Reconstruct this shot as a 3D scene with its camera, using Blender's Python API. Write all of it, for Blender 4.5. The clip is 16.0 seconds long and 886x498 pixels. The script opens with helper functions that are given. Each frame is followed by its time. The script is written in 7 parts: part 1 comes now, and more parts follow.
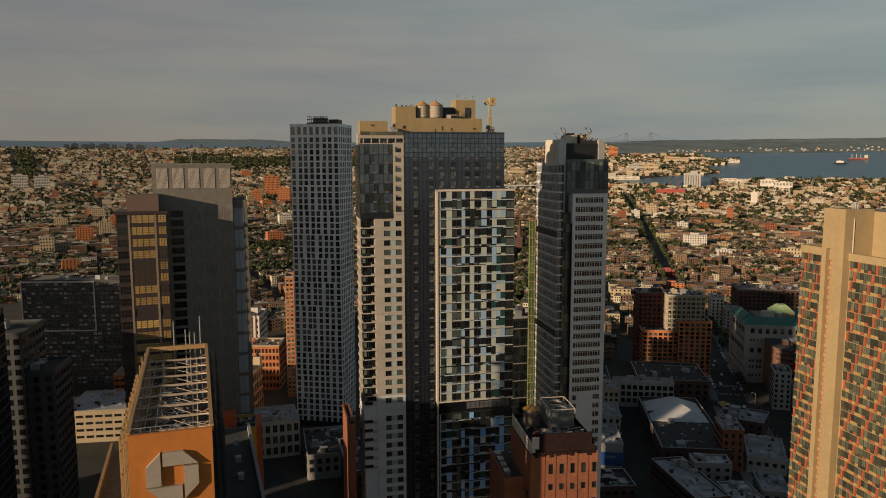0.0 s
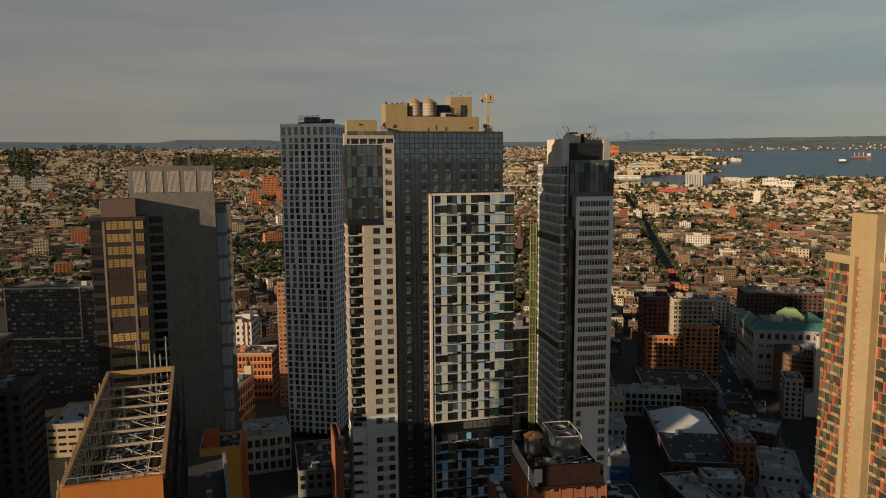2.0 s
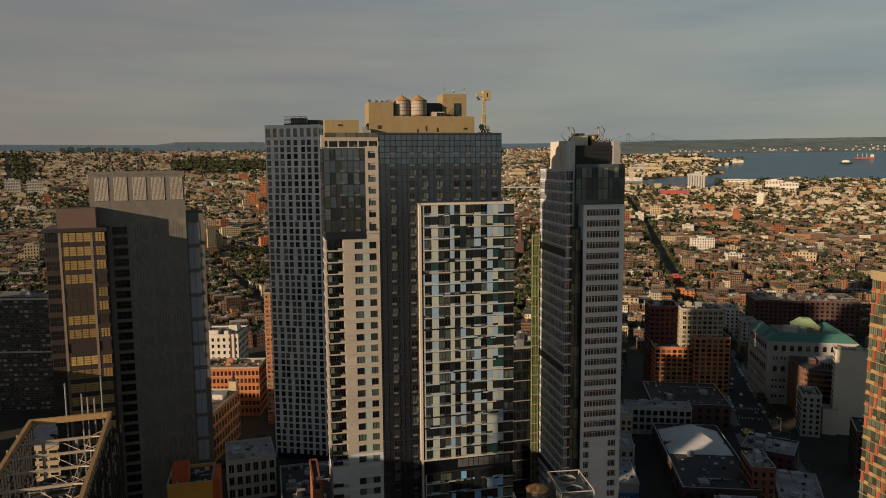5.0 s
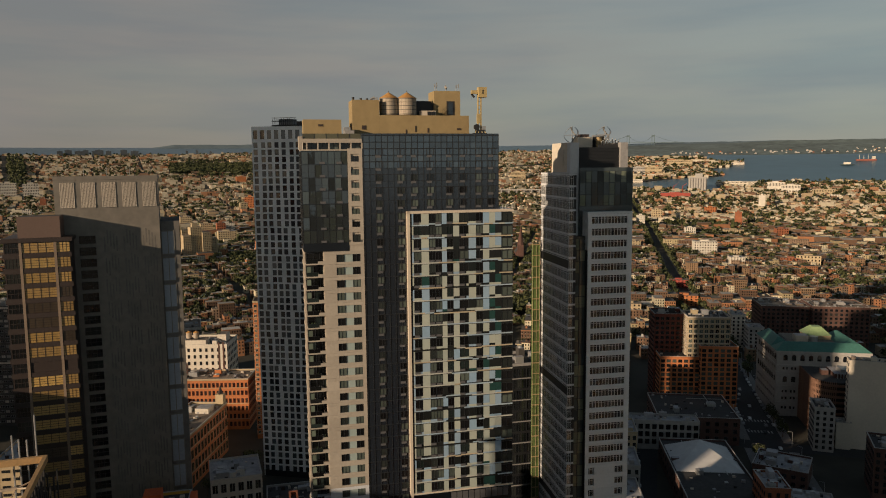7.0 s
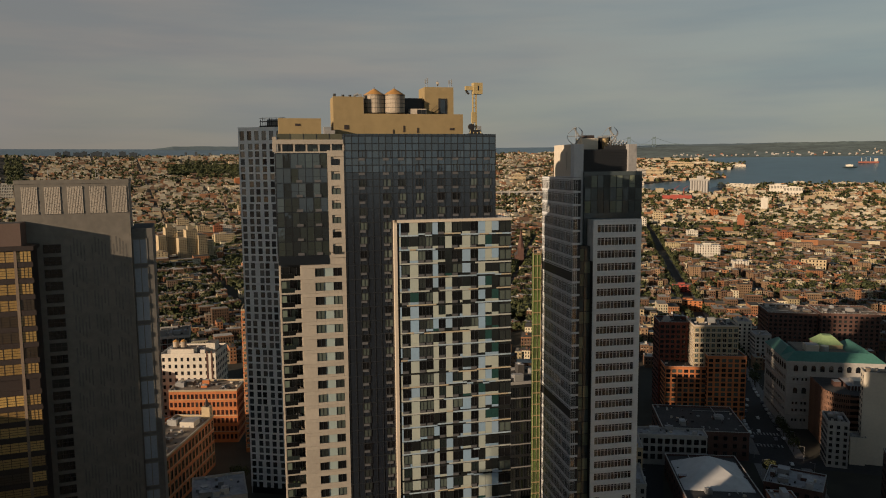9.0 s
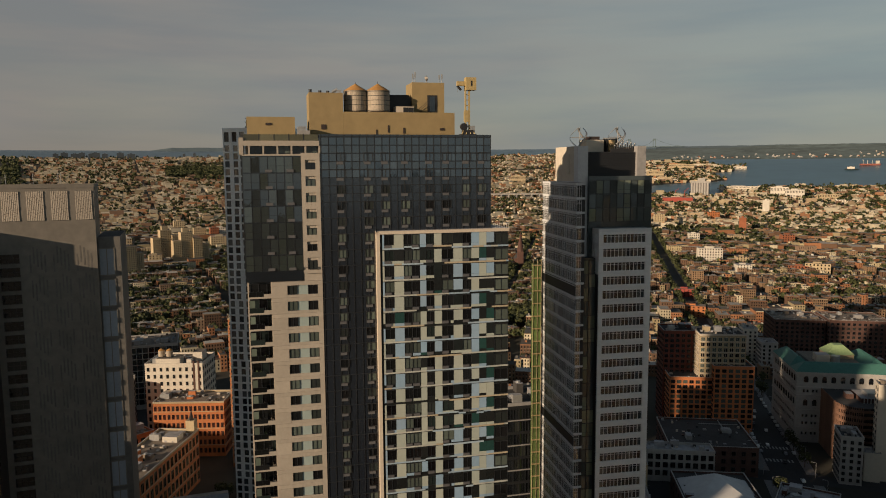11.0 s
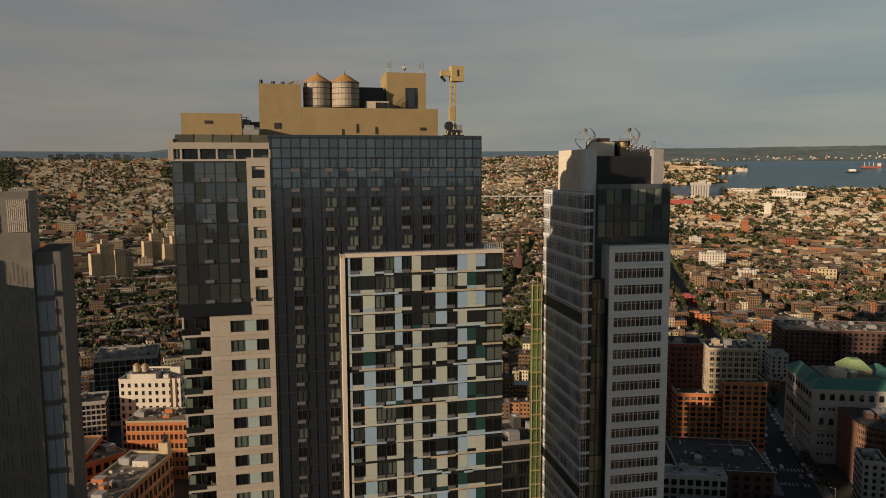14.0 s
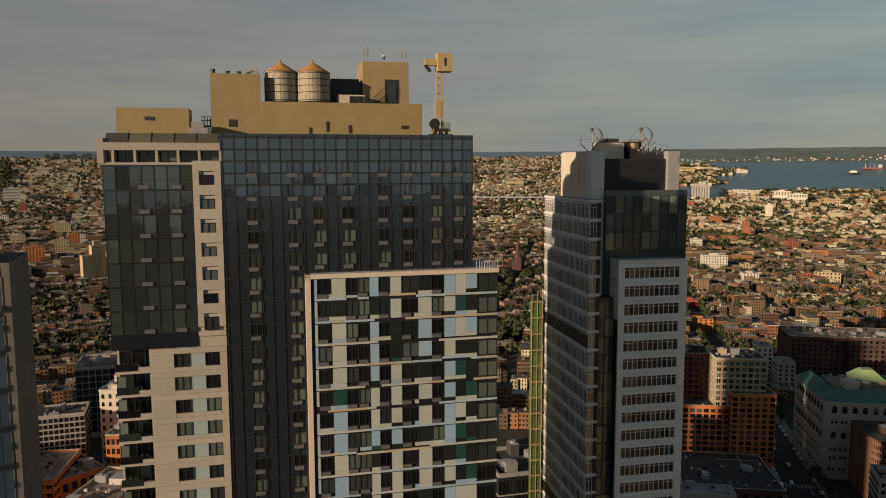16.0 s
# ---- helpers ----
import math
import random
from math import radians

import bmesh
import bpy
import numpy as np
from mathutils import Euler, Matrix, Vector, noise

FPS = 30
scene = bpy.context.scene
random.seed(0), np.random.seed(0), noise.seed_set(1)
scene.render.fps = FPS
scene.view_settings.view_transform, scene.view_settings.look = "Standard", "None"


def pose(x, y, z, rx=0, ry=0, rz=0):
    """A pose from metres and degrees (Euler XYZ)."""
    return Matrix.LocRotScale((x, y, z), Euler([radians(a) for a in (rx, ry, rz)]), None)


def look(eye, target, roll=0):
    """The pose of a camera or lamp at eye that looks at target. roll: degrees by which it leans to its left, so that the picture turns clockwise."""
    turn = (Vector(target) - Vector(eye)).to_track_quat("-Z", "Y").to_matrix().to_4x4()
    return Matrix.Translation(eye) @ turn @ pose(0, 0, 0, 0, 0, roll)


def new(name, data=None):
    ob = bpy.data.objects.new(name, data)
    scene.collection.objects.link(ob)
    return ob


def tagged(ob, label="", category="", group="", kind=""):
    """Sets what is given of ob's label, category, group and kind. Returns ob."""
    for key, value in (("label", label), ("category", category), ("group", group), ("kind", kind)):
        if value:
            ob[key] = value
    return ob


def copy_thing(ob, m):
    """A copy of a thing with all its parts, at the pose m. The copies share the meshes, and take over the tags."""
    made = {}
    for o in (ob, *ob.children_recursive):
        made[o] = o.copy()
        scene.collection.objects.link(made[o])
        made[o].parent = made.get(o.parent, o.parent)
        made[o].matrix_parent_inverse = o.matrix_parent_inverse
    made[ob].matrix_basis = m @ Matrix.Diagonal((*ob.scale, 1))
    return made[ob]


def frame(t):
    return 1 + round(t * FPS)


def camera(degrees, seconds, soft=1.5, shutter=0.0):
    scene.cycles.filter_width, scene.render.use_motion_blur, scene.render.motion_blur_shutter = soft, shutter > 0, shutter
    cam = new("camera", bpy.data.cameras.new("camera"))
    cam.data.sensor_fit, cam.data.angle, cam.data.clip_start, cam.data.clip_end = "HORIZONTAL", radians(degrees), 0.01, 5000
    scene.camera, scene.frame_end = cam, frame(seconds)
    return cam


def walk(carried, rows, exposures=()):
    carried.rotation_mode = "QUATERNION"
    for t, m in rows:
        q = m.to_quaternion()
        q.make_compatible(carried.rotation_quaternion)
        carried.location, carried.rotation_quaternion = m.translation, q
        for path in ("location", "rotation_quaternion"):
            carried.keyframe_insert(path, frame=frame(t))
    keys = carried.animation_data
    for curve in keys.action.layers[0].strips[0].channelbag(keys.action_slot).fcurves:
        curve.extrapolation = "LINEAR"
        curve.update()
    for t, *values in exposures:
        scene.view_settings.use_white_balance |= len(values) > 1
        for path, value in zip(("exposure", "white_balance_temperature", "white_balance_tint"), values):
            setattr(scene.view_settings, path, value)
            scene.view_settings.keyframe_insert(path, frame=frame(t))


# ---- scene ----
cam = camera(62.12, 16.0, soft=1.0)
PATH = [
    (0, (14.79, -0.37, 169.51), (-4.85, 96.94, 157.46), -0.10),
    (0.5, (14.40, 4.10, 169.87), (-5.25, 101.40, 157.75), -0.13),
    (1, (13.92, 8.95, 169.85), (-5.76, 106.24, 157.75), -0.18),
    (1.5, (13.37, 13.63, 169.92), (-6.30, 110.93, 157.84), -0.26),
    (2, (13.17, 18.25, 170.06), (-6.57, 115.53, 157.99), -0.32),
    (2.5, (12.64, 22.89, 170.17), (-7.11, 120.17, 158.11), -0.35),
    (3, (12.18, 27.61, 170.39), (-7.60, 124.89, 158.32), -0.37),
    (3.5, (11.79, 32.27, 170.36), (-8.01, 129.55, 158.34), -0.39),
    (4, (11.42, 36.64, 170.51), (-8.39, 133.93, 158.57), -0.42),
    (6.5, (9.00, 60.11, 171.30), (-10.83, 157.43, 159.65), -0.43),
    (7, (8.70, 65.20, 171.29), (-11.11, 162.53, 159.76), -0.51),
    (7.5, (8.27, 69.94, 171.58), (-11.58, 167.27, 160.09), -0.50),
    (8, (8.10, 74.59, 171.68), (-11.77, 171.94, 160.27), -0.49),
    (8.5, (7.62, 79.35, 171.58), (-12.25, 176.70, 160.25), -0.47),
    (9, (7.16, 83.91, 171.71), (-12.70, 181.27, 160.42), -0.45),
    (11.5, (5.21, 107.36, 172.30), (-14.59, 204.75, 161.28), -0.36),
    (12, (4.71, 112.17, 172.14), (-15.06, 209.57, 161.15), -0.33),
    (12.5, (4.51, 116.62, 172.81), (-15.26, 214.03, 161.82), -0.29),
    (13, (3.98, 121.30, 173.00), (-15.75, 218.72, 162.05), -0.29),
    (13.5, (3.59, 125.77, 173.13), (-16.12, 223.20, 162.25), -0.30),
    (14, (3.35, 130.40, 173.32), (-16.33, 227.84, 162.46), -0.29),
    (14.5, (2.96, 135.31, 173.50), (-16.70, 232.76, 162.66), -0.26),
    (15, (2.69, 139.82, 173.43), (-16.94, 237.28, 162.64), -0.27),
    (15.5, (2.43, 144.50, 173.59), (-17.18, 241.96, 162.82), -0.26),
    (16, (1.76, 149.34, 174.01), (-17.81, 246.81, 163.20), -0.17),
]
walk(cam, [(t, look(eye, target, roll)) for t, eye, target, roll in PATH])

# ---------------- light ----------------
SUN_TURN, SUN_HEIGHT = 39.6, 11.8      # degrees from the south towards the west, and above the horizon
sun = new("sun", bpy.data.lights.new("sun", "SUN"))
sun.data.energy, sun.data.angle, sun.data.color = 4.8, radians(0.6), (1.0, 0.765, 0.54)
_s = Vector((-math.sin(radians(SUN_TURN)) * math.cos(radians(SUN_HEIGHT)),
             -math.cos(radians(SUN_TURN)) * math.cos(radians(SUN_HEIGHT)), math.sin(radians(SUN_HEIGHT))))
sun.matrix_world = look(_s * 100, (0, 0, 0))

world = bpy.data.worlds.new("sky")
scene.world = world
world.use_nodes = True
wn, wl = world.node_tree.nodes, world.node_tree.links
wn.clear()
w_out = wn.new("ShaderNodeOutputWorld")
w_bg = wn.new("ShaderNodeBackground")
w_bg.inputs[1].default_value = 0.085
w_sky = wn.new("ShaderNodeTexSky")
w_sky.sky_type, w_sky.sun_disc = "NISHITA", False
w_sky.sun_elevation, w_sky.sun_rotation = radians(SUN_HEIGHT), radians(180 + SUN_TURN)
w_sky.altitude, w_sky.air_density, w_sky.dust_density = 170, 1.2, 1.2
# a thin veil of stretched morning cloud
w_co = wn.new("ShaderNodeTexCoord")
w_map = wn.new("ShaderNodeMapping")
w_map.inputs["Scale"].default_value = (1.6, 1.6, 9.0)
w_map.inputs["Rotation"].default_value = (0.12, 0.10, 0.4)
w_no = wn.new("ShaderNodeTexNoise")
w_no.inputs["Scale"].default_value, w_no.inputs["Detail"].default_value = 1.7, 6
w_ramp = wn.new("ShaderNodeValToRGB")
w_ramp.color_ramp.elements[0].position, w_ramp.color_ramp.elements[1].position = 0.40, 0.72
w_ramp.color_ramp.elements[0].color, w_ramp.color_ramp.elements[1].color = (0.80, 0.80, 0.80, 1), (1.0, 1.0, 1.0, 1)
w_mix = wn.new("ShaderNodeMixRGB")
w_sep = wn.new("ShaderNodeSeparateXYZ")
w_side = wn.new("ShaderNodeMapRange")      # warmer towards the south-east, clearer and bluer towards the harbour
w_side.inputs[1].default_value, w_side.inputs[2].default_value = -0.65, 0.35
w_tint = wn.new("ShaderNodeMixRGB")
w_tint.inputs[1].default_value, w_tint.inputs[2].default_value = (2.76, 2.58, 2.44, 1), (2.92, 3.32, 3.32, 1)
w_high = wn.new("ShaderNodeValToRGB")      # the haze thins towards the zenith
w_high.color_ramp.elements[0].position, w_high.color_ramp.elements[1].position = 0.20, 0.55
w_high.color_ramp.elements[0].color, w_high.color_ramp.elements[1].color = (1, 1, 1, 1), (0.20, 0.258, 0.345, 1)
w_mul = wn.new("ShaderNodeMixRGB"); w_mul.blend_type = "MULTIPLY"; w_mul.inputs[0].default_value = 1
wl.new(w_co.outputs["Generated"], w_sep.inputs[0]); wl.new(w_sep.outputs[0], w_side.inputs[0]); wl.new(w_side.outputs[0], w_tint.inputs[0])
wl.new(w_sep.outputs[2], w_high.inputs[0]); wl.new(w_tint.outputs[0], w_mul.inputs[1]); wl.new(w_high.outputs[0], w_mul.inputs[2])
w_streak = wn.new("ShaderNodeTexNoise")
w_streak.inputs["Scale"].default_value, w_streak.inputs["Detail"].default_value = 2.6, 7
w_map2 = wn.new("ShaderNodeMapping")
w_map2.inputs["Scale"].default_value, w_map2.inputs["Rotation"].default_value = (1.2, 1.2, 11.0), (0.10, -0.06, 0.9)
w_sr = wn.new("ShaderNodeValToRGB")
w_sr.color_ramp.elements[0].position, w_sr.color_ramp.elements[1].position = 0.36, 0.66
w_sr.color_ramp.elements[0].color, w_sr.color_ramp.elements[1].color = (0.86, 0.91, 0.97, 1), (1.10, 1.06, 1.03, 1)
w_m2 = wn.new("ShaderNodeMixRGB"); w_m2.blend_type = "MULTIPLY"; w_m2.inputs[0].default_value = 1
wl.new(w_co.outputs["Generated"], w_map2.inputs[0]); wl.new(w_map2.outputs[0], w_streak.inputs["Vector"]); wl.new(w_streak.outputs["Fac"], w_sr.inputs[0])
wl.new(w_mul.outputs[0], w_m2.inputs[1]); wl.new(w_sr.outputs[0], w_m2.inputs[2]); wl.new(w_m2.outputs[0], w_mix.inputs[2])
wl.new(w_co.outputs["Generated"], w_map.inputs[0]); wl.new(w_map.outputs[0], w_no.inputs["Vector"])
wl.new(w_no.outputs["Fac"], w_ramp.inputs[0]); wl.new(w_ramp.outputs[0], w_mix.inputs[0])
wl.new(w_sky.outputs[0], w_mix.inputs[1]); wl.new(w_mix.outputs[0], w_bg.inputs[0]); wl.new(w_bg.outputs[0], w_out.inputs[0])

# ---------------- materials ----------------
MATS = {}


def mat(name, base, rough=0.8, metal=0.0, var=0.25, grain=1.5, stain=0.08, bump=0.15, spread=0.0, tint=None, gloss=0.5):
    """A weathered surface: fine grain and broad stains over a base colour; spread varies it from piece to piece, towards tint."""
    m = bpy.data.materials.new(name)
    m.use_nodes = True
    nd, ln = m.node_tree.nodes, m.node_tree.links
    bs = nd["Principled BSDF"]
    bs.inputs["Roughness"].default_value, bs.inputs["Metallic"].default_value = rough, metal
    bs.inputs["Specular IOR Level"].default_value = gloss
    co = nd.new("ShaderNodeNewGeometry")
    fine, broad = nd.new("ShaderNodeTexNoise"), nd.new("ShaderNodeTexNoise")
    for t, s, d in ((fine, grain, 5), (broad, stain, 4)):
        t.inputs["Scale"].default_value, t.inputs["Detail"].default_value = s, d
        ln.new(co.outputs["Position"], t.inputs["Vector"])
    add = nd.new("ShaderNodeMath"); add.operation = "ADD"
    ln.new(fine.outputs["Fac"], add.inputs[0]); ln.new(broad.outputs["Fac"], add.inputs[1])
    ran = nd.new("ShaderNodeMapRange")
    ran.inputs[1].default_value, ran.inputs[2].default_value = 0.6, 1.4
    ran.inputs[3].default_value, ran.inputs[4].default_value = 1 - var, 1 + var
    ln.new(add.outputs[0], ran.inputs[0])
    col = nd.new("ShaderNodeMixRGB"); col.blend_type = "MULTIPLY"; col.inputs[0].default_value = 1
    col.inputs[1].default_value = (*base, 1)
    ln.new(ran.outputs[0], col.inputs[2])
    if spread or tint:
        ob, ge = nd.new("ShaderNodeObjectInfo"), nd.new("ShaderNodeNewGeometry")
        sm = nd.new("ShaderNodeMath"); sm.operation = "ADD"
        ln.new(ob.outputs["Random"], sm.inputs[0]); ln.new(ge.outputs["Random Per Island"], sm.inputs[1])
        fr = nd.new("ShaderNodeMath"); fr.operation = "FRACT"; ln.new(sm.outputs[0], fr.inputs[0])
        if tint and len(tint) == 3 and not isinstance(tint[0], (tuple, list)):
            tint = [base, tint]
        if tint:
            rp = nd.new("ShaderNodeValToRGB"); rp.color_ramp.interpolation = "CONSTANT" if len(tint) > 2 else "LINEAR"
            for i, c in enumerate(tint):
                e = rp.color_ramp.elements[i] if i < 2 else rp.color_ramp.elements.new(0.5)
                e.position = i / (len(tint) if len(tint) > 2 else 1); e.color = (*c, 1)
            ln.new(fr.outputs[0], rp.inputs[0]); ln.new(rp.outputs[0], col.inputs[1])
        if spread:
            f2 = nd.new("ShaderNodeMath"); f2.operation = "MULTIPLY"; f2.inputs[1].default_value = 7.31
            ln.new(fr.outputs[0], f2.inputs[0])
            f3 = nd.new("ShaderNodeMath"); f3.operation = "FRACT"; ln.new(f2.outputs[0], f3.inputs[0])
            r2 = nd.new("ShaderNodeMapRange"); r2.inputs[3].default_value, r2.inputs[4].default_value = 1 - spread, 1 + spread
            ln.new(f3.outputs[0], r2.inputs[0])
            c2 = nd.new("ShaderNodeMixRGB"); c2.blend_type = "MULTIPLY"; c2.inputs[0].default_value = 1
            ln.new(col.outputs[0], c2.inputs[1]); ln.new(r2.outputs[0], c2.inputs[2]); col = c2
    ln.new(col.outputs[0], bs.inputs["Base Color"])
    if bump:
        bp = nd.new("ShaderNodeBump"); bp.inputs["Strength"].default_value, bp.inputs["Distance"].default_value = bump, 0.08
        ln.new(fine.outputs["Fac"], bp.inputs["Height"]); ln.new(bp.outputs[0], bs.inputs["Normal"])
    MATS[name] = m
    return m


def glass(name, tints, rough=0.06, wave=0.05, gloss=0.6, ior=1.7, tilt=0.02):
    """Window glass: tints for dark rooms, blinds, curtains and some painted reflections that differ from pane to pane,
    slightly wavy.
    """
    m = mat(name, tints[0], rough, 0, 0.12, 0.8, 0.2, 0, 0.25, tints, gloss)
    nd, ln = m.node_tree.nodes, m.node_tree.links
    co, no, bp = nd.new("ShaderNodeNewGeometry"), nd.new("ShaderNodeTexNoise"), nd.new("ShaderNodeBump")
    mp = nd.new("ShaderNodeMapping")
    mp.inputs["Scale"].default_value = (3.0, 3.0, 0.8)
    ln.new(co.outputs["Position"], mp.inputs["Vector"])
    no.inputs["Scale"].default_value, no.inputs["Detail"].default_value = 0.5, 2
    bp.inputs["Strength"].default_value, bp.inputs["Distance"].default_value = wave, 0.5
    ln.new(mp.outputs[0], no.inputs["Vector"]); ln.new(no.outputs["Fac"], bp.inputs["Height"])
    # each pane sits a little out of true
    ob, wh, sm = nd.new("ShaderNodeObjectInfo"), nd.new("ShaderNodeTexWhiteNoise"), nd.new("ShaderNodeMath")
    wh.noise_dimensions = "1D"
    ln.new(ob.outputs["Random"], sm.inputs[0]); ln.new(co.outputs["Random Per Island"], sm.inputs[1]); ln.new(sm.outputs[0], wh.inputs["W"])
    half, lean, put = nd.new("ShaderNodeVectorMath"), nd.new("ShaderNodeVectorMath"), nd.new("ShaderNodeVectorMath")
    half.operation, lean.operation, put.operation = "SUBTRACT", "SCALE", "ADD"
    half.inputs[1].default_value = (0.5, 0.5, 0.5)
    lean.inputs["Scale"].default_value = tilt
    ln.new(wh.outputs["Color"], half.inputs[0]); ln.new(half.outputs[0], lean.inputs[0])
    ln.new(co.outputs["Normal"], put.inputs[0]); ln.new(lean.outputs[0], put.inputs[1]); ln.new(put.outputs[0], bp.inputs["Normal"])
    ln.new(bp.outputs[0], nd["Principled BSDF"].inputs["Normal"])
    nd["Principled BSDF"].inputs["IOR"].default_value = ior
    return m


CREAM = mat("cream_panel", (0.39, 0.345, 0.285), 0.7, var=0.12, spread=0.06)
CREAM_FRAME = mat("pale_stone_frame", (0.58, 0.50, 0.40), 0.7, var=0.1)
# cooler copy of the cream, with the tint of shade painted in
SHADECREAM = mat("shaded_cream_panel", (0.54, 0.57, 0.60), 0.6, var=0.12, spread=0.08)

CHARBAR = mat("dark_mullion", (0.022, 0.024, 0.027), 0.4, var=0.2)
AC = mat("grey_grille", (0.10, 0.10, 0.105), 0.6, var=0.15, grain=12)
GLASS = glass("room_glass", [(0.008, 0.009, 0.010), (0.030, 0.036, 0.034), (0.09, 0.11, 0.095), (0.010, 0.010, 0.011), (0.16, 0.20, 0.18)], ior=1.55)
BLACKGLASS = glass("black_room_glass", [(0.006, 0.006, 0.007), (0.012, 0.013, 0.014), (0.007, 0.008, 0.008), (0.018, 0.026, 0.025), (0.05, 0.055, 0.05)], ior=1.5)
DARKGLASS = glass("dark_glass", [(0.008, 0.009, 0.011), (0.016, 0.018, 0.020), (0.010, 0.012, 0.013), (0.03, 0.033, 0.03)])
CHARCOAL = glass("charcoal_panel", [(0.010, 0.014, 0.020), (0.013, 0.017, 0.024), (0.008, 0.012, 0.017)], 0.14, 0.05, 0.6, 1.8, 0.02)
CROWNGLASS = glass("blue_crown_glass", [(0.022, 0.038, 0.056), (0.028, 0.046, 0.066), (0.018, 0.030, 0.044), (0.032, 0.050, 0.068), (0.022, 0.036, 0.050)], 0.04, 0.02, 0.6, 2.0, 0.035)
WINGGLASS = glass("olive_wing_glass", [(0.018, 0.024, 0.026), (0.026, 0.034, 0.034), (0.014, 0.019, 0.022), (0.032, 0.042, 0.038), (0.016, 0.022, 0.026)], 0.04, 0.03, 0.6, 2.0, 0.06)
# pale grey-green tints stand in for reflections in the office body
BODYGLASS = glass("reflection_tinted_body_glass", [(0.09, 0.11, 0.105), (0.15, 0.17, 0.125), (0.065, 0.08, 0.08), (0.18, 0.20, 0.135), (0.08, 0.10, 0.10)], 0.06, 0.06, 0.6, 1.5, 0.05)
TERRACEGLASS = glass("bronze_terrace_glass", [(0.12, 0.11, 0.06), (0.10, 0.095, 0.055), (0.13, 0.12, 0.07)], 0.1, 0.1, 0.6, 1.8)
STRIPGLASS = glass("blue_grey_strip_glass", [(0.028, 0.036, 0.044), (0.05, 0.06, 0.07), (0.018, 0.022, 0.028), (0.085, 0.09, 0.085), (0.03, 0.036, 0.04)], 0.06, 0.05, 0.6, 1.5, 0.06)
BLUEGLASS = glass("blue_glass", [(0.03, 0.07, 0.14), (0.10, 0.20, 0.34), (0.015, 0.02, 0.03), (0.05, 0.10, 0.18), (0.02, 0.03, 0.04)])
PANEL = mat("pale_blue_and_cream_panel", (0.5, 0.5, 0.5), 0.2, var=0.08, spread=0.05,
            tint=[(0.40, 0.44, 0.39), (0.27, 0.39, 0.51), (0.42, 0.45, 0.39), (0.29, 0.40, 0.51), (0.36, 0.44, 0.47)])
PANELBLUE = mat("sky_blue_panel", (0.3, 0.4, 0.5), 0.25, var=0.1, spread=0.08, tint=[(0.20, 0.44, 0.78), (0.14, 0.36, 0.70), (0.46, 0.56, 0.64), (0.26, 0.48, 0.76)])
SHADOWBOX = mat("dark_green_panel", (0.02, 0.03, 0.028), 0.25, var=0.2, tint=[(0.016, 0.020, 0.020), (0.014, 0.016, 0.016), (0.02, 0.06, 0.055), (0.018, 0.02, 0.02)])
BAND = mat("pale_metal_band", (0.45, 0.42, 0.37), 0.5, var=0.1, spread=0.08, tint=[(0.44, 0.37, 0.26), (0.34, 0.43, 0.50), (0.43, 0.44, 0.40), (0.31, 0.41, 0.50), (0.36, 0.44, 0.49)])
OCHRE = mat("ochre_render", (0.31, 0.23, 0.112), 0.85, var=0.14, grain=0.6)
OCHREMETAL = mat("ochre_steel", (0.46, 0.35, 0.16), 0.5, var=0.15)
STAVE = mat("weathered_cedar", (0.40, 0.335, 0.255), 0.8, var=0.3, grain=3, spread=0.15)
COPPERROOF = mat("tank_roof", (0.48, 0.25, 0.075), 0.7, var=0.25, grain=1)
IRON = mat("dark_iron", (0.035, 0.035, 0.036), 0.5, 0.3, var=0.3)
STEEL = mat("galvanised_steel", (0.42, 0.42, 0.41), 0.45, 0.5, var=0.2)
CONCRETE = mat("grey_concrete", (0.30, 0.29, 0.28), 0.85, var=0.2)
ROOFTAR = mat("tar_roof", (0.055, 0.052, 0.05), 0.9, var=0.4, grain=0.5)
ROOFPALE = mat("pale_roof_membrane", (0.36, 0.355, 0.36), 0.85, var=0.35, grain=0.4)
ROOFTAN = mat("gravel_roof", (0.22, 0.18, 0.14), 0.9, var=0.3, grain=0.8)
GRID = mat("silver_grid_panel", (0.80, 0.82, 0.81), 0.4, 0.0, var=0.12, spread=0.08)
CREAMHEAD = mat("cream_limestone", (0.64, 0.57, 0.46), 0.75, var=0.1, grain=0.8)
GREYSTONE = mat("grey_cladding", (0.66, 0.67, 0.67), 0.6, var=0.1, spread=0.05)
WHITEBLOCK = mat("silver_white_cladding", (0.80, 0.81, 0.80), 0.35, var=0.08, spread=0.05)
LOUVRE = mat("black_louvre", (0.018, 0.019, 0.021), 0.5, var=0.2)
GRANITE = mat("brown_granite", (0.205, 0.185, 0.155), 0.5, var=0.22, grain=0.5, stain=0.15)
GRANITEDK = mat("dark_granite_inset", (0.155, 0.145, 0.128), 0.55, var=0.35, grain=0.7)
LATTICE = mat("pale_lattice", (0.56, 0.49, 0.40), 0.7, var=0.25, grain=3)
BRONZE = glass("bronze_glass", [(0.44, 0.28, 0.09), (0.50, 0.33, 0.11), (0.36, 0.23, 0.08), (0.06, 0.042, 0.024), (0.46, 0.29, 0.10)], 0.3)
BROWNMETAL = mat("brown_metal", (0.042, 0.030, 0.026), 0.5, var=0.2)
ORANGE = mat("orange_render", (0.50, 0.17, 0.028), 0.8, var=0.12, grain=0.8)
SIGN = mat("grey_sign_metal", (0.36, 0.31, 0.25), 0.6, var=0.15, grain=2)
RUSTBEAM = mat("tan_painted_steel", (0.40, 0.25, 0.11), 0.6, var=0.25, grain=2)
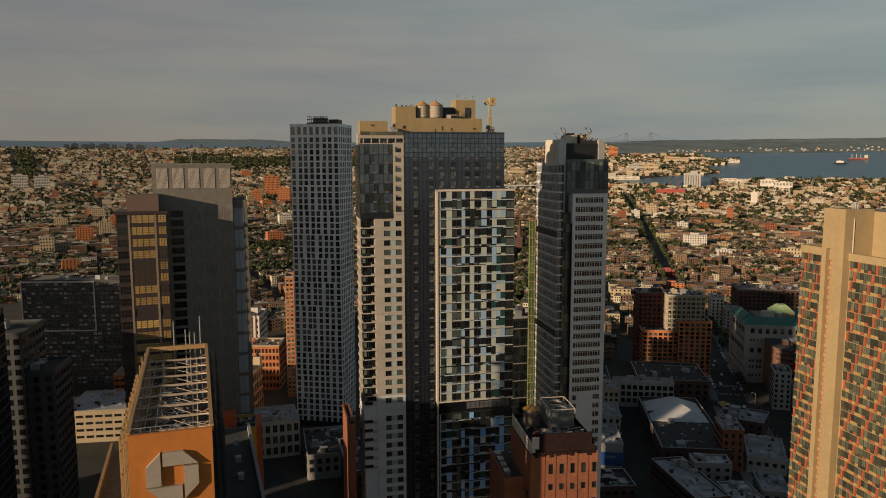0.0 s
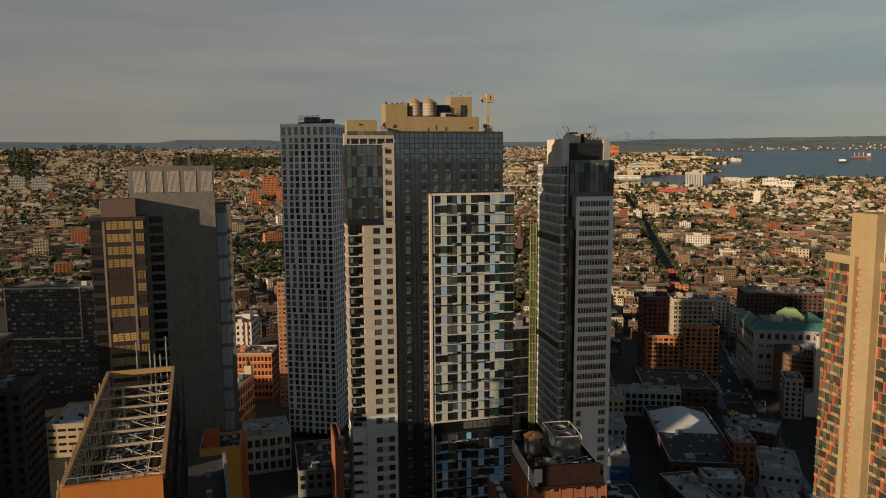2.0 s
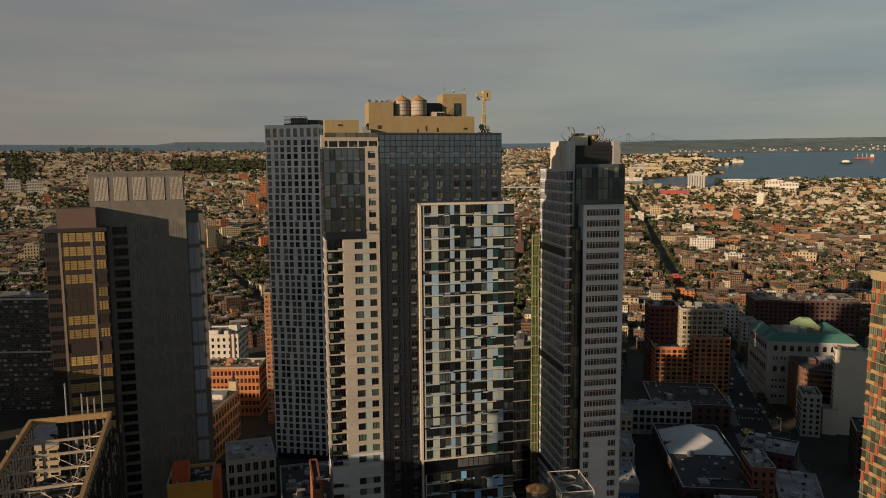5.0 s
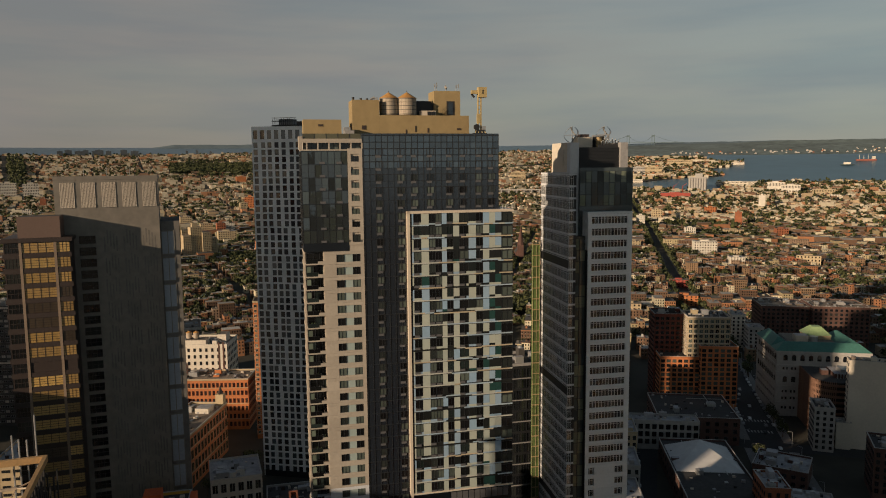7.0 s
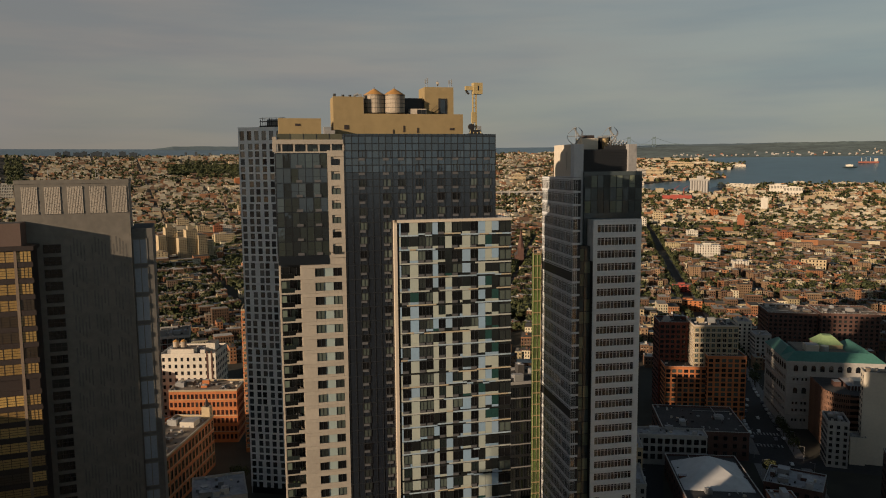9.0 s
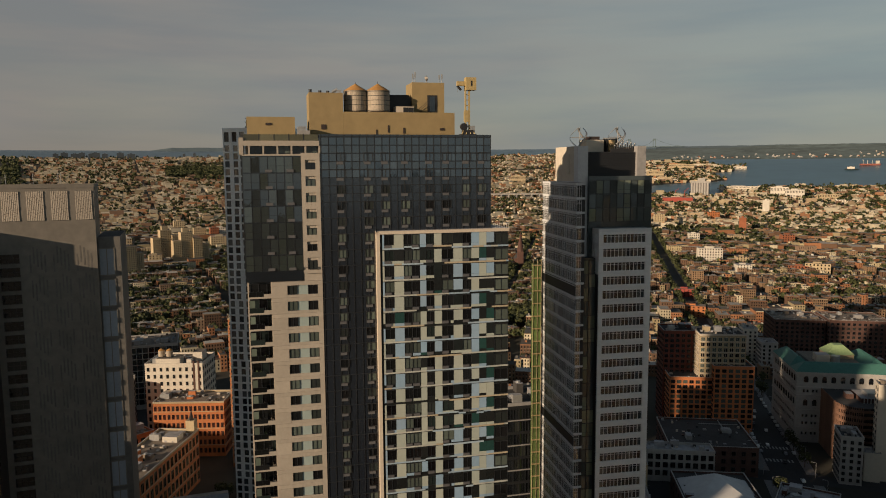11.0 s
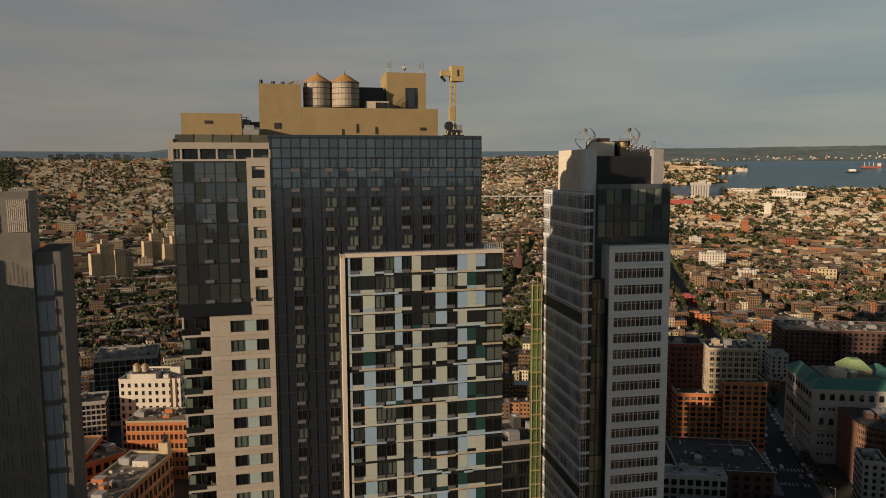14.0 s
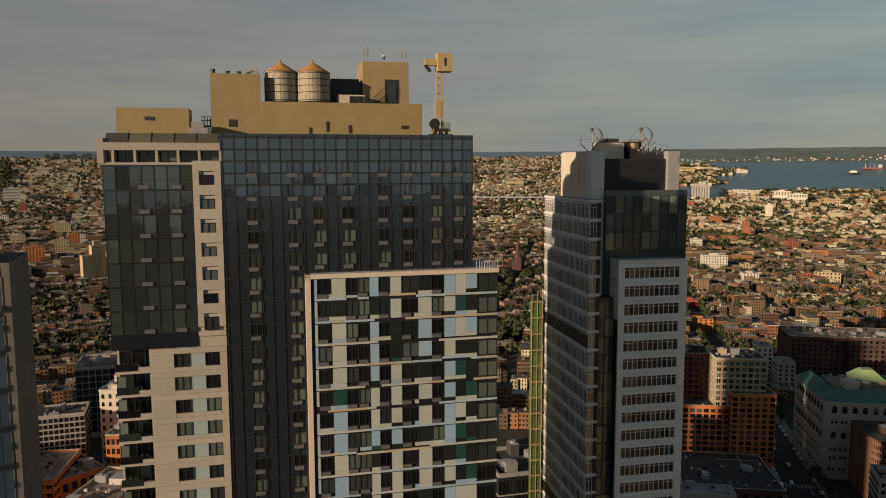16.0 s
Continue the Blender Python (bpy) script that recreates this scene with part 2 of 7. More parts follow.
REDORANGE = mat("orange_red_panel", (0.34, 0.085, 0.04), 0.6, var=0.1, spread=0.15)
TANPANEL = mat("tan_panel", (0.36, 0.24, 0.09), 0.65, var=0.12, spread=0.12)
TANSTONE = mat("tan_concrete", (0.36, 0.265, 0.135), 0.75, var=0.12, grain=0.6)
GREENGLASS = glass("green_glass", [(0.10, 0.105, 0.07), (0.06, 0.065, 0.045), (0.14, 0.15, 0.10), (0.05, 0.05, 0.038), (0.11, 0.12, 0.08)], 0.08)
BRICK = mat("red_brick", (0.27, 0.095, 0.045), 0.9, var=0.3, grain=1.2, spread=0.1)
BRICKDK = mat("dark_red_brick", (0.16, 0.05, 0.035), 0.9, var=0.3, grain=1.2, spread=0.1)
REDORANGEBRICK = mat("red_orange_brick", (0.50, 0.175, 0.065), 0.9, var=0.25, grain=1.2, spread=0.1)
BRICKORANGE = mat("orange_brick", (0.46, 0.165, 0.06), 0.9, var=0.25, grain=1.2, spread=0.1)
BRICKTAN = mat("buff_brick", (0.43, 0.34, 0.21), 0.9, var=0.2, grain=1.2, spread=0.1)
WHITEBRICK = mat("white_painted_brick", (0.62, 0.57, 0.48), 0.85, var=0.15, grain=1.0)
LIMESTONE = mat("grey_limestone", (0.38, 0.36, 0.33), 0.85, var=0.18, grain=0.6, spread=0.06)
VERDIGRIS = mat("verdigris_copper", (0.062, 0.185, 0.15), 0.65, var=0.22, grain=0.7)
VERDIGRISLT = mat("pale_verdigris_copper", (0.26, 0.36, 0.17), 0.65, var=0.2, grain=0.7)
BROWNBRICK = mat("brown_brick", (0.10, 0.052, 0.040), 0.9, var=0.35, grain=0.8)
NETTING = mat("green_scaffold_net", (0.085, 0.13, 0.035), 0.9, var=0.6, grain=1.0, spread=0.25)
ASPHALT = mat("asphalt", (0.035, 0.034, 0.034), 0.9, var=0.3, grain=0.5, stain=0.03)
PAVING = mat("paving", (0.20, 0.19, 0.18), 0.9, var=0.25, grain=0.7)
PAINT = mat("road_paint", (0.34, 0.34, 0.32), 0.8, var=0.3, grain=3)
HOUSEWALL = mat("house_wall", (0.4, 0.3, 0.2), 0.9, var=0.2, grain=0.8, spread=0.3,
                tint=[(0.31, 0.14, 0.065), (0.40, 0.325, 0.19), (0.22, 0.14, 0.08), (0.50, 0.44, 0.31), (0.13, 0.075, 0.045), (0.36, 0.295, 0.18), (0.44, 0.15, 0.058), (0.22, 0.15, 0.10), (0.37, 0.28, 0.165)])
HOUSEROOF = mat("house_roof", (0.2, 0.2, 0.2), 0.9, var=0.3, grain=0.6, spread=0.35,
                tint=[(0.07, 0.066, 0.06), (0.22, 0.205, 0.175), (0.085, 0.08, 0.07), (0.40, 0.38, 0.34), (0.05, 0.048, 0.044), (0.13, 0.11, 0.085), (0.09, 0.078, 0.064)])
LEAF = mat("summer_leaves", (0.055, 0.075, 0.022), 0.8, var=0.4, grain=0.6, spread=0.35, tint=[(0.024, 0.034, 0.012), (0.085, 0.092, 0.026)])
BARK = mat("bark", (0.10, 0.075, 0.05), 0.95, var=0.3, grain=4)
CARPAINT = mat("car_paint", (0.3, 0.3, 0.3), 0.3, 0.1, var=0.08, spread=0.1, tint=[(0.5, 0.5, 0.5), (0.03, 0.03, 0.03), (0.2, 0.2, 0.21), (0.62, 0.62, 0.6), (0.06, 0.06, 0.08), (0.25, 0.05, 0.04)])
TYRE = mat("rubber", (0.02, 0.02, 0.02), 0.9)
REDPAINT = mat("red_paint", (0.34, 0.06, 0.04), 0.7, var=0.15)
BLUEPAINT = mat("blue_hoarding", (0.03, 0.10, 0.30), 0.7, var=0.15)
FARWALL = mat("far_house_wall", (0.4, 0.3, 0.22), 0.9, var=0.15, grain=0.05, spread=0.3,
              tint=[(0.35, 0.175, 0.09), (0.42, 0.345, 0.22), (0.21, 0.13, 0.085), (0.51, 0.45, 0.335), (0.12, 0.075, 0.05), (0.40, 0.30, 0.19), (0.30, 0.12, 0.06)])

LEAFPOT = mat("pot_plant_leaves", (0.05, 0.085, 0.03), 0.8, var=0.4, grain=3)

# ---------------- building tools ----------------


class Acc:
    """Collects boxes and faces, each with a material, into one mesh."""

    def __init__(self, *mats):
        self.v, self.f, self.m, self.mats = [], [], [], list(mats)

    def slot(self, m):
        if m not in self.mats:
            self.mats.append(m)
        return self.mats.index(m)

    def face(self, pts, m):
        n = len(self.v)
        self.v.extend(pts)
        self.f.append(tuple(range(n, n + len(pts))))
        self.m.append(self.slot(m))

    def box(self, u0, u1, v0, v1, z0, z1, m, top=None, skip=""):
        n = len(self.v)
        self.v.extend([(u0, v0, z0), (u1, v0, z0), (u1, v1, z0), (u0, v1, z0), (u0, v0, z1), (u1, v0, z1), (u1, v1, z1), (u0, v1, z1)])
        k = self.slot(m)
        for key, f in (("b", (3, 2, 1, 0)), ("t", (4, 5, 6, 7)), ("f", (0, 1, 5, 4)), ("r", (1, 2, 6, 5)), ("k", (2, 3, 7, 6)), ("l", (3, 0, 4, 7))):
            if key in skip:
                continue
            self.f.append(tuple(n + i for i in f))
            self.m.append(self.slot(top) if key == "t" and top else k)
        return self

    def tube(self, a, b, r0, m, r1=None, n=8, cap=True):
        a, b = Vector(a), Vector(b)
        q = (b - a).to_track_quat("Z", "Y")
        r1 = r0 if r1 is None else r1
        base = len(self.v)
        for p, r in ((a, r0), (b, r1)):
            for i in range(n):
                t = 2 * math.pi * i / n
                self.v.append(tuple(p + q @ Vector((r * math.cos(t), r * math.sin(t), 0))))
        k = self.slot(m)
        for i in range(n):
            j = (i + 1) % n
            self.f.append((base + i, base + j, base + n + j, base + n + i)); self.m.append(k)
        if cap:
            self.f.append(tuple(base + i for i in reversed(range(n)))); self.m.append(k)
            self.f.append(tuple(base + n + i for i in range(n))); self.m.append(k)
        return self

    def prism(self, outline, z0, z1, m, top=None):
        n, base, k = len(outline), len(self.v), self.slot(m)
        self.v.extend([(x, y, z0) for x, y in outline] + [(x, y, z1) for x, y in outline])
        for i in range(n):
            j = (i + 1) % n
            self.f.append((base + i, base + j, base + n + j, base + n + i)); self.m.append(k)
        self.f.append(tuple(base + n + i for i in range(n))); self.m.append(self.slot(top) if top else k)
        return self

    def mesh(self, name):
        me = bpy.data.meshes.new(name)
        me.from_pydata(self.v, [], self.f)
        for m in self.mats:
            me.materials.append(m)
        me.polygons.foreach_set("material_index", self.m)
        me.update()
        return me


def thing(name, label, category, x=0, y=0, z=0, turn=0, group="", kind=""):
    ob = new(name)
    ob.matrix_world = pose(x, y, z, 0, 0, turn)
    ob.empty_display_size = 0.5
    return tagged(ob, label, category, group, kind)


def part(name, acc, parent, label="", kind=""):
    ob = new(name, acc.mesh(name))
    ob.parent = parent
    return tagged(ob, label, kind=kind)


def solid(name, acc, label, category, x=0, y=0, z=0, turn=0, group="", kind=""):
    ob = new(name, acc.mesh(name))
    ob.matrix_world = pose(x, y, z, 0, 0, turn)
    return tagged(ob, label, category, group, kind)


def pieces(name, me, places, parent, most=300, label=""):
    """Alike pieces on one mesh: the first ones as objects of their own, the rest joined. A place: u, v, z, turn, and scales along u and z."""
    most = int(most * 0.5) + 4
    for u, v, z, turn, su, sz in places[:most]:
        ob = new(name, me)
        ob.parent = parent
        ob.matrix_local = pose(u, v, z, 0, 0, turn) @ Matrix.Diagonal((su, 1, sz, 1))
        if label:
            tagged(ob, label)
    rest = places[most:]
    if rest:
        co = np.array([x.co[:] for x in me.vertices])
        vs, fs, ms, n = [], [], [], len(co)
        polys = [tuple(p.vertices) for p in me.polygons]
        mi = [p.material_index for p in me.polygons]
        for k, (u, v, z, turn, su, sz) in enumerate(rest):
            c, s = math.cos(radians(turn)), math.sin(radians(turn))
            q = co * (su, 1, sz)
            vs.append(np.stack([q[:, 0] * c - q[:, 1] * s + u, q[:, 0] * s + q[:, 1] * c + v, q[:, 2] + z], 1))
            fs.extend(tuple(i + k * n for i in f) for f in polys)
            ms.extend(mi)
        j = bpy.data.meshes.new(name + "_rows")
        j.from_pydata(np.concatenate(vs).tolist(), [], fs)
        for m in me.materials:
            j.materials.append(m)
        j.polygons.foreach_set("material_index", ms)
        ob = new(name + "_rows", j)
        ob.parent = parent
        tagged(ob, kind="stuff")


def pane_mesh(name, w, h, glassm, framem, bars=1, border=0.07, depth=0.10, rail=0.0):
    """A window: frame, bars and glass, its face towards -v, its foot in the middle at the origin."""
    a = Acc(framem, glassm)
    b = border
    a.face([(-w / 2 + b, 0, b), (w / 2 - b, 0, b), (w / 2 - b, 0, h - b), (-w / 2 + b, 0, h - b)], glassm)
    for x0, x1, z0, z1 in ((-w / 2, w / 2, 0, b), (-w / 2, w / 2, h - b, h), (-w / 2, -w / 2 + b, b, h - b), (w / 2 - b, w / 2, b, h - b)):
        a.box(x0, x1, -depth, 0.02, z0, z1, framem, skip="kb")
    for i in range(bars):
        x = -w / 2 + w * (i + 1) / (bars + 1)
        a.box(x - b / 2, x + b / 2, -depth * 0.7, 0.01, b, h - b, framem, skip="ktb")
    if rail:
        a.box(-w / 2 + b, w / 2 - b, -depth * 0.6, 0.01, h * rail, h * rail + b, framem, skip="krl")
    return a.mesh(name)


def slab_mesh(name, w, d, h, m):
    """A panel, w wide and h high with its foot in the middle, its back at v = 0."""
    return Acc(m).box(-w / 2, w / 2, -d, 0.02, 0, h, m, skip="k").mesh(name)

# ---------------- the tall apartment tower with the water tanks ----------------
rnd = random.Random(7)


def water_tank(x, y, z, r, h):
    t = thing("water_tank", "round cedar rooftop water tank with conical ochre roof and iron hoops", "water tank", x, y, z, group="rooftop water tanks")
    a = Acc(STAVE)
    a.tube((0, 0, 0.85), (0, 0, 0.9 + h), r * 0.985, STAVE, n=28)
    barrel = part("barrel", a, t, "weathered cedar barrel")
    n = 28
    w_ = math.pi * r / n * 0.94
    stave = Acc(STAVE).box(-w_, w_, -r, -r + 0.08, 0.9, 0.9 + h, STAVE, skip="k").mesh("stave")
    for i in range(n):
        ob = new("stave", stave)
        ob.parent = barrel
        ob.matrix_local = pose(0, 0, 0, 0, 0, 360 * i / n)
    for k in range(5):
        b = Acc(IRON)
        zz = 1.0 + h * (k / 4.4) ** 0.9
        b.tube((0, 0, zz), (0, 0, zz + 0.11), r + 0.04, IRON, n=28)
        part("hoop", b, t, "thin iron hoop")
    c = Acc(COPPERROOF)
    c.tube((0, 0, 0.9 + h), (0, 0, 0.9 + h + r * 0.62), r + 0.15, COPPERROOF, 0.12, n=28)
    c.tube((0, 0, 0.9 + h + r * 0.6), (0, 0, 0.9 + h + r * 0.62 + 0.5), 0.1, IRON, 0.03, n=6)
    part("roof", c, t, "conical ochre roof with a small finial")
    for k in range(4):
        d = Acc(IRON)
        q = math.pi / 4 + k * math.pi / 2
        d.box(r * 0.7 * math.cos(q) - 0.15, r * 0.7 * math.cos(q) + 0.15, r * 0.7 * math.sin(q) - 0.15, r * 0.7 * math.sin(q) + 0.15, 0, 0.85, IRON)
        part("leg", d, t)
    l = Acc(IRON)
    for s in (-0.22, 0.22):
        l.tube((-r - 0.12, s, 0.1), (-r - 0.12, s, 0.9 + h), 0.035, IRON, n=5)
    for k in range(12):
        l.tube((-r - 0.12, -0.22, 0.4 + k * h / 12), (-r - 0.12, 0.22, 0.4 + k * h / 12), 0.02, IRON, n=4)
    part("ladder", l, t)
    return t


def apartment_tower():
    X, Y, A = -47.5, 241.7, 25
    t = thing("apartment_tower", "tall cream and charcoal apartment tower with a patchwork glass front", "tower", X, Y, 0, A)
    H = 3.25
    # charcoal shaft
    a = Acc(CHARCOAL)
    a.box(0, 35.6, 0.25, 14, 0, 178.9, CHARCOAL, top=ROOFTAR)
    part("shaft", a, t, "charcoal panelled shaft")
    j = Acc(CHARBAR)
    for k in range(55):
        z = 178.9 - 0.45 - k * H
        if z > 1:
            j.box(0.05, 35.6 if z > 159 else 11, 0.13, 0.25, z - 0.06, z + 0.06, CHARBAR, skip="k")
            if z > 166:
                j.box(0.05, 35.6, 0.15, 0.25, z - 1.7, z - 1.6, CHARBAR, skip="k")
    for i in range(24):
        u = 0.3 + i * 1.53
        j.box(u - 0.05, u + 0.05, 0.12, 0.25, 159.3 if u > 10.9 else 1, 178.9, CHARBAR, skip="k")
    part("joint_grid", j, t, kind="stuff")
    # glazed top storeys: real panes between the joints
    g = pane_mesh("crown_pane", 1.44, 1.48, CROWNGLASS, CHARBAR, 0, 0.04, 0.04)
    cp = []
    for k in range(0, 5):
        for i in range(23):
            cp.append((1.06 + i * 1.53, 0.19, 178.42 - (k + 1) * 1.62, 0, 1, 1))
    pieces("crown_pane", g, cp, t)
    # windows with grilles in the charcoal front
    w = pane_mesh("window", 1.9, 1.75, GLASS, IRON, 1, 0.08, 0.12)
    gr = slab_mesh("grille", 1.35, 0.16, 0.55, AC)
    wp, gp = [], []
    for k in range(53):
        z = 178.9 - 2.1 - (k + 1) * H
        cols = [4.2, 9.7, 13.2, 17.3, 22.4, 26.0, 30.2, 33.6] if z > 158 else [4.2, 9.7]
        for u in cols:
            if z > 4:
                wp.append((u, 0.2, z, 0, 1.0 if (u + k) % 3 else 0.8, 1))
                gp.append((u - 0.2, 0.24, z - 0.62, 0, 1, 1))
    pieces("window", w, wp, t, 160)
    pieces("grille", gr, gp, t, 160)
    # glass block over the cream wing
    b = Acc(CHARCOAL)
    b.box(-14.9, -3.7, 0.2, 13, 149.8, 174.7, CHARCOAL, top=ROOFTAR)
    part("upper_wing", b, t, "dark glazed upper wing")
    ub = pane_mesh("wing_pane", 1.55, 3.1, WINGGLASS, CHARBAR, 0, 0.045, 0.05, 0.42)
    up = [(-14.1 + i * 1.6, 0.15, 174.6 - (k + 1) * H + 0.05, 0, 1, 1) for k in range(7) for i in range(7)]
    up += [(-14.95, 1.5 + i * 1.6, 174.6 - (k + 1) * H + 0.05, -90, 1, 1) for k in range(7) for i in range(4)]
    pieces("wing_pane", ub, up, t)
    pieces("grille", gr, [(u, 0.1, 174.6 - (k + 1) * H + 0.1, 0, 1, 1) for k in range(7) for u in (-9.9, -5.8)], t)
    # cream wing
    c = Acc(CREAM)
    c.box(-10.2, 0, 0.35, 9, 86.0, 149.7, CREAM)
    c.box(-14.3, -10.2, 1.9, 13, 86.0, 149.7, CHARCOAL)
    c.box(-3.65, 0, 0.3, 9, 149.7, 174.8, CREAM)
    # below the shadow line at 86 the wing takes the shade-tinted copy
    c.box(-14.5, 0, 0.35, 13, 0, 86.0, SHADECREAM)
    part("cream_wing", c, t, "cream panelled wing with corner balconies")
    wide = slab_mesh("panel", 1.0, 0.35, 1.0, CREAM)
    wgrey = slab_mesh("panel", 1.0, 0.35, 1.0, SHADECREAM)
    pan, pang, win, blue, bal = [], [], [], [], []
    top = 149.7
    for k in range(46):
        z1 = top - k * H
        z0 = z1 - H
        if z0 < 0:
            break
        dst = pan if z0 > 85 else pang
        lw = -10.0
        dst.append(((lw + 0) / 2, 0.35, z0 + 2.45, 0, -lw - 0.02, 0.80 - 0.03))       # spandrel
        for u0, u1 in ((lw, -7.0), (-2.95 + 2.0, 0)):
            dst.append(((u0 + u1) / 2, 0.35, z0, 0, u1 - u0 - 0.02, 2.42))
        dst.append(((-7.0 - 0.95) / 2, 0.35, z0, 0, 6.03, 0.55))
        if k == 20:
            dst.append(((-7.0 - 0.95) / 2, 0.35, z0 + 0.55, 0, 6.03, 1.9))
            continue
        win.append((-6.0, 0.22, z0 + 0.55, 0, 1, 1)); win.append((-1.95, 0.22, z0 + 0.55, 0, 1, 1))
        blue.append((-3.97, 0.33, z0 + 0.55, 0, 2.1, 1.88))
        bal.append(z0)
    pieces("panel", wide, pan, t, 110)
    pieces("panel", wgrey, pang, t, 110)
    pieces("window", pane_mesh("window", 1.95, 1.9, GLASS, CHARBAR, 1, 0.08, 0.12), win, t, 120)
    pieces("pale_panel", slab_mesh("pale_panel", 1.0, 0.1, 1.0, mat("pale_blue_green_panel", (0.33, 0.40, 0.38), 0.4, var=0.06)), blue, t, 60)
    # corner balconies
    sl = Acc(CREAM).box(-14.55, -9.9, 0.0, 1.9, -0.36, 0.0, CREAM).box(-11.6, -9.9, 0.0, 0.14, 0.0, 0.52, CREAM).box(-14.55, -14.2, 1.9, 13, -0.36, 0, CREAM).mesh("balcony")
    pieces("balcony", sl, [(0, 0, z + 0.4, 0, 1, 1) for z in bal if z > 60], t, 60, "cream balcony slab with a stepped upstand")
    rl = pane_mesh("balcony_glass", 2.85, 1.05, BLACKGLASS, CHARBAR, 1, 0.035, 0.03)
    pieces("balcony_glass", rl, [(-13.05, 0.06, z + 0.4, 0, 1, 1) for z in bal if z > 60], t, 60)
    sc2 = pane_mesh("corner_glass", 1.15, 2.5, mat("pale_green_screen_glass", (0.12, 0.15, 0.12), 0.15, var=0.15, spread=0.3), CHARBAR, 0, 0.05, 0.04)
    pieces("corner_glass", sc2, [(-13.9, 0.5, z + 0.4, 0, 1, 1) for i, z in enumerate(bal) if z > 60 and i % 5 != 0], t, 60, "pale green glass side screen")
    dw = pane_mesh("balcony_door", 1.6, 2.4, BLACKGLASS, CHARBAR, 0, 0.07, 0.1)
    pieces("balcony_door", dw, [(-13.4 + i * 1.62, 1.86, z + 0.42, 0, 1, 1) for z in bal if z > 60 for i in range(3)], t, 90)
    # tables, chairs and plant pots out on the balconies
    for z in bal:
        if 90 < z:
            for k in range(3):
                u, v = rnd.uniform(-13.6, -10.6), rnd.uniform(0.5, 1.4)
                b = Acc(IRON)
                m_ = rnd.choice((IRON, STEEL, STAVE, CREAM_FRAME, LEAFPOT))
                if m_ is LEAFPOT:
                    b.tube((u, v, z + 0.4), (u, v, z + 0.8), 0.18, BROWNMETAL, 0.24, n=8)
                    for e in range(5):
                        b.tube((u, v, z + 0.8), (u + rnd.uniform(-0.35, 0.35), v + rnd.uniform(-0.3, 0.3), z + rnd.uniform(1.1, 1.6)), 0.14, LEAFPOT, 0.02, n=4)
                    part("plant_pot", b, t, "potted balcony plant")
                else:
                    b.box(u - 0.3, u + 0.3, v - 0.3, v + 0.3, z + 0.78, z + 0.84, m_); b.box(u - 0.3, u - 0.24, v - 0.3, v + 0.3, z + 0.84, z + 1.25, m_)
                    for e, f in ((-0.26, -0.26), (0.26, -0.26), (-0.26, 0.26), (0.26, 0.26)):
                        b.tube((u + e, v + f, z + 0.4), (u + e, v + f, z + 0.78), 0.03, m_, n=4)
                    part("balcony_chair", b, t, "small balcony chair")
    # side of the wing
    sp, sw = [], []
    for z in bal:
        sp.append((-14.5, 8.0, z + 2.3, -90, 9.6, 0.92))
        for i in range(3):
            sw.append((-14.42, 4.6 + i * 3.1, z + 0.5, -90, 0.9, 0.95))
            sp.append((-14.5, 3.6 + i * 3.1, z, -90, 0.9, 2.28))
    pieces("side_panel", slab_mesh("side_panel", 1.0, 0.3, 1.0, CREAM), sp, t, 40)
    pieces("window", pane_mesh("window", 1.95, 1.9, GLASS, CHARBAR, 1, 0.08, 0.12), sw, t, 40)
    # cream strip windows above, loggia and sloped glass parapet
    pieces("window", pane_mesh("window", 1.9, 1.85, GLASS, CHARBAR, 1, 0.08, 0.12), [(-1.85, 0.12, 174.0 - (k + 1) * H + 0.75, 0, 1, 1) for k in range(7)], t)
    sp_ = []
    for k in range(7):
        z = 174.6 - (k + 1) * H
        sp_ += [(-1.825, 0.3, z + 2.52, 0, 3.65, H - 1.9), (-3.25, 0.3, z + 0.62, 0, 0.8, 1.88), (-0.42, 0.3, z + 0.62, 0, 0.84, 1.88)]
    sp_.append((-1.825, 0.3, 151.2, 0, 3.65, 0.7))
    pieces("strip_panel", slab_mesh("strip_panel", 1.0, 0.3, 1.0, CREAM), sp_, t)
    lo = Acc(CREAM)
    lo.box(-14.6, 0, 0.0, 0.6, 176.6, 177.6, CREAM); lo.box(-14.9, 0, 0.1, 9, 174.7, 175.0, CREAM)
    for i in range(6):
        u = -13.5 + i * 2.7
        lo.box(u - 0.16, u + 0.16, 0.1, 0.6, 175.0, 176.6, CREAM)
    lo.box(-14.2, 0, 2.0, 9, 175.0, 177.6, CREAM, top=ROOFTAR)
    lo.box(-15.4, -14.6, 0.0, 4, 174.9, 178.2, CREAM)
    part("loggia", lo, t, "cream loggia under the roof terrace")
    pieces("window", pane_mesh("window", 2.3, 1.5, GLASS, CHARBAR, 1, 0.07, 0.1), [(-12.2 + i * 2.7, 1.95, 175.1, 0, 1, 1) for i in range(5)], t)
    sg = Acc(TERRACEGLASS, CHARBAR)
    for i in range(5):
        u0, u1 = -14.4 + i * 2.86, -14.4 + (i + 1) * 2.86 - 0.08
        sg.face([(u0, 0.1, 177.62), (u1, 0.1, 177.62), (u1, 1.3, 178.9), (u0, 1.3, 178.9)], TERRACEGLASS)
        sg.tube((u1 + 0.04, 0.08, 177.6), (u1 + 0.04, 1.3, 178.95), 0.06, CHARBAR, n=5)
    part("sloped_glass", sg, t, "sloped glass parapet of the terrace")
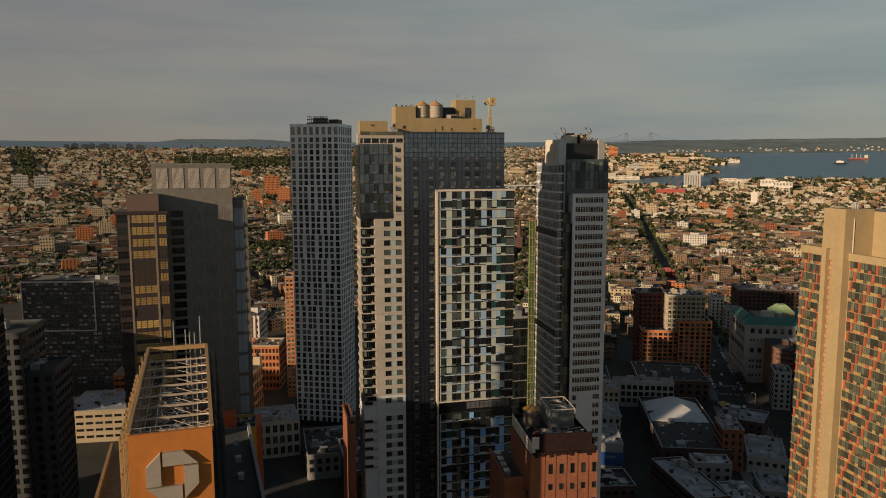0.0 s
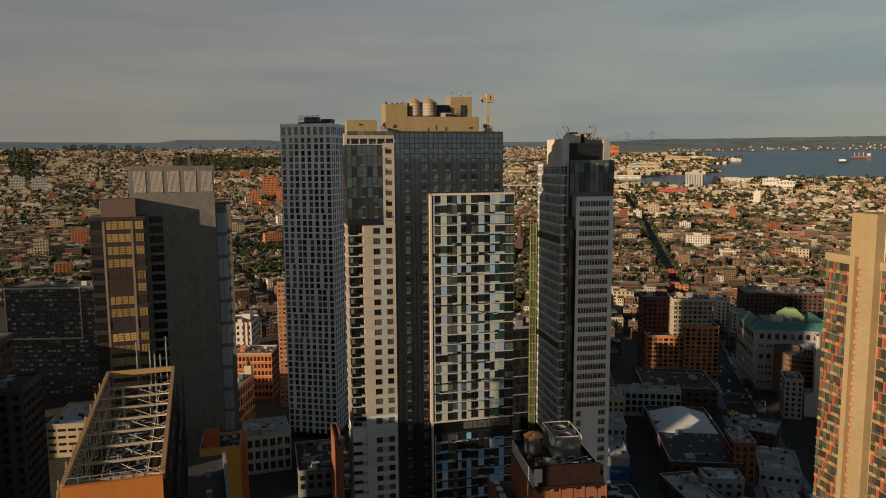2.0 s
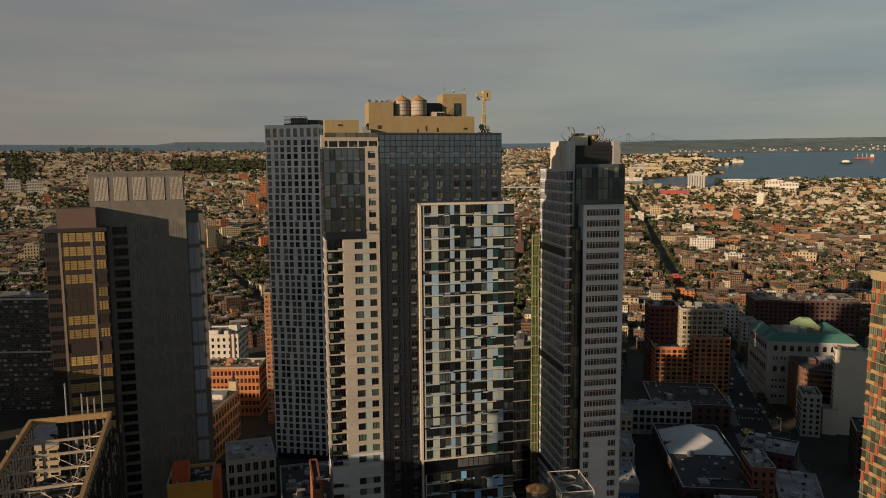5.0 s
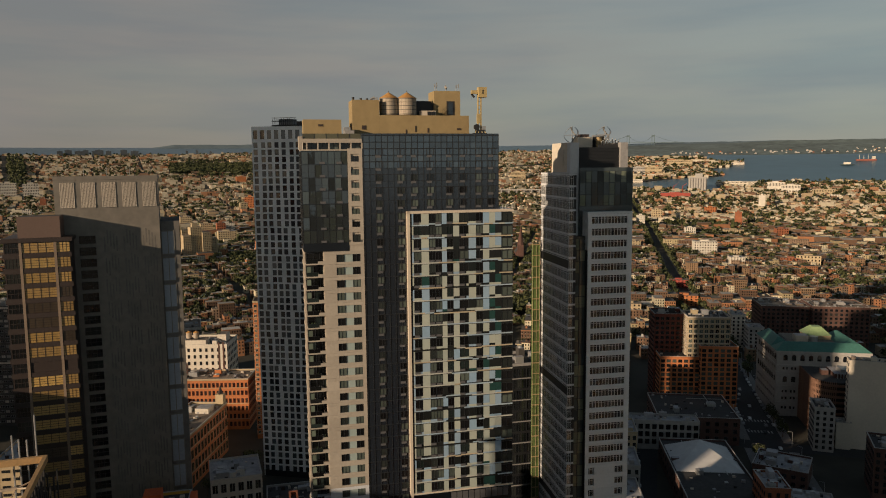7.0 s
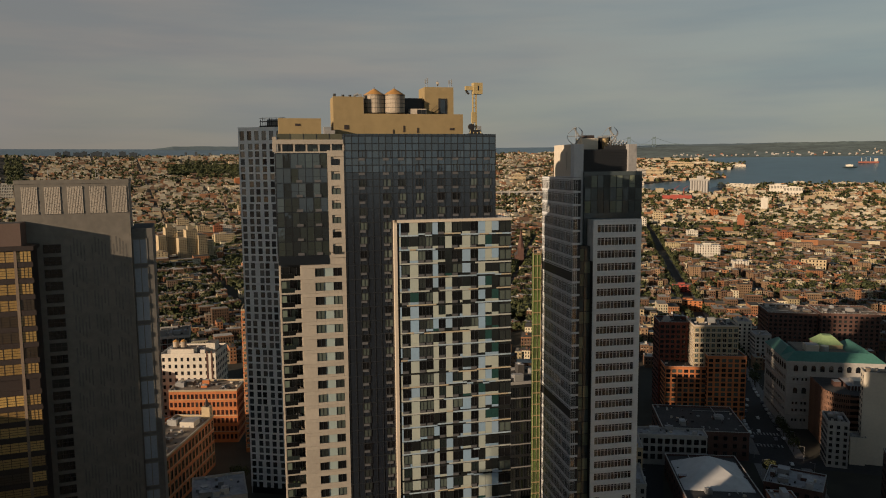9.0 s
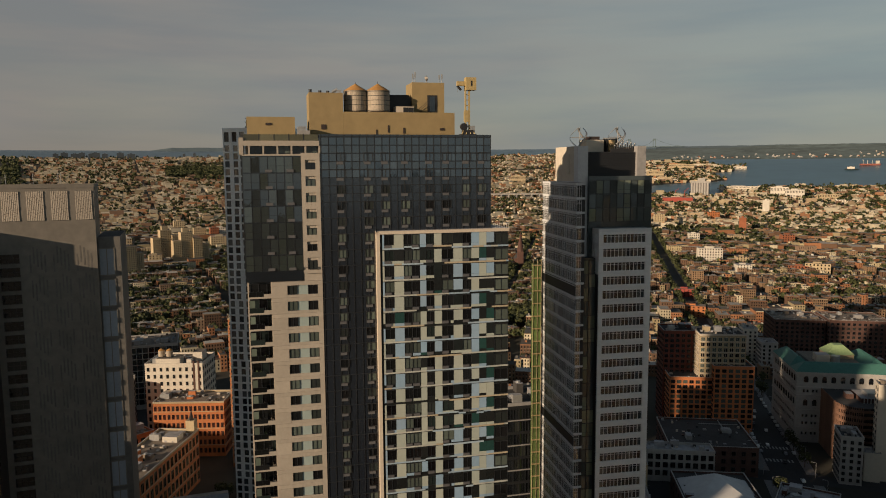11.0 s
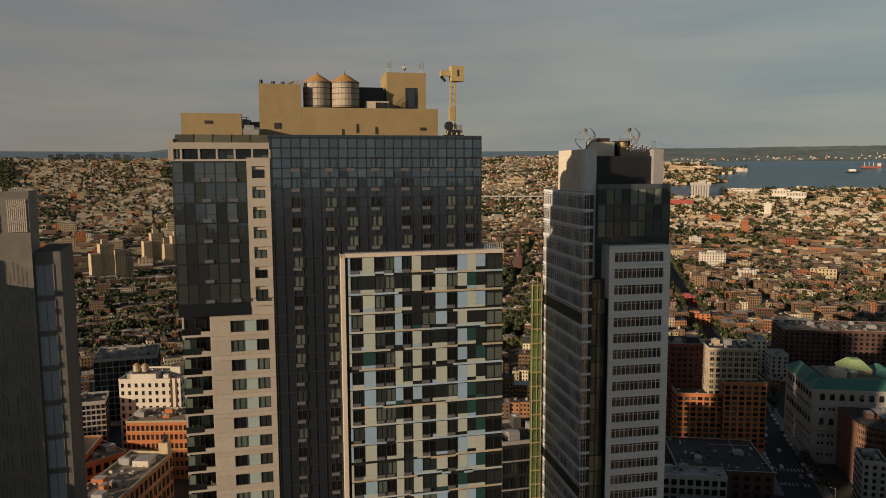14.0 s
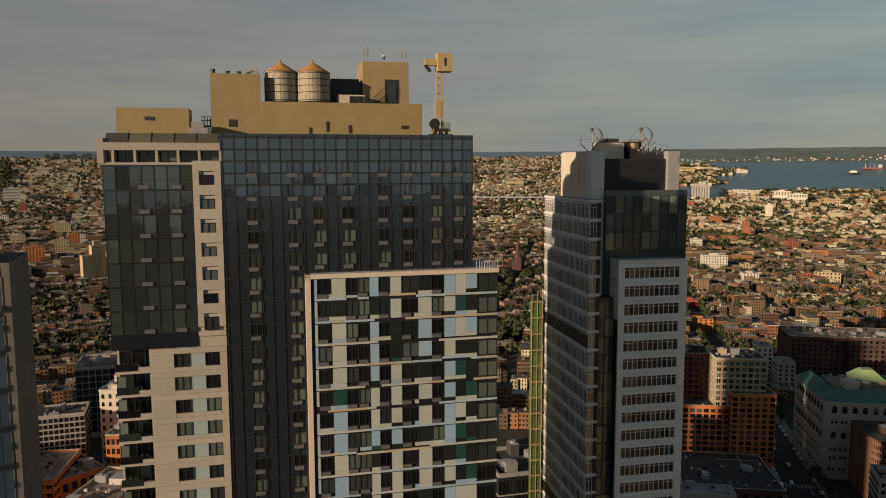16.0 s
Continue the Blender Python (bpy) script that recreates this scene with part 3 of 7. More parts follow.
    # patchwork front
    def patchwork(z_top, floors, glassm, palette, panelm):
        core = Acc(SHADOWBOX)
        core.box(11.3, 39.0, -0.95, 9, z_top - floors * H, z_top - 0.3, SHADOWBOX, top=ROOFTAR)
        part("glass_bay_core", core, t)
        edges = [12.1, 12.5, 14.5, 16.5, 18.2, 19.9, 21.2, 22.9, 24.5, 27.0, 29.0, 30.9, 32.6, 34.2, 35.9]
        winset = {1, 3, 4, 6, 8, 10}
        pn, dn, wn_, wb, bd, ac = [], [], [], [], [], []
        for k in range(floors):
            z0 = z_top - 0.4 - (k + 1) * H
            right = rnd.random() < palette
            split = rnd.choice((10, 11, 12, 13))
            for i in range(len(edges) - 1):
                u0, u1 = edges[i], edges[i + 1]
                m_, w_ = (u0 + u1) / 2, u1 - u0 - 0.03
                if i in winset:
                    (wn_ if i in (3, 4) or rnd.random() < 0.2 else wb).append((m_, -1.0, z0 + 0.95, 0, (u1 - u0) / 2.0, 1.06))
                    if rnd.random() < 0.85:
                        ac.append((u0 + 0.72, -1.05, z0 + 0.36, 0, 1, 1))
                        if u1 - u0 > 1.9 and rnd.random() < 0.6:
                            pn.append((u1 - 0.3, -0.98, z0 + 0.36, 0, 0.6, 0.55))
                    elif rnd.random() < 0.5:
                        pn.append((m_, -0.98, z0 + 0.36, 0, w_, 0.55))
                    continue
                lit = i == 0 or (right != (i > split) if i > 10 else rnd.random() < palette)
                if lit and rnd.random() < 0.45:
                    pn.append((m_, -0.98, z0 + 0.36, 0, w_, 2.76))
                else:
                    (pn if lit else dn).append((m_, -0.98, z0 + 0.93, 0, w_, 2.2))
                    (pn if rnd.random() < palette else dn).append((m_, -0.98, z0 + 0.36, 0, w_, 0.55))
            wn_.append((37.5, -1.0, z0 + 0.5, 0, 1.55, 1.15))

            # thin bands in shifting lengths
            u = 12.1
            while u < 38.9:
                L = min(39.1 - u, rnd.choice((1.6, 2.4, 4.5, 7.0, 9.0)))
                dz = rnd.choice((0, 0, 0, 0, 0.3, -0.26)) if 14 < u < 34 else 0
                if rnd.random() < 0.82 or u > 34:
                    bd.append((u + L / 2, -1.0, z0 + 0.02 + dz, 0, L - 0.03, 1))
                u += L
        pieces("panel", slab_mesh("panel", 1.0, 0.12, 1.0, panelm), pn, t, 190)
        pieces("dark_panel", slab_mesh("dark_panel", 1.0, 0.12, 1.0, SHADOWBOX), dn, t, 70)
        pieces("window", pane_mesh("window", 2.0, 1.98, glassm, CHARBAR, 1, 0.07, 0.1), wn_, t, 150)
        pieces("band", slab_mesh("band", 1.0, 0.13, 0.33, BAND), bd, t, 170)
        pieces("window", pane_mesh("window", 2.0, 1.98, BLACKGLASS, CHARBAR, 1, 0.07, 0.1), wb, t, 110)
        pieces("grille", gr, ac, t, 100)
    patchwork(159.2, 23, GLASS, 0.78, PANEL)
    patchwork(80.4, 24, GLASS, 0.60, PANELBLUE)
    sv = Acc(CHARCOAL)
    sv.box(11.3, 38.8, -0.7, 9, 80.3, 84.2, CHARCOAL)
    for i in range(10):
        sv.box(22.0 + i * 1.62, 23.4 + i * 1.62, -0.78, -0.7, 81.2, 83.6, AC)
    part("service_floor", sv, t, "dark recessed service storey")
    fr = Acc(CREAM_FRAME)
    fr.box(10.9, 11.6, -1.3, 0.1, 84.2, 159.4, CREAM_FRAME)
    fr.box(10.9, 39.2, -1.3, 9, 158.75, 159.4, CREAM_FRAME, top=ROOFPALE)
    fr.box(10.9, 39.2, -1.25, 6, 84.2, 84.6, CREAM_FRAME)
    fr.box(11.2, 11.7, -1.2, 0.1, 0, 84.2, CREAM_FRAME)
    part("bay_frame", fr, t, "pale stone frame round the patchwork bay")
    ra = Acc(STEEL)
    for i in range(9):
        ra.tube((35.9 + i * 0.4, -0.9, 159.4), (35.9 + i * 0.4, -0.9, 160.5), 0.03, STEEL, n=4)
    ra.tube((35.7, -0.9, 160.5), (39.1, -0.9, 160.5), 0.04, STEEL, n=4)
    part("terrace_rail", ra, t)
    # roof blocks
    r = Acc(OCHRE)
    r.box(-13.9, -4.35, 6, 11, 177.6, 182.6, OCHRE, top=ROOFTAN)
    part("low_penthouse", r, t, "ochre rendered low roof block")
    r = Acc(OCHRE)
    r.box(-1.4, 5.6, 7, 15, 178.9, 187.7, OCHRE, top=ROOFTAN)
    part("high_penthouse", r, t, "tall ochre rendered roof block")
    r = Acc(OCHRE).box(5.62, 29.5, 7.5, 18.5, 178.9, 183.2, OCHRE, top=ROOFTAR)
    part("long_penthouse", r, t, "long ochre rendered roof block")
    r = Acc(OCHRE).box(5.62, 29.5, 7, 7.49, 178.9, 183.85, OCHRE)
    part("screen_wall", r, t, "ochre rendered screen wall")
    r = Acc(OCHRE)
    r.box(21.0, 28.2, 11, 18, 183.2, 190.6, OCHRE, top=ROOFTAN)
    r.box(24.4, 26.6, 10.95, 11.05, 184.2, 187.9, IRON)
    r.box(24.9, 26.1, 10.9, 11.0, 184.4, 187.6, CHARCOAL)
    part("stair_tower", r, t, "ochre stair tower with a dark doorway")
    r = Acc(IRON)
    for k in range(7):
        r.box(22.4 + k * 0.32, 22.72 + k * 0.32, 10.0, 10.9, 184.0 + k * 0.25, 184.08 + k * 0.25, IRON)
    r.tube((22.4, 9.95, 184.9), (24.6, 9.95, 186.8), 0.05, IRON, n=5); r.tube((22.4, 9.95, 184.4), (24.6, 9.95, 186.3), 0.05, IRON, n=5)
    part("roof_stair", r, t, "dark iron stair to the doorway")
    r = Acc(LOUVRE)
    r.box(15.4, 21.0, 12, 18, 183.2, 187.3, LOUVRE); r.box(16.2, 20.6, 12.4, 17.6, 187.3, 188.0, LOUVRE)
    part("plant_enclosure", r, t, "dark roof plant enclosure")
    r = Acc(CREAM_FRAME)
    r.box(16.9, 20.9, 8.6, 11.0, 183.8, 185.2, CREAM_FRAME)
    for k in range(2):
        r.box(18.6 + k * 1.1, 19.6 + k * 1.1, 8.5, 8.62, 183.9, 185.0, LOUVRE)
    part("roof_unit", r, t, "cream air handling unit")
    for u, z0, z1, w_ in ((-10.2, 180.9, 181.4, 1.2), (1.0, 180.2, 181.2, 1.0), (14.9, 179.6, 181.1, 0.3), (26.2, 180.1, 180.6, 1.0), (18.2, 179.4, 180.6, 0.35), (12.4, 179.0, 180.2, 0.25)):
        r = Acc(OCHRE).box(u, u + w_, 5.9 if u < -5 else 6.88, 6.05 if u < -5 else 7.05, z0, z1, BROWNMETAL)
        part("wall_vent", r, t)
    for u, h in ((21.3, 1.9), (21.8, 2.3), (27.2, 1.8), (27.8, 2.0), (24.3, 1.6)):
        r = Acc(STEEL)
        r.tube((u, 11.5, 190.6), (u, 11.5, 190.6 + h), 0.07, STEEL, n=6)
        r.box(u - 0.16, u + 0.16, 11.3, 11.44, 190.6 + h * 0.45, 190.6 + h * 0.95, STEEL)
        part("antenna", r, t, "slim rooftop antenna")
    r = Acc(CREAM_FRAME).tube((24.2, 11.3, 191.4), (24.6, 11.0, 191.6), 0.55, CREAM_FRAME, 0.1, n=12)
    part("dish", r, t, "small pale dish")
    r = Acc(STEEL, IRON)
    for u, v, h in ((-1.0, 8, 0.7), (1.0, 8.2, 0.5), (2.6, 8.1, 0.45)):
        r.tube((u, v, 187.7), (u, v, 187.7 + h), 0.3, IRON, 0.34, n=8)
    r.tube((3.5, 8.4, 187.95), (4.6, 8.4, 188.5), 0.3, STEEL, n=8)
    r.box(4.6, 5.4, 8, 9, 187.7, 188.4, STEEL); r.box(-3.9, -2.3, 4, 6, 178.9, 180.6, STEEL); r.box(-4.0, -1.6, 2, 3.4, 178.9, 179.7, CONCRETE)
    part("roof_vent", r, t)
    m = pose(X, Y, 0, 0, 0, A)
    for u, v, r_ in ((8.6, 10.2, 2.45), (13.3, 9.6, 2.5)):
        p = m @ Vector((u, v, 183.2))
        water_tank(p.x, p.y, p.z, r_, 4.3)
    # facade crane
    q = m @ Vector((31.4, 3.4, 178.9))
    cr = thing("facade_crane", "ochre rooftop window-cleaning crane on a slim mast", "crane", q.x, q.y, q.z, A)
    a = Acc(OCHREMETAL, IRON)
    a.box(-1.7, 1.7, -1.0, 1.0, 0, 0.25, IRON)
    for s in (-1.4, -0.5, 0.5, 1.4):
        a.tube((s, -0.8, 0.2), (s * 0.4, 0, 1.9), 0.12, OCHREMETAL, n=6)
    a.box(-1.1, 1.1, -0.7, 0.7, 0.25, 1.1, IRON); a.box(0.5, 1.5, -0.5, 0.5, 0.6, 2.0, STEEL); a.tube((-0.9, -0.7, 1.8), (-0.9, 0.1, 1.8), 0.75, IRON, n=12)
    part("base", a, cr, "dark machinery base")
    a = Acc(OCHREMETAL)
    for s in (-0.45, 0.35):
        a.box(s - 0.13, s + 0.13, -0.25, 0.25, 1.0, 9.5, OCHREMETAL)
    for k in range(7):
        a.box(-0.45, 0.35, -0.15, 0.15, 1.8 + k * 1.1, 1.95 + k * 1.1, OCHREMETAL)
    a.box(-0.75, 0.2, -0.3, 0.3, 2.8, 5.2, OCHREMETAL)
    part("mast", a, cr)
    a = Acc(OCHREMETAL, IRON)
    a.box(-0.5, 1.7, -0.9, 0.9, 9.4, 12.0, OCHREMETAL); a.box(0.5, 0.8, -0.93, -0.88, 10.2, 11.3, IRON)
    part("counterweight", a, cr)
    a = Acc(OCHREMETAL, IRON)
    a.box(-2.3, -0.5, -0.4, 0.4, 10.3, 11.2, OCHREMETAL); a.tube((-2.2, 0, 10.3), (-1.4, 0, 9.4), 0.25, IRON, n=6)
    a.tube((-2.2, -0.2, 9.8), (-2.2, -0.2, 8.9), 0.03, IRON, n=4)
    part("jib", a, cr)
    return t


apartment_tower()


# ---------------- the banded office tower ----------------
def office_tower():
    t = thing("office_tower", "grey glass office tower with white bands and cream head", "tower", 5.9, 296.5, 0, 22)
    a = Acc(CREAMHEAD)
    a.box(-2.2, 0.6, 5.6, 23, 148, 177.5, GREYSTONE)
    # right slab in darker grey: the neighbour's shade is put into its colour
    a.box(14.7, 17.2, 6.0, 23, 156, 177.5, CONCRETE)
    a.box(-2.3, 3, 8.6, 23, 168.2, 177.55, CREAMHEAD)
    part("head", a, t, "cream and grey stone head, right slab darkened for shade")
    a = Acc(CREAMHEAD)
    a.box(-2.55, -2.3, 11.5, 20.5, 170.2, 175.5, CREAMHEAD)
    part("head_panel", a, t, "raised cream stone panel")
    a = Acc(LOUVRE)
    a.box(0.5, 14.7, 7.2, 23, 156, 176.0, LOUVRE, top=ROOFTAR)
    for k in range(13):
        a.box(0.5, 14.7, 7.0, 7.2, 170.2 + k * 0.45, 170.4 + k * 0.45, LOUVRE)
    part("louvre_screen", a, t, "black louvred plant screen")
    a = Acc(BODYGLASS)
    a.box(0.6, 18.4, 4.6, 28, 0, 169.6, BODYGLASS, top=ROOFTAR)
    a.box(-3.6, 2.0, 2.4, 10, 0, 148.2, BODYGLASS, top=ROOFTAR)
    part("glass_body", a, t, "dark glass body")
    F = 3.7
    gp = pane_mesh("glass_pane", 1.9, 3.55, BODYGLASS, CHARBAR, 0, 0.06, 0.06, 0.28)
    pl_ = [(1.6 + i * 1.95, 4.5, 157.6 + k * F, 0, 1, 0.98) for k in range(3) for i in range(9)]
    pl_ += [(-3.0 + i * 1.95, 2.3, 144 - k * F, 0, 0.98, 1) for k in range(38) for i in range(3)]
    pl_ += [(18.5, 6 + i * 2.0, 164 - k * F, 90, 1, 1) for k in range(44) for i in range(10)]
    pieces("glass_pane", gp, pl_, t, 260)
    # left wing with thin bands
    a = Acc(GREYSTONE)
    a.box(-4.35, -2.0, 0.6, 28.0, 0, 168.0, LOUVRE, top=ROOFPALE)
    part("wing", a, t, "glazed wing with pale bands")
    # wing tints raised in place of reflections on the panes
    wg = pane_mesh("wing_window", 1.38, 3.1, glass("reflection_tinted_wing_glass", [(0.085, 0.09, 0.09), (0.15, 0.15, 0.14), (0.05, 0.055, 0.055), (0.22, 0.21, 0.19), (0.09, 0.09, 0.085)], 0.06, 0.05, 0.6, 1.9, 0.06), GREYSTONE, 1, 0.075, 0.05, 0.70)
    band = slab_mesh("wing_band", 1.0, 0.14, 0.56, GREYSTONE)
    wp, bp = [], []
    for k in range(45):
        z = 167.4 - k * F
        if z < 5:
            break
        bp.append((-4.35, 14.2, z, -90, 27.4, 1)); bp.append((-4.38, 14.2, z - 0.42, -90, 27.4, 0.3)); bp.append((-3.2, 0.6, z, 0, 2.3, 1))
        if k % 11 != 7:
            for i in range(19):
                wp.append((-4.4, 1.2 + i * 1.42, z - 3.15, -90, 1, 1))
        wp.append((-3.6, 0.52, z - 3.15, 0, 0.95, 1)); 
    pieces("wing_band", band, bp, t, 90)
    pieces("wing_window", wg, wp, t, 300)
    # white banded block
    a = Acc(WHITEBLOCK)
    a.box(1.8, 16.4, 0.45, 6, 0, 155.9, LOUVRE, top=ROOFPALE)
    part("white_block_core", a, t)
    sp = slab_mesh("white_band", 1.0, 0.45, 1.0, WHITEBLOCK)
    wi = pane_mesh("strip_window", 1.06, 2.25, STRIPGLASS, WHITEBLOCK, 0, 0.065, 0.12, 0.74)
    sb, ww = [(9.1, 0.45, 155.26, 0, 14.6, 0.74), (9.1, 0.45, 154.5, 0, 14.6, 0.72)], []
    for k in range(41):
        zt = 154.5 - k * F
        zb = zt - 2.25
        if zb < 4:
            break
        sb += [(9.1, 0.45, zb - 0.71, 0, 14.6, 0.71), (9.1, 0.45, zb - F + 2.25, 0, 14.6, 0.70)]
        sb.append((2.4, 0.45, zb, 0, 1.2, 2.25)); sb.append((15.6, 0.45, zb, 0, 1.6, 2.25))
        if 76 < zt or zt < 40:
            ww += [(3.54 + i * 1.07, 0.30, zb, 0, 1, 1) for i in range(11)]
        else:
            sb.append((8.4, 0.45, zb, 0, 7.0, 2.25))
            ww += [(u, 0.30, zb, 0, 1, 1) for u in (4.0, 12.6, 13.8)]
    for k in range(2):
        ww += [(1.75, 1.6 + i * 1.3, 152.25 - k * F, -90, 1, 1) for i in range(3)]
    pieces("white_band", sp, sb, t, 120)
    pieces("strip_window", wi, ww, t, 300)
    a = Acc(WHITEBLOCK)
    a.box(1.7, 2.1, 0.0, 5, 144, 156, WHITEBLOCK)
    part("white_return", a, t)
    # roof plant and helical wind turbines
    a = Acc(CREAMHEAD, IRON)
    a.box(2.6, 7.6, 12, 17, 176, 179.4, CREAMHEAD); a.box(3.4, 6.6, 12.5, 16, 179.4, 180.3, BROWNMETAL)
    a.box(8.5, 10.6, 12, 14.5, 176, 179.0, IRON)
    part("roof_plant", a, t, "cream and brown roof plant boxes")
    a = Acc(IRON)
    a.box(8.0, 15, 8, 8.4, 176, 176.9, IRON); a.box(8.2, 12.4, 13.5, 17, 176, 179.6, IRON); a.box(8.0, 12.6, 13.2, 13.4, 179.6, 180.0, STEEL)
    part("plant_frame", a, t, "dark roof plant frame")
    a = Acc(TANSTONE).tube((9.8, 11.6, 176), (9.8, 11.6, 179.3), 0.95, TANSTONE, n=14)
    part("roof_tank", a, t, "tan roof tank")
    for i in range(12):
        u = 9.2 + i * 0.52
        a = Acc(IRON)
        h = 177.6 + 1.2 * ((i * 7) % 5) / 5
        a.tube((u, 8.2, 176), (u, 8.2, h), 0.15, IRON, n=6); a.tube((u, 8.2, h), (u, 8.2, h + 0.25), 0.24, STEEL, n=6)
        part("vent_pipe", a, t)
    m = pose(5.9, 296.5, 0, 0, 0, 22)
    for u, v in ((1.4, 14), (11.2, 11)):
        q = m @ Vector((u, v, 176.5))
        wt = thing("wind_turbine", "small rooftop wind turbine with curved silver blades", "wind turbine", q.x, q.y, q.z, 22, group="rooftop wind turbines")
        b = Acc(STEEL); b.tube((0, 0, 0), (0, 0, 6.4), 0.13, STEEL, n=7)
        part("shaft", b, wt)
        for k in range(3):
            b = Acc(STEEL)
            rim = []
            for s in range(13):
                th = k * 2.094 + s * 0.13
                rr = 0.5 + 2.1 * math.sin(math.pi * (s + 0.4) / 12.8)
                o = Vector((math.cos(th), math.sin(th), 0)); e = Vector((-math.sin(th), math.cos(th), 0))
                rim.append((o * rr - e * 0.28 + Vector((0, 0, 0.9 + s * 0.44)), o * (rr + 0.1) + e * 0.28 + Vector((0, 0, 0.9 + s * 0.44))))
            for (p0, p1), (p2, p3) in zip(rim, rim[1:]):
                b.face([tuple(p0), tuple(p1), tuple(p3), tuple(p2)], STEEL)
                d = Vector((0.07, 0.07, 0)); b.face([tuple(p2 + d), tuple(p3 + d), tuple(p1 + d), tuple(p0 + d)], STEEL)
            b.tube((0, 0, 3.6), (2.5 * math.cos(k * 2.094 + 0.8), 2.5 * math.sin(k * 2.094 + 0.8), 3.6), 0.1, STEEL, n=5)
            part("blade", b, wt, "curved silver blade")
    return t


office_tower()


# ---------------- the silver grid tower ----------------
def grid_tower():
    W, D, TOP, F = 31.3, 26.0, 191.4, 3.76
    t = thing("grid_tower", "slender silver tower with a staggered grid of square windows", "tower", -167.7, 429.0, 0, 1)
    a = Acc(LOUVRE)
    a.box(0.45, W - 0.45, 0.45, D - 0.45, 0, TOP - 1.2, LOUVRE, top=ROOFTAR)
    part("core", a, t)
    # the lighter pane tints carry part of the sky's reflection
    w = pane_mesh("window", 2.34, 2.9, glass("silver_tower_glass", [(0.028, 0.031, 0.035), (0.05, 0.055, 0.06), (0.10, 0.11, 0.115), (0.03, 0.033, 0.037), (0.17, 0.18, 0.185)], ior=1.7, tilt=0.05), CHARBAR, 0, 0.07, 0.05)
    wp, ac = [], Acc(GRID)
    q = random.Random(41)
    rows = [(TOP - 1.9 - 4.6, 4.6)] + [(180.3 - k * F, 2.9) for k in range(48) if 180.3 - k * F > 2]
    shift = {}
    for k, (z, h) in enumerate(rows):
        for side, L, n in ((0, W, 8), (1, D, 7)):
            if k % 4 == 1:
                for i in range(n):
                    shift[side, i] = q.choice((-0.45, 0, 0, 0.45)) if 0 < i < n - 1 else 0
            mids = [(i + 0.5) * L / n + (shift.get((side, i), 0) if k else 0) for i in range(n)]
            cuts = [0.0] + [c for m in mids for c in (m - 1.17, m + 1.17)] + [L]
            for c0, c1 in zip(cuts[::2], cuts[1::2]):
                if side == 0:
                    ac.box(c0, c1, 0, 0.44, z, z + h, GRID, skip="ktb")
                else:
                    ac.box(W - 0.44, W, max(c0, 0.45), c1, z, z + h, GRID, skip="ltb")
            for m in mids:
                wp.append((m, 0.36, z, 0, 1, h / 2.9) if side == 0 else (W - 0.36, m, z, 90, 1, h / 2.9))
        over = TOP if k == 0 else rows[k - 1][0]
        ac.box(0, W, 0.004, 0.44, z + h, over, GRID, skip="k"); ac.box(W - 0.44, W - 0.004, 0.45, D, z + h, over, GRID, skip="l")
    ac.box(0, 0.44, 0.45, D, 0, TOP, GRID); ac.box(0.45, W - 0.45, D - 0.44, D, 0, TOP, GRID)
    part("facade_grid", ac, t, "silver facade grid", "stuff")
    pieces("window", w, wp, t, 300)
    a = Acc(CONCRETE, IRON)
    a.box(8, 22, 8, 18, 190.2, 192.6, LOUVRE); a.box(12, 20, 8, 14, 192.6, 195.6, CONCRETE)
    for i in range(11):
        a.tube((9.5 + i * 1.2, 6.2, 190.2), (9.5 + i * 1.2, 6.2, 195.4 + (i * 5 % 3) * 0.5), 0.17, IRON, n=5)
    a.box(9, 22.5, 6.1, 6.3, 194.2, 194.6, IRON); a.box(9, 22.5, 6.0, 6.2, 196.0, 196.3, STEEL); a.box(23, 29, 6, 14, 190.2, 194.2, IRON)
    part("roof_plant", a, t, "dark roof plant with pipe frames")


grid_tower()


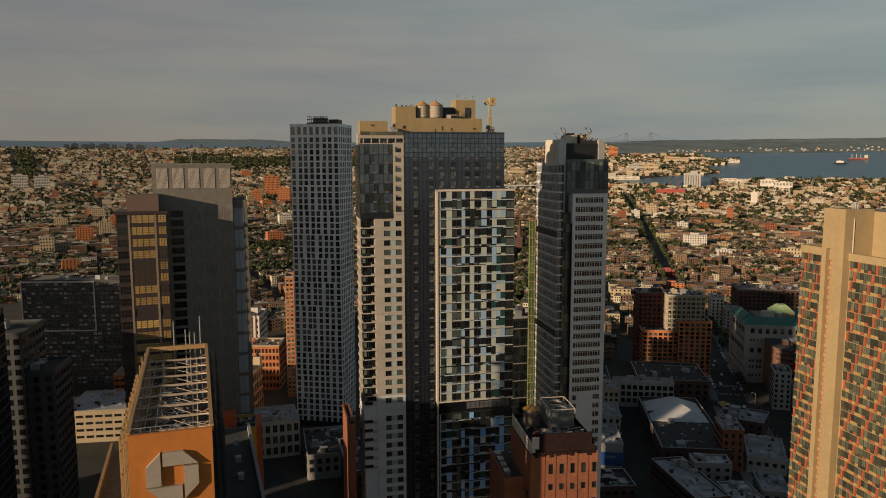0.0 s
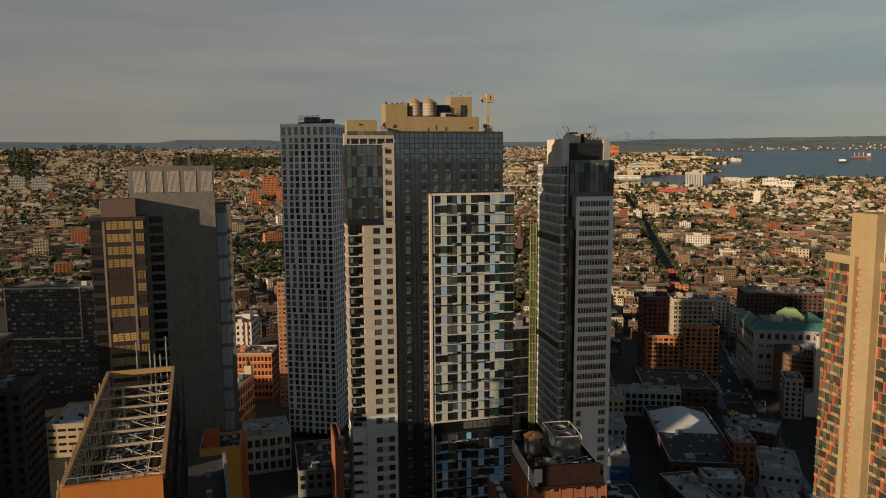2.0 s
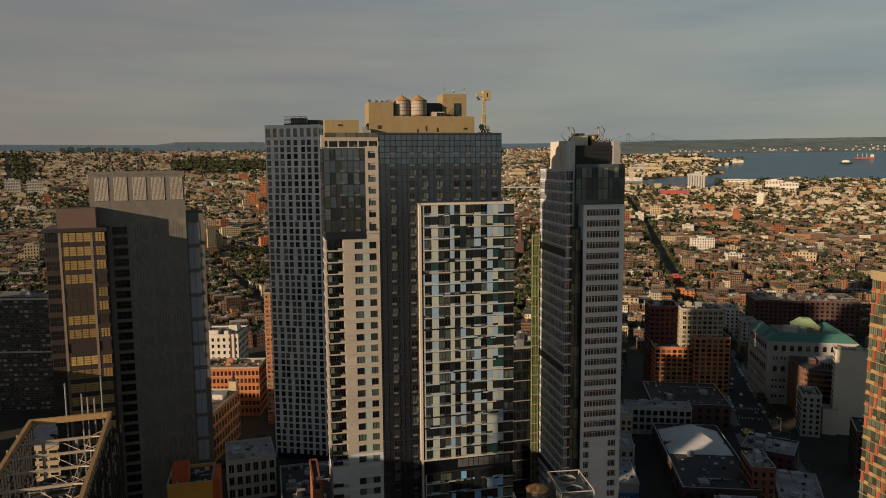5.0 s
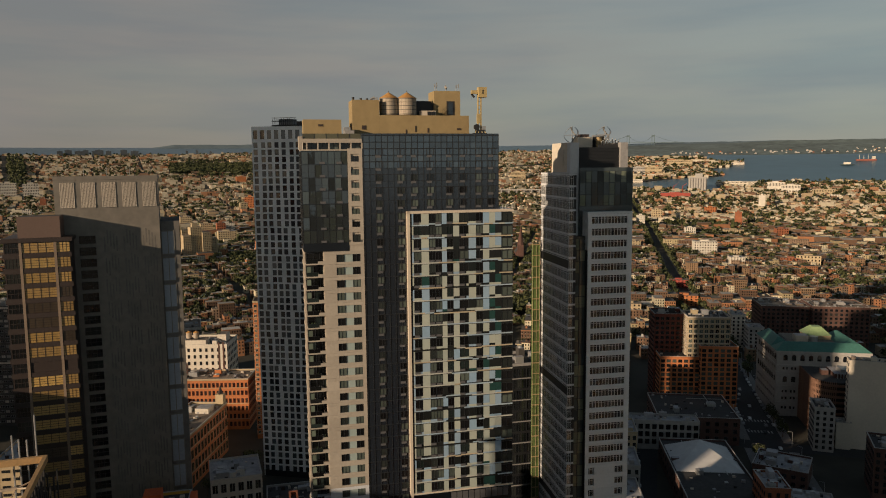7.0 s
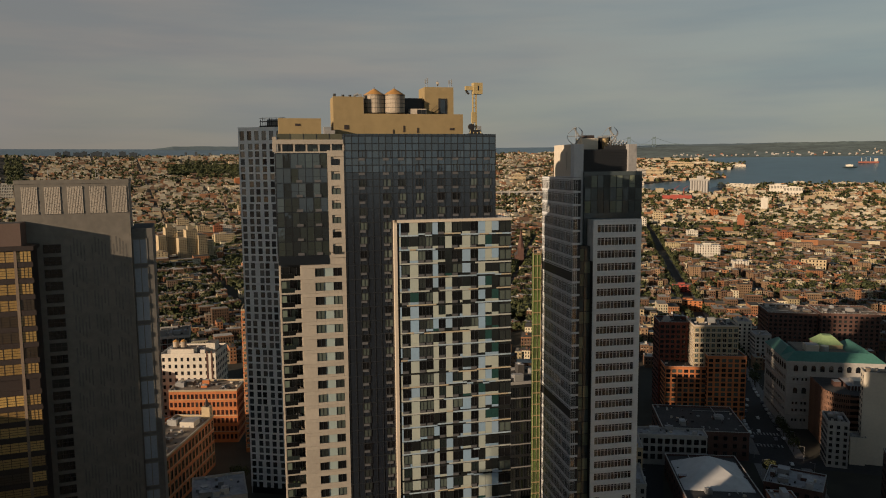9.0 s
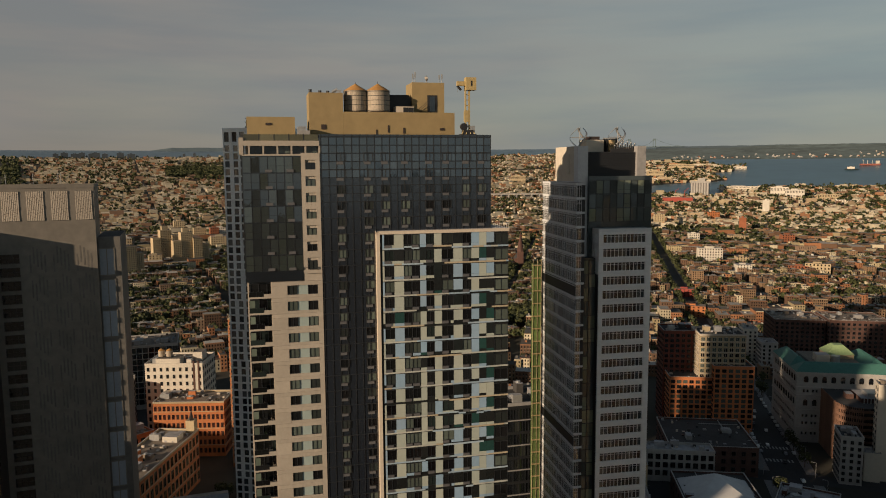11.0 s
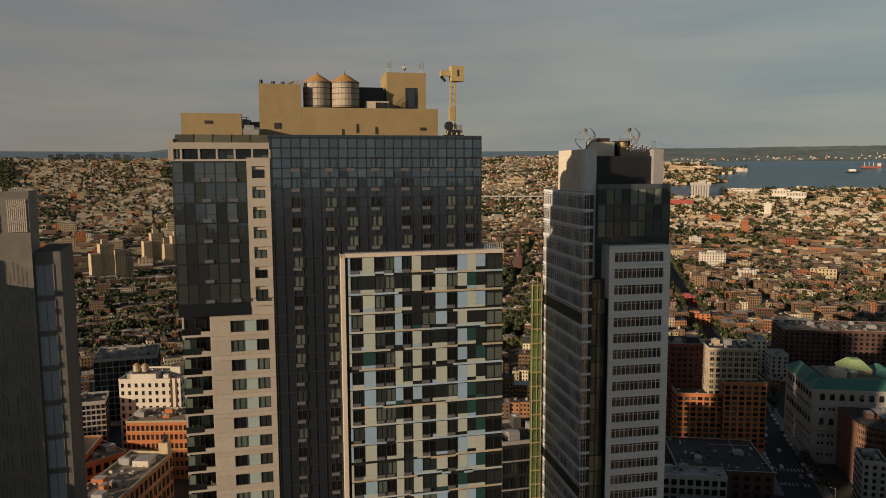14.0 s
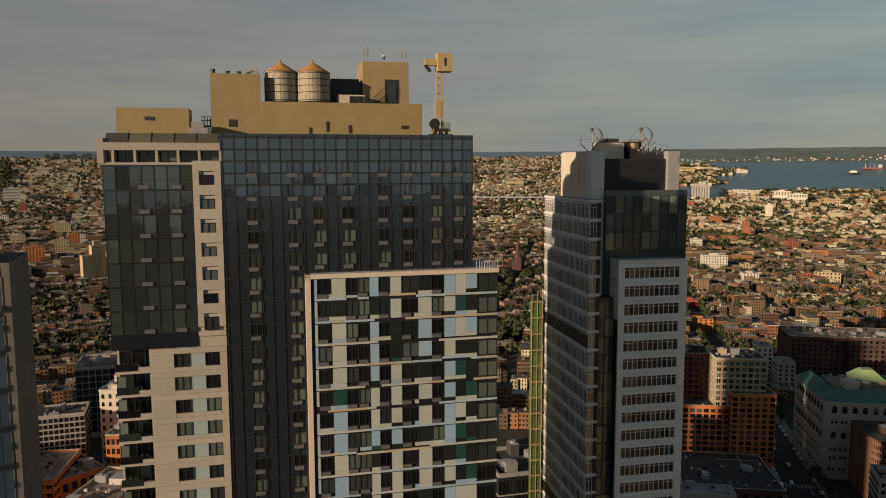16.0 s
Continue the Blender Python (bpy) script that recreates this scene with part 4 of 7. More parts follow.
# ---------------- the brown granite tower ----------------
def granite_tower():
    t = thing("granite_tower", "brown granite office tower with a lattice crown and bronze glass bays", "tower", -164.9, 277.2, 0, 31)
    a = Acc(GRANITE)
    a.box(0, 32, 0, 12, 0, 167.6, GRANITE, top=ROOFTAR)
    a.box(32, 38.3, 1.6, 25, 0, 152.3, GRANITEDK, top=ROOFTAR)
    part("shaft", a, t, "brown granite shaft")
    a = Acc(GRANITE)
    a.box(-0.15, 32.15, -0.15, 0.2, 167.0, 168.2, GRANITE); a.box(31.8, 32.2, 0, 12, 167.0, 168.2, GRANITE)
    part("cornice", a, t)
    for i in range(5):
        u = 2.6 + i * 6.3
        b = Acc(LATTICE)
        b.box(u - 0.9, u + 3.7, -0.05, 0.05, 157.6, 166.2, GRANITEDK)
        for s in range(10):
            z = 157.75
            while z < 166.0:
                L = min(166.1 - z, 0.5 + 1.7 * ((s * 7 + int(z * 3)) % 5) / 4)
                b.box(u - 0.80 + s * 0.45, u - 0.49 + s * 0.45, -0.22 + 0.05 * ((s + int(z)) % 2), -0.05, z, z + L, LATTICE, skip="k")
                z += L + 0.1
        part("lattice_panel", b, t, "pale stone lattice panel")
    ins = slab_mesh("granite_inset", 1.0, 0.05, 1.0, GRANITEDK)
    ip = []
    for k in range(18):
        for i in range(3):
            for s in range(5):
                ip.append((14.4 + i * 6.1 + s * 0.95 + 0.2 * (k % 2), 0.02, 142.6 - k * 8.2 + 0.9 * ((s * 3 + k) % 4), 0, 0.42, 5.2))
    pieces("granite_inset", ins, ip, t, 270)
    pieces("stone_course", slab_mesh("stone_course", 20.0, 0.06, 0.7, GRANITE), [(22, 0, 150.2 - k * 8.2, 0, 1, 1) for k in range(19)], t)
    # shadowed corner windows
    w = pane_mesh("window", 5.0, 2.7, DARKGLASS, BROWNMETAL, 2, 0.12, 0.15, 0.5)
    pieces("window", w, [(9.2, -0.02, 145.6 - k * 3.9, 0, 1, 1) for k in range(37)], t)
    # pale glazed slot between the granite shafts
    sl = pane_mesh("slot_pane", 4.4, 6.6, mat("pale_slot_glass", (0.36, 0.40, 0.44), 0.2, var=0.15, spread=0.12), GRANITE, 1, 0.25, 0.1)
    pieces("slot_pane", sl, [(34.4, 1.55, 140.6 - k * 9.4, 0, 1, 1.27) for k in range(15)], t)
    # bronze bay wing
    c = Acc(BROWNMETAL)
    c.box(-13.8, 5.0, -9.5, 10, 0, 148.8, BROWNMETAL, top=ROOFTAR)
    c.box(-9.8, 2.4, -8.3, 0, 148.8, 155.7, mat("brown_plant_screen", (0.15, 0.10, 0.08), 0.8, var=0.12), top=ROOFTAR)
    c.box(-14.4, 5.8, -10.1, 10, 147.7, 148.9, BROWNMETAL)
    part("bay_wing", c, t, "brown metal wing with bronze windows")
    bza = Acc(BROWNMETAL, BRONZE)
    bza.face([(-2.5, 0, 0.05), (2.5, 0, 0.05), (2.5, 0, 2.5), (-2.5, 0, 2.5)], BRONZE)
    for x0, x1, z0, z1 in ((-2.55, 2.55, 0, 0.06), (-2.55, 2.55, 2.48, 2.55), (-2.55, 2.55, 0.62, 0.70), (-2.55, 2.55, 1.22, 1.30), (-2.55, 2.55, 1.84, 1.92), (-0.04, 0.04, 0.06, 2.48), (-1.3, -1.24, 0.06, 2.48), (1.24, 1.3, 0.06, 2.48)):
        bza.box(x0, x1, -0.09 if x1 - x0 > 1 else -0.07, 0.02, z0, z1, BROWNMETAL, skip="k")
    bz = bza.mesh("bronze_window")
    bp, sp, dk = [], [], []
    for k in range(36):
        z = 144.3 - k * 4.83
        if z < 2:
            break
        if k != 8:
            bp += [(-4.15, -9.6, z, 0, 1.8, 1.27), (2.9, -9.6, z, 0, 0.8, 1.27)]
        dk.append((-11.5, -9.6, z, 0, 0.8, 1.27))
        sp.append(z)
    pieces("bronze_window", bz, bp, t, 110)
    sm = Acc(BROWNMETAL).box(-14.2, 5.4, -9.76, -9.5, 0, 1.5, BROWNMETAL).mesh("sunshade")
    pieces("sunshade", sm, [(0, 0, z + 3.28, 0, 1, 1) for z in sp], t, 40)
    pieces("window", pane_mesh("window", 5.1, 2.55, DARKGLASS, BROWNMETAL, 3, 0.1, 0.1, 0.5), dk, t, 40)
    for u in (-9.1, 0.8):
        b = Acc(mat("tan_pier", (0.24, 0.18, 0.13), 0.7)); b.box(u - 0.4, u + 0.4, -9.85, -9.5, 0, 148, b.mats[0])
        part("pier", b, t, "slim tan pier")
    for u in (9, 16, 22.5, 23.2):
        part("antenna", Acc(STEEL).tube((u, 3, 167.6), (u, 3, 171.2), 0.09, STEEL, n=5), t)


granite_tower()


# ---------------- the orange sign building ----------------
def sign_building():
    t = thing("sign_building", "orange rendered building with a grey octagonal emblem and steel roof", "building", -62.8, 108.4, 0, 30)
    a = Acc(ORANGE)
    a.box(0, 14, 0, 0.8, 90, 122.2, ORANGE)
    part("sign_wall", a, t, "smooth orange sign wall")
    a = Acc(SIGN)
    # four solid arms turning round an open square: plain shapes
    def arm(pts):
        n = len(pts); base = len(a.v); k = a.slot(SIGN)
        a.v.extend([(x, -0.8, z) for x, z in pts] + [(x, 0.05, z) for x, z in pts])
        a.f.append(tuple(base + i for i in range(n))); a.m.append(k)
        for i in range(n):
            jj = (i + 1) % n
            a.f.append((base + jj, base + i, base + n + i, base + n + jj)); a.m.append(k)
    for q in range(4):
        c, s = math.cos(-q * math.pi / 2), math.sin(-q * math.pi / 2)
        pts = [(-1.55, 4.35), (1.9, 4.35), (4.35, 1.9), (-1.55, 1.9)]
        arm([(7.1 + x * c - z * s, 114.4 + x * s + z * c) for x, z in reversed(pts)])
    part("emblem", a, t, "grey metal octagonal emblem in four raised arms")
    for u0, u1, v0, v1 in ((-0.3, 0.35, 0.8, 63), (13.65, 14.3, 0.8, 63), (0.36, 13.64, 62.3, 63)):
        part("edge_beam", Acc(RUSTBEAM).box(u0, u1, v0, v1, 121.4, 122.5, RUSTBEAM), t, "tan painted edge beam")
    TRUSS = mat("pale_tan_steel", (0.46, 0.37, 0.27), 0.6, var=0.25, grain=2)
    for k in range(8):
        v = 3.4 + k * 7.0
        b = Acc(TRUSS, IRON)
        b.box(2.2, 11.8, v - 0.2, v + 0.2, 121.2, 121.6, TRUSS)
        for s, e in ((0.3, 2.3), (13.7, 11.7)):
            b.tube((e, v, 121.4), (s, v + 1.5, 121.8), 0.14, TRUSS, n=5); b.tube((e, v, 121.4), (s, v - 1.5, 121.8), 0.14, TRUSS, n=5)
        if k < 7:
            for s_ in (2.4, 11.6):
                b.tube((s_, v, 121.3), (s_, v + 7.0, 121.3), 0.07, TRUSS, n=4)
            b.tube((2.4, v, 121.2), (7.0, v + 7.0, 120.9), 0.06, TRUSS, n=4); b.tube((11.6, v, 121.2), (7.0, v + 7.0, 120.9), 0.06, TRUSS, n=4)
            b.tube((13.6, v, 121.5), (10.9, v + 5.2, 120.6), 0.08, TRUSS, n=5); b.tube((0.4, v, 121.5), (3.1, v + 5.2, 120.6), 0.08, TRUSS, n=5)
        part("roof_truss", b, t, "pale steel roof beam with forked ends")
    a = Acc(STEEL)
    a.tube((0.4, 1.6, 122.9), (13.6, 1.6, 122.9), 0.07, STEEL, n=5)
    for k in range(9):
        a.tube((0.4 + k * 1.65, 1.6, 121.8), (0.4 + k * 1.65, 1.6, 122.9), 0.06, STEEL, n=5)
    part("guard_rail", a, t, "thin steel guard rail")
    a = Acc(LOUVRE)
    a.box(0.3, 13.7, 0.8, 62.8, 0, 108, LOUVRE, top=LOUVRE)
    part("body", a, t, "dark body with closely set fins")
    fin = slab_mesh("fin", 0.6, 0.6, 61.4, mat("dark_fin", (0.045, 0.042, 0.04), 0.7, var=0.2))
    pieces("fin", fin, [(0.3 + s * 13.4, 2.1 + k * 1.85, 60, 0, 1, 1) for s in (0, 1) for k in range(33)], t, 80)
    rod = Acc(RUSTBEAM).box(-0.13, 0.13, -0.13, 0.13, 0, 26.5, RUSTBEAM).mesh("screen_rod")
    pieces("screen_rod", rod, [(-0.75 - 0.5 * (k % 2), 1.2 + k * 1.25, 95, 0, 1, 1 - 0.06 * (k % 3)) for k in range(49)], t, 100, "slim tan steel screen rod")
    for k in range(6):
        part("screen_rail", Acc(RUSTBEAM).box(-1.4, -1.24, 1, 62, 97 + k * 4.4, 97.2 + k * 4.4, RUSTBEAM), t)
    rod2 = Acc(IRON).box(-0.12, 0.12, -0.12, 0.12, 0, 25, IRON).mesh("screen_rod")
    pieces("screen_rod", rod2, [(14.9 + 1.2 * (k % 2), 1.2 + k * 1.5, 96, 0, 1, 1) for k in range(40)], t, 80, "slim dark steel screen rod")
    for k in range(5):
        part("screen_rail", Acc(IRON).box(15.9, 16.06, 1, 60, 98 + k * 4.8, 98.16 + k * 4.8, IRON), t)
    UNIT = mat("dull_unit_metal", (0.11, 0.105, 0.095), 0.6, var=0.35, grain=1.2)
    for k in range(5):
        b = Acc(UNIT, IRON)
        v = 6.5 + k * 8.4
        b.box(3.8, 10.4, v, v + 7.2, 110, 116.0, UNIT)
        b.tube((7.1, v + 3.7, 116.0), (7.1, v + 3.7, 117.1), 2.7, UNIT, n=18, cap=False); b.tube((7.1, v + 3.7, 116.02), (7.1, v + 3.7, 116.1), 2.6, LOUVRE, n=18)
        part("cooling_unit", b, t, "grey roof cooling unit with a fan")
        b = Acc(IRON)
        for s in range(3):
            th = s * math.pi / 3 + k * 0.4
            b.tube((7.1 - 2.4 * math.cos(th), v + 3.7 - 2.4 * math.sin(th), 116.7), (7.1 + 2.4 * math.cos(th), v + 3.7 + 2.4 * math.sin(th), 116.7), 0.16, STEEL, n=4)
        part("fan", b, t)
        b = Acc(STEEL)
        for s in (3.6, 10.6):
            b.tube((s, v - 0.4, 117.4), (s, v + 7.6, 117.4), 0.1, STEEL, n=5); b.tube((s, v + 1, 115), (s, v + 1, 117.4), 0.1, STEEL, n=5)
        b.tube((3.6, v - 0.4, 117.4), (10.6, v - 0.4, 117.4), 0.1, STEEL, n=5); b.box(10.9, 11.6, v, v + 6.5, 113, 114.2, RUSTBEAM)
        part("unit_rail", b, t)
    for u in (4, 9.5):
        part("pit_column", Acc(STEEL).tube((u, 52, 108), (u, 52, 121.3), 0.3, STEEL, n=6), t)
    # lower wings: open frame deck on one side, dark roof on the other
    a = Acc(RUSTBEAM)
    a.box(-10, -0.4, 18, 64, 0, 96, LOUVRE, top=ROOFTAN)
    a.box(-10.3, -9.6, 16, 66, 96, 97.6, RUSTBEAM)
    part("west_deck", a, t, "tan steel deck")
    pst = Acc(RUSTBEAM).box(-0.2, 0.2, -0.2, 0.2, 0, 20, RUSTBEAM).mesh("post")
    pieces("post", pst, [(-3.0 + (k % 2) * 1.0, 17.2 + k * 1.85, 96, 0, 1, 1 - 0.1 * (k % 2)) for k in range(25)], t, 60)
    for k in (0, 2, 4):
        part("deck_rail", Acc(RUSTBEAM).box(-3.2, -2.9, 17, 64, 99 + k * 4, 99.3 + k * 4, RUSTBEAM), t)
    a = Acc(ROOFTAR)
    a.box(14.5, 25, 30, 82, 0, 92, LOUVRE, top=ROOFTAR)
    a.box(24.4, 25.2, 30, 82, 92, 93.4, CONCRETE); a.box(14.5, 25, 29.6, 30.2, 86, 93.6, BRICK)
    for v in (45, 56, 68):
        a.box(20, 21.4, v, v + 1.6, 92, 93.5, STEEL)
    part("east_wing", a, t, "dark flat roofed wing")
    for u, h in ((6.2, 6.8), (9.0, 4.4), (10.0, 3.6), (11.2, 3.4), (12.6, 7.6)):
        part("flue_pipe", Acc(STEEL).tube((u, 63.4, 100), (u, 63.4, 122 + h), 0.14, STEEL, n=6), t, "pale vertical roof pipe")


sign_building()


# ---------------- the checkered apartment tower ----------------
def checkered_tower():
    t = thing("checkered_tower", "tan apartment slab with orange and green checkered window bays", "tower", 79.5, 246.7, 0, -65)
    F = 2.95
    a = Acc(TANSTONE)
    a.box(0.2, 60, 0.5, 20, 0, 141.4, TANSTONE, top=ROOFTAN)
    part("slab", a, t)
    part("core_pier", Acc(TANSTONE).box(11.2, 13.0, -1.8, 8, 0, 155.2, TANSTONE), t, "plain tan concrete pier")
    part("core_pier", Acc(TANSTONE).box(15.3, 19.7, -1.8, 8, 0, 155.2, TANSTONE), t, "broad tan concrete pier")
    part("core_lintel", Acc(TANSTONE).box(13.0, 15.3, -1.79, 8, 143.4, 155.2, TANSTONE), t)
    part("core_recess", Acc(TANSTONE).box(13.0, 15.3, -0.6, 8, 0, 143.4, TANSTONE), t)
    part("plant_house", Acc(TANSTONE).box(11.2, 27, 8, 19, 141.4, 154.5, TANSTONE, top=ROOFTAN), t, "tan roof plant house")
    part("roof_pipe", Acc(CREAM_FRAME).tube((19.8, 1.2, 141), (19.8, 1.2, 152.5), 0.16, CREAM_FRAME, n=6), t, "pale upright roof pipe")
    for k in range(3):
        part("roof_vent", Acc(STEEL).tube((17.0 + k * 0.9, 3, 155.2), (17.0 + k * 0.9, 3, 156.6 + 0.4 * (k % 2)), 0.25, STEEL, n=8), t)
    # joints of the cast concrete, floor by floor
    pieces("concrete_course", slab_mesh("concrete_course", 4.36, 0.03, 2.88, TANSTONE), [(17.5, -1.8, 155.1 - (k + 1) * F, 0, 1, 1) for k in range(51)], t, 60)
    a = Acc(TANSTONE)
    a.box(0, 11.2, 0, 1.2, 140.8, 143.0, TANSTONE); a.box(19.7, 60, 0, 1.2, 140.4, 142.6, TANSTONE); a.box(0, 0.6, 1.2, 20, 140.8, 143.0, TANSTONE)
    part("parapet", a, t)
    gw = pane_mesh("window", 1.27, 1.85, GREENGLASS, BROWNMETAL, 1, 0.05, 0.06)
    op, tp, wp, sl, sw = [], [], [], [], []
    r2 = random.Random(3)
    for k in range(51):
        z = 140.6 - (k + 1) * F
        if z < 1:
            break
        for lo, hi in ((0.3, 11.0), (20.2, 46.0)):
            u = lo
            cells = []
            while u < hi - 0.4:
                cells.append(u); u += 1.3
            for i, u in enumerate(cells):
                q = (i + (k // 2) * 2 + (k % 2)) % 5
                low = r2.random()
                if q == 2:
                    op.append((u + 0.65, 0.45, z + 0.04, 0, 0.72, 2.85))
                    continue
                wp.append((u + 0.65, 0.3, z + 0.82, 0, 1, 1.12))
                if q == 0 and low < 0.55:
                    op.append((u + 0.65, 0.5, z + 0.04, 0, 1.25, 0.78))
                elif low < 0.62:
                    tp.append((u + 0.65, 0.5, z + 0.04, 0, 1.25, 0.78))
                else:
                    wp.append((u + 0.65, 0.3, z + 0.06, 0, 1, 0.40))
            sl.append(((lo + hi) / 2, 0.5, z - 0.12, 0, hi - lo + 0.5, 1))
        sw.append((14.15, -0.55, z + 0.4, 0, 1, 0.95))
    pieces("orange_panel", slab_mesh("orange_panel", 1.0, 0.28, 1.0, REDORANGE), op, t, 200)
    pieces("tan_panel", slab_mesh("tan_panel", 1.0, 0.24, 1.0, TANPANEL), tp, t, 200)
    pieces("window", gw, wp, t, 300)
    pieces("floor_slab", slab_mesh("floor_slab", 1.0, 0.36, 0.15, TANSTONE), sl, t, 110)
    pieces("core_window", pane_mesh("core_window", 2.2, 1.9, DARKGLASS, REDORANGE, 0, 0.3, 0.1), sw, t, 60)


checkered_tower()

# ---------------- ground, water and distance ----------------
CX, CY = 8.0, 75.0


def rise(x, y):
    """Height of the land: flat downtown, then climbing slowly to the far shore."""
    r = math.hypot(x - CX, y - CY)
    if r < 1590:
        return 0.0
    q = 253 + 167 * (max(0.0, 4900 - r) / 3300) ** 1.6
    side = abs(math.degrees(math.atan2(x - CX, y - CY)) + 11)
    return max(0.0, 170 - (q - 283) / 1302 * r) * min(1.0, max(0.0, (80 - side) / 25))


def polar(bearing, r):
    b = radians(bearing)
    return CX + r * math.sin(b), CY + r * math.cos(b)


def ground_material():
    m = mat("city_ground", (0.045, 0.042, 0.030), 0.95, var=0.45, grain=0.06, stain=0.012, bump=0)
    return m


GROUND = ground_material()
SEA = mat("sea_water", (0.07, 0.135, 0.18), 0.3, var=0.2, grain=0.012, stain=0.003, bump=0.0, gloss=0.4)
# wooded land and seaside towers, with the distance haze mixed into their colours
HAZELAND = mat("hazed_wooded_land", (0.13, 0.17, 0.165), 0.95, var=0.5, grain=0.03, stain=0.005, bump=0)
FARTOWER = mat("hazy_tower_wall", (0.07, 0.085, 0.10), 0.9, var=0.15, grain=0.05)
# blue-grey that stands in for the haze over hills and bridge
HAZEBLUE = mat("hazed_distance", (0.13, 0.18, 0.20), 0.95, var=0.15, grain=0.004, stain=0.002, bump=0)

rings = [0, 60, 150, 300, 450, 600, 800, 1000, 1200, 1400, 1590] + [1590 + 60 * k for k in range(1, 56)] + [4935]
step = 5
vs, fs = [], []
for r in rings:
    for k in range(360 // step):
        x, y = polar(k * step, r + 0.001)
        vs.append((x, y, rise(x, y) - 0.1))
n = 360 // step
for i in range(len(rings) - 1):
    for k in range(n):
        k2 = (k + 1) % n
        fs.append((i * n + k2, i * n + k, (i + 1) * n + k, (i + 1) * n + k2))
gm = bpy.data.meshes.new("ground")
gm.from_pydata(vs, [], fs)
gm.materials.append(GROUND)
tagged(new("ground", gm), "brown and grey city ground with yards between houses", "ground", kind="structure")


def sheet(name, label, outline, b0, b1, r0, r1, m, lift=0.6, db=0.12, dr=14):
    """A sheet lying on the land inside an outline of (bearing, distance) corners."""
    def inside(b, r):
        c, j = False, len(outline) - 1
        for i in range(len(outline)):
            bi, ri = outline[i]; bj, rj = outline[j]
            if (ri > r) != (rj > r) and b < (bj - bi) * (r - ri) / (rj - ri) + bi:
                c = not c
            j = i
        return c
    ids, vv, ff = {}, [], []

    def vert(i, j):
        if (i, j) not in ids:
            x, y = polar(b0 + i * db, r0 + j * dr)
            ids[i, j] = len(vv)
            vv.append((x, y, rise(x, y) + lift))
        return ids[i, j]
    for i in range(int((b1 - b0) / db)):
        for j in range(int((r1 - r0) / dr)):
            if inside(b0 + (i + 0.5) * db, r0 + (j + 0.5) * dr):
                ff.append((vert(i + 1, j), vert(i, j), vert(i, j + 1), vert(i + 1, j + 1)))
    me = bpy.data.meshes.new(name)
    me.from_pydata(vv, [], ff)
    me.materials.append(m)
    return tagged(new(name, me), label, name.split("_")[0], kind="structure")


def reach(py):
    """Distance of the ground that lies a given dip below the sky line."""
    return 4900 - 3300 * (max(0, py - 253) / 167) ** 0.625


def bear(px):
    return math.degrees(math.atan((px - 784) / 1302)) - 11.4


bay = [(1232, 274), (1250, 273), (1700, 272), (1700, 316), (1568, 316), (1440, 315), (1345, 317), (1300, 322), (1268, 318), (1262, 320), (1282, 326), (1258, 331), (1200, 330), (1160, 329), (1120, 326),
       (1090, 324), (1085, 319), (1130, 318), (1180, 313), (1210, 311), (1260, 309), (1279, 307), (1278, 304), (1256, 300), (1250, 296), (1290, 292.5), (1290, 289.5), (1312, 286), (1312, 283.5), (1262, 283), (1250, 279)]
BAY = [(bear(x), reach(y)) for x, y in bay]
basin = [(1392, 321.5), (1568, 320), (1700, 320), (1700, 328), (1568, 328), (1430, 327)]
BASIN = [(bear(x), reach(y)) for x, y in basin]
sheet("water_bay", "calm blue harbour bay", BAY, 1, 26, 2740, 4300, SEA)
sheet("water_basin", "narrow blue dock basin behind a breakwater", BASIN, 10, 26, 2740, 3200, SEA)
sheet("water_sea", "pale blue sea on the horizon", [(-60, 4290), (1.6, 4290), (1.6, 4700), (4.5, 4700), (4.5, 4890), (-60, 4890)], -52, 5, 4270, 4900, SEA, 0.8, 0.5, 30)

sheet("land_far_shore", "far shore land in a dull green paled for haze", [(1.6, 4030), (30, 4030), (30, 4890), (4.5, 4890), (4.5, 4700), (1.6, 4700)], 1, 30, 4020, 4900, HAZELAND, 0.7, 0.4, 20)

# far hills beyond the water, their haze put into the colour
def hills(name, label, b0, b1, r, height, m, seed):
    q = random.Random(seed)
    vv, ff = [], []
    k = int((b1 - b0) / 0.25)
    for i in range(k + 1):
        b = b0 + (b1 - b0) * i / k
        e = min(1, 6 * i / k, 6 * (k - i) / k)
        h = height * e * (0.75 + 0.25 * noise.noise((b * 0.35, seed, 0)) + 0.15 * noise.noise((b * 1.7, seed, 3)))
        for rr, hh in ((r - 130, 0.0), (r - 40, 0.65), (r, 1.0), (r + 40, 0.0)):
            x, y = polar(b, min(rr, 4930))
            vv.append((x, y, rise(x, y) + h * hh - (1 if hh == 0 else 0)))
    for i in range(k):
        for j in range(3):
            a = i * 4 + j
            ff.append((a + 4, a, a + 1, a + 5))
    me = bpy.data.meshes.new(name)
    me.from_pydata(vv, [], ff)
    me.materials.append(m)
    return tagged(new(name, me), label, "hills", kind="structure")


hills("backdrop_hills_west", "low hills beyond the sea, coloured blue for haze", bear(270), bear(520), 4860, 26, HAZEBLUE, 2)
hills("backdrop_hills_strait", "low land beyond the strait, coloured blue for haze", 1.2, 26, 4860, 12, HAZEBLUE, 5)
hills("backdrop_shore", "wooded far shore with low hills, haze in its colour", bear(1230), 26, 4480, 7, HAZELAND, 8)
hills("backdrop_ridge", "green ridge above the far shore, haze in its colour", bear(1280), 30, 4760, 16, HAZELAND, 11)

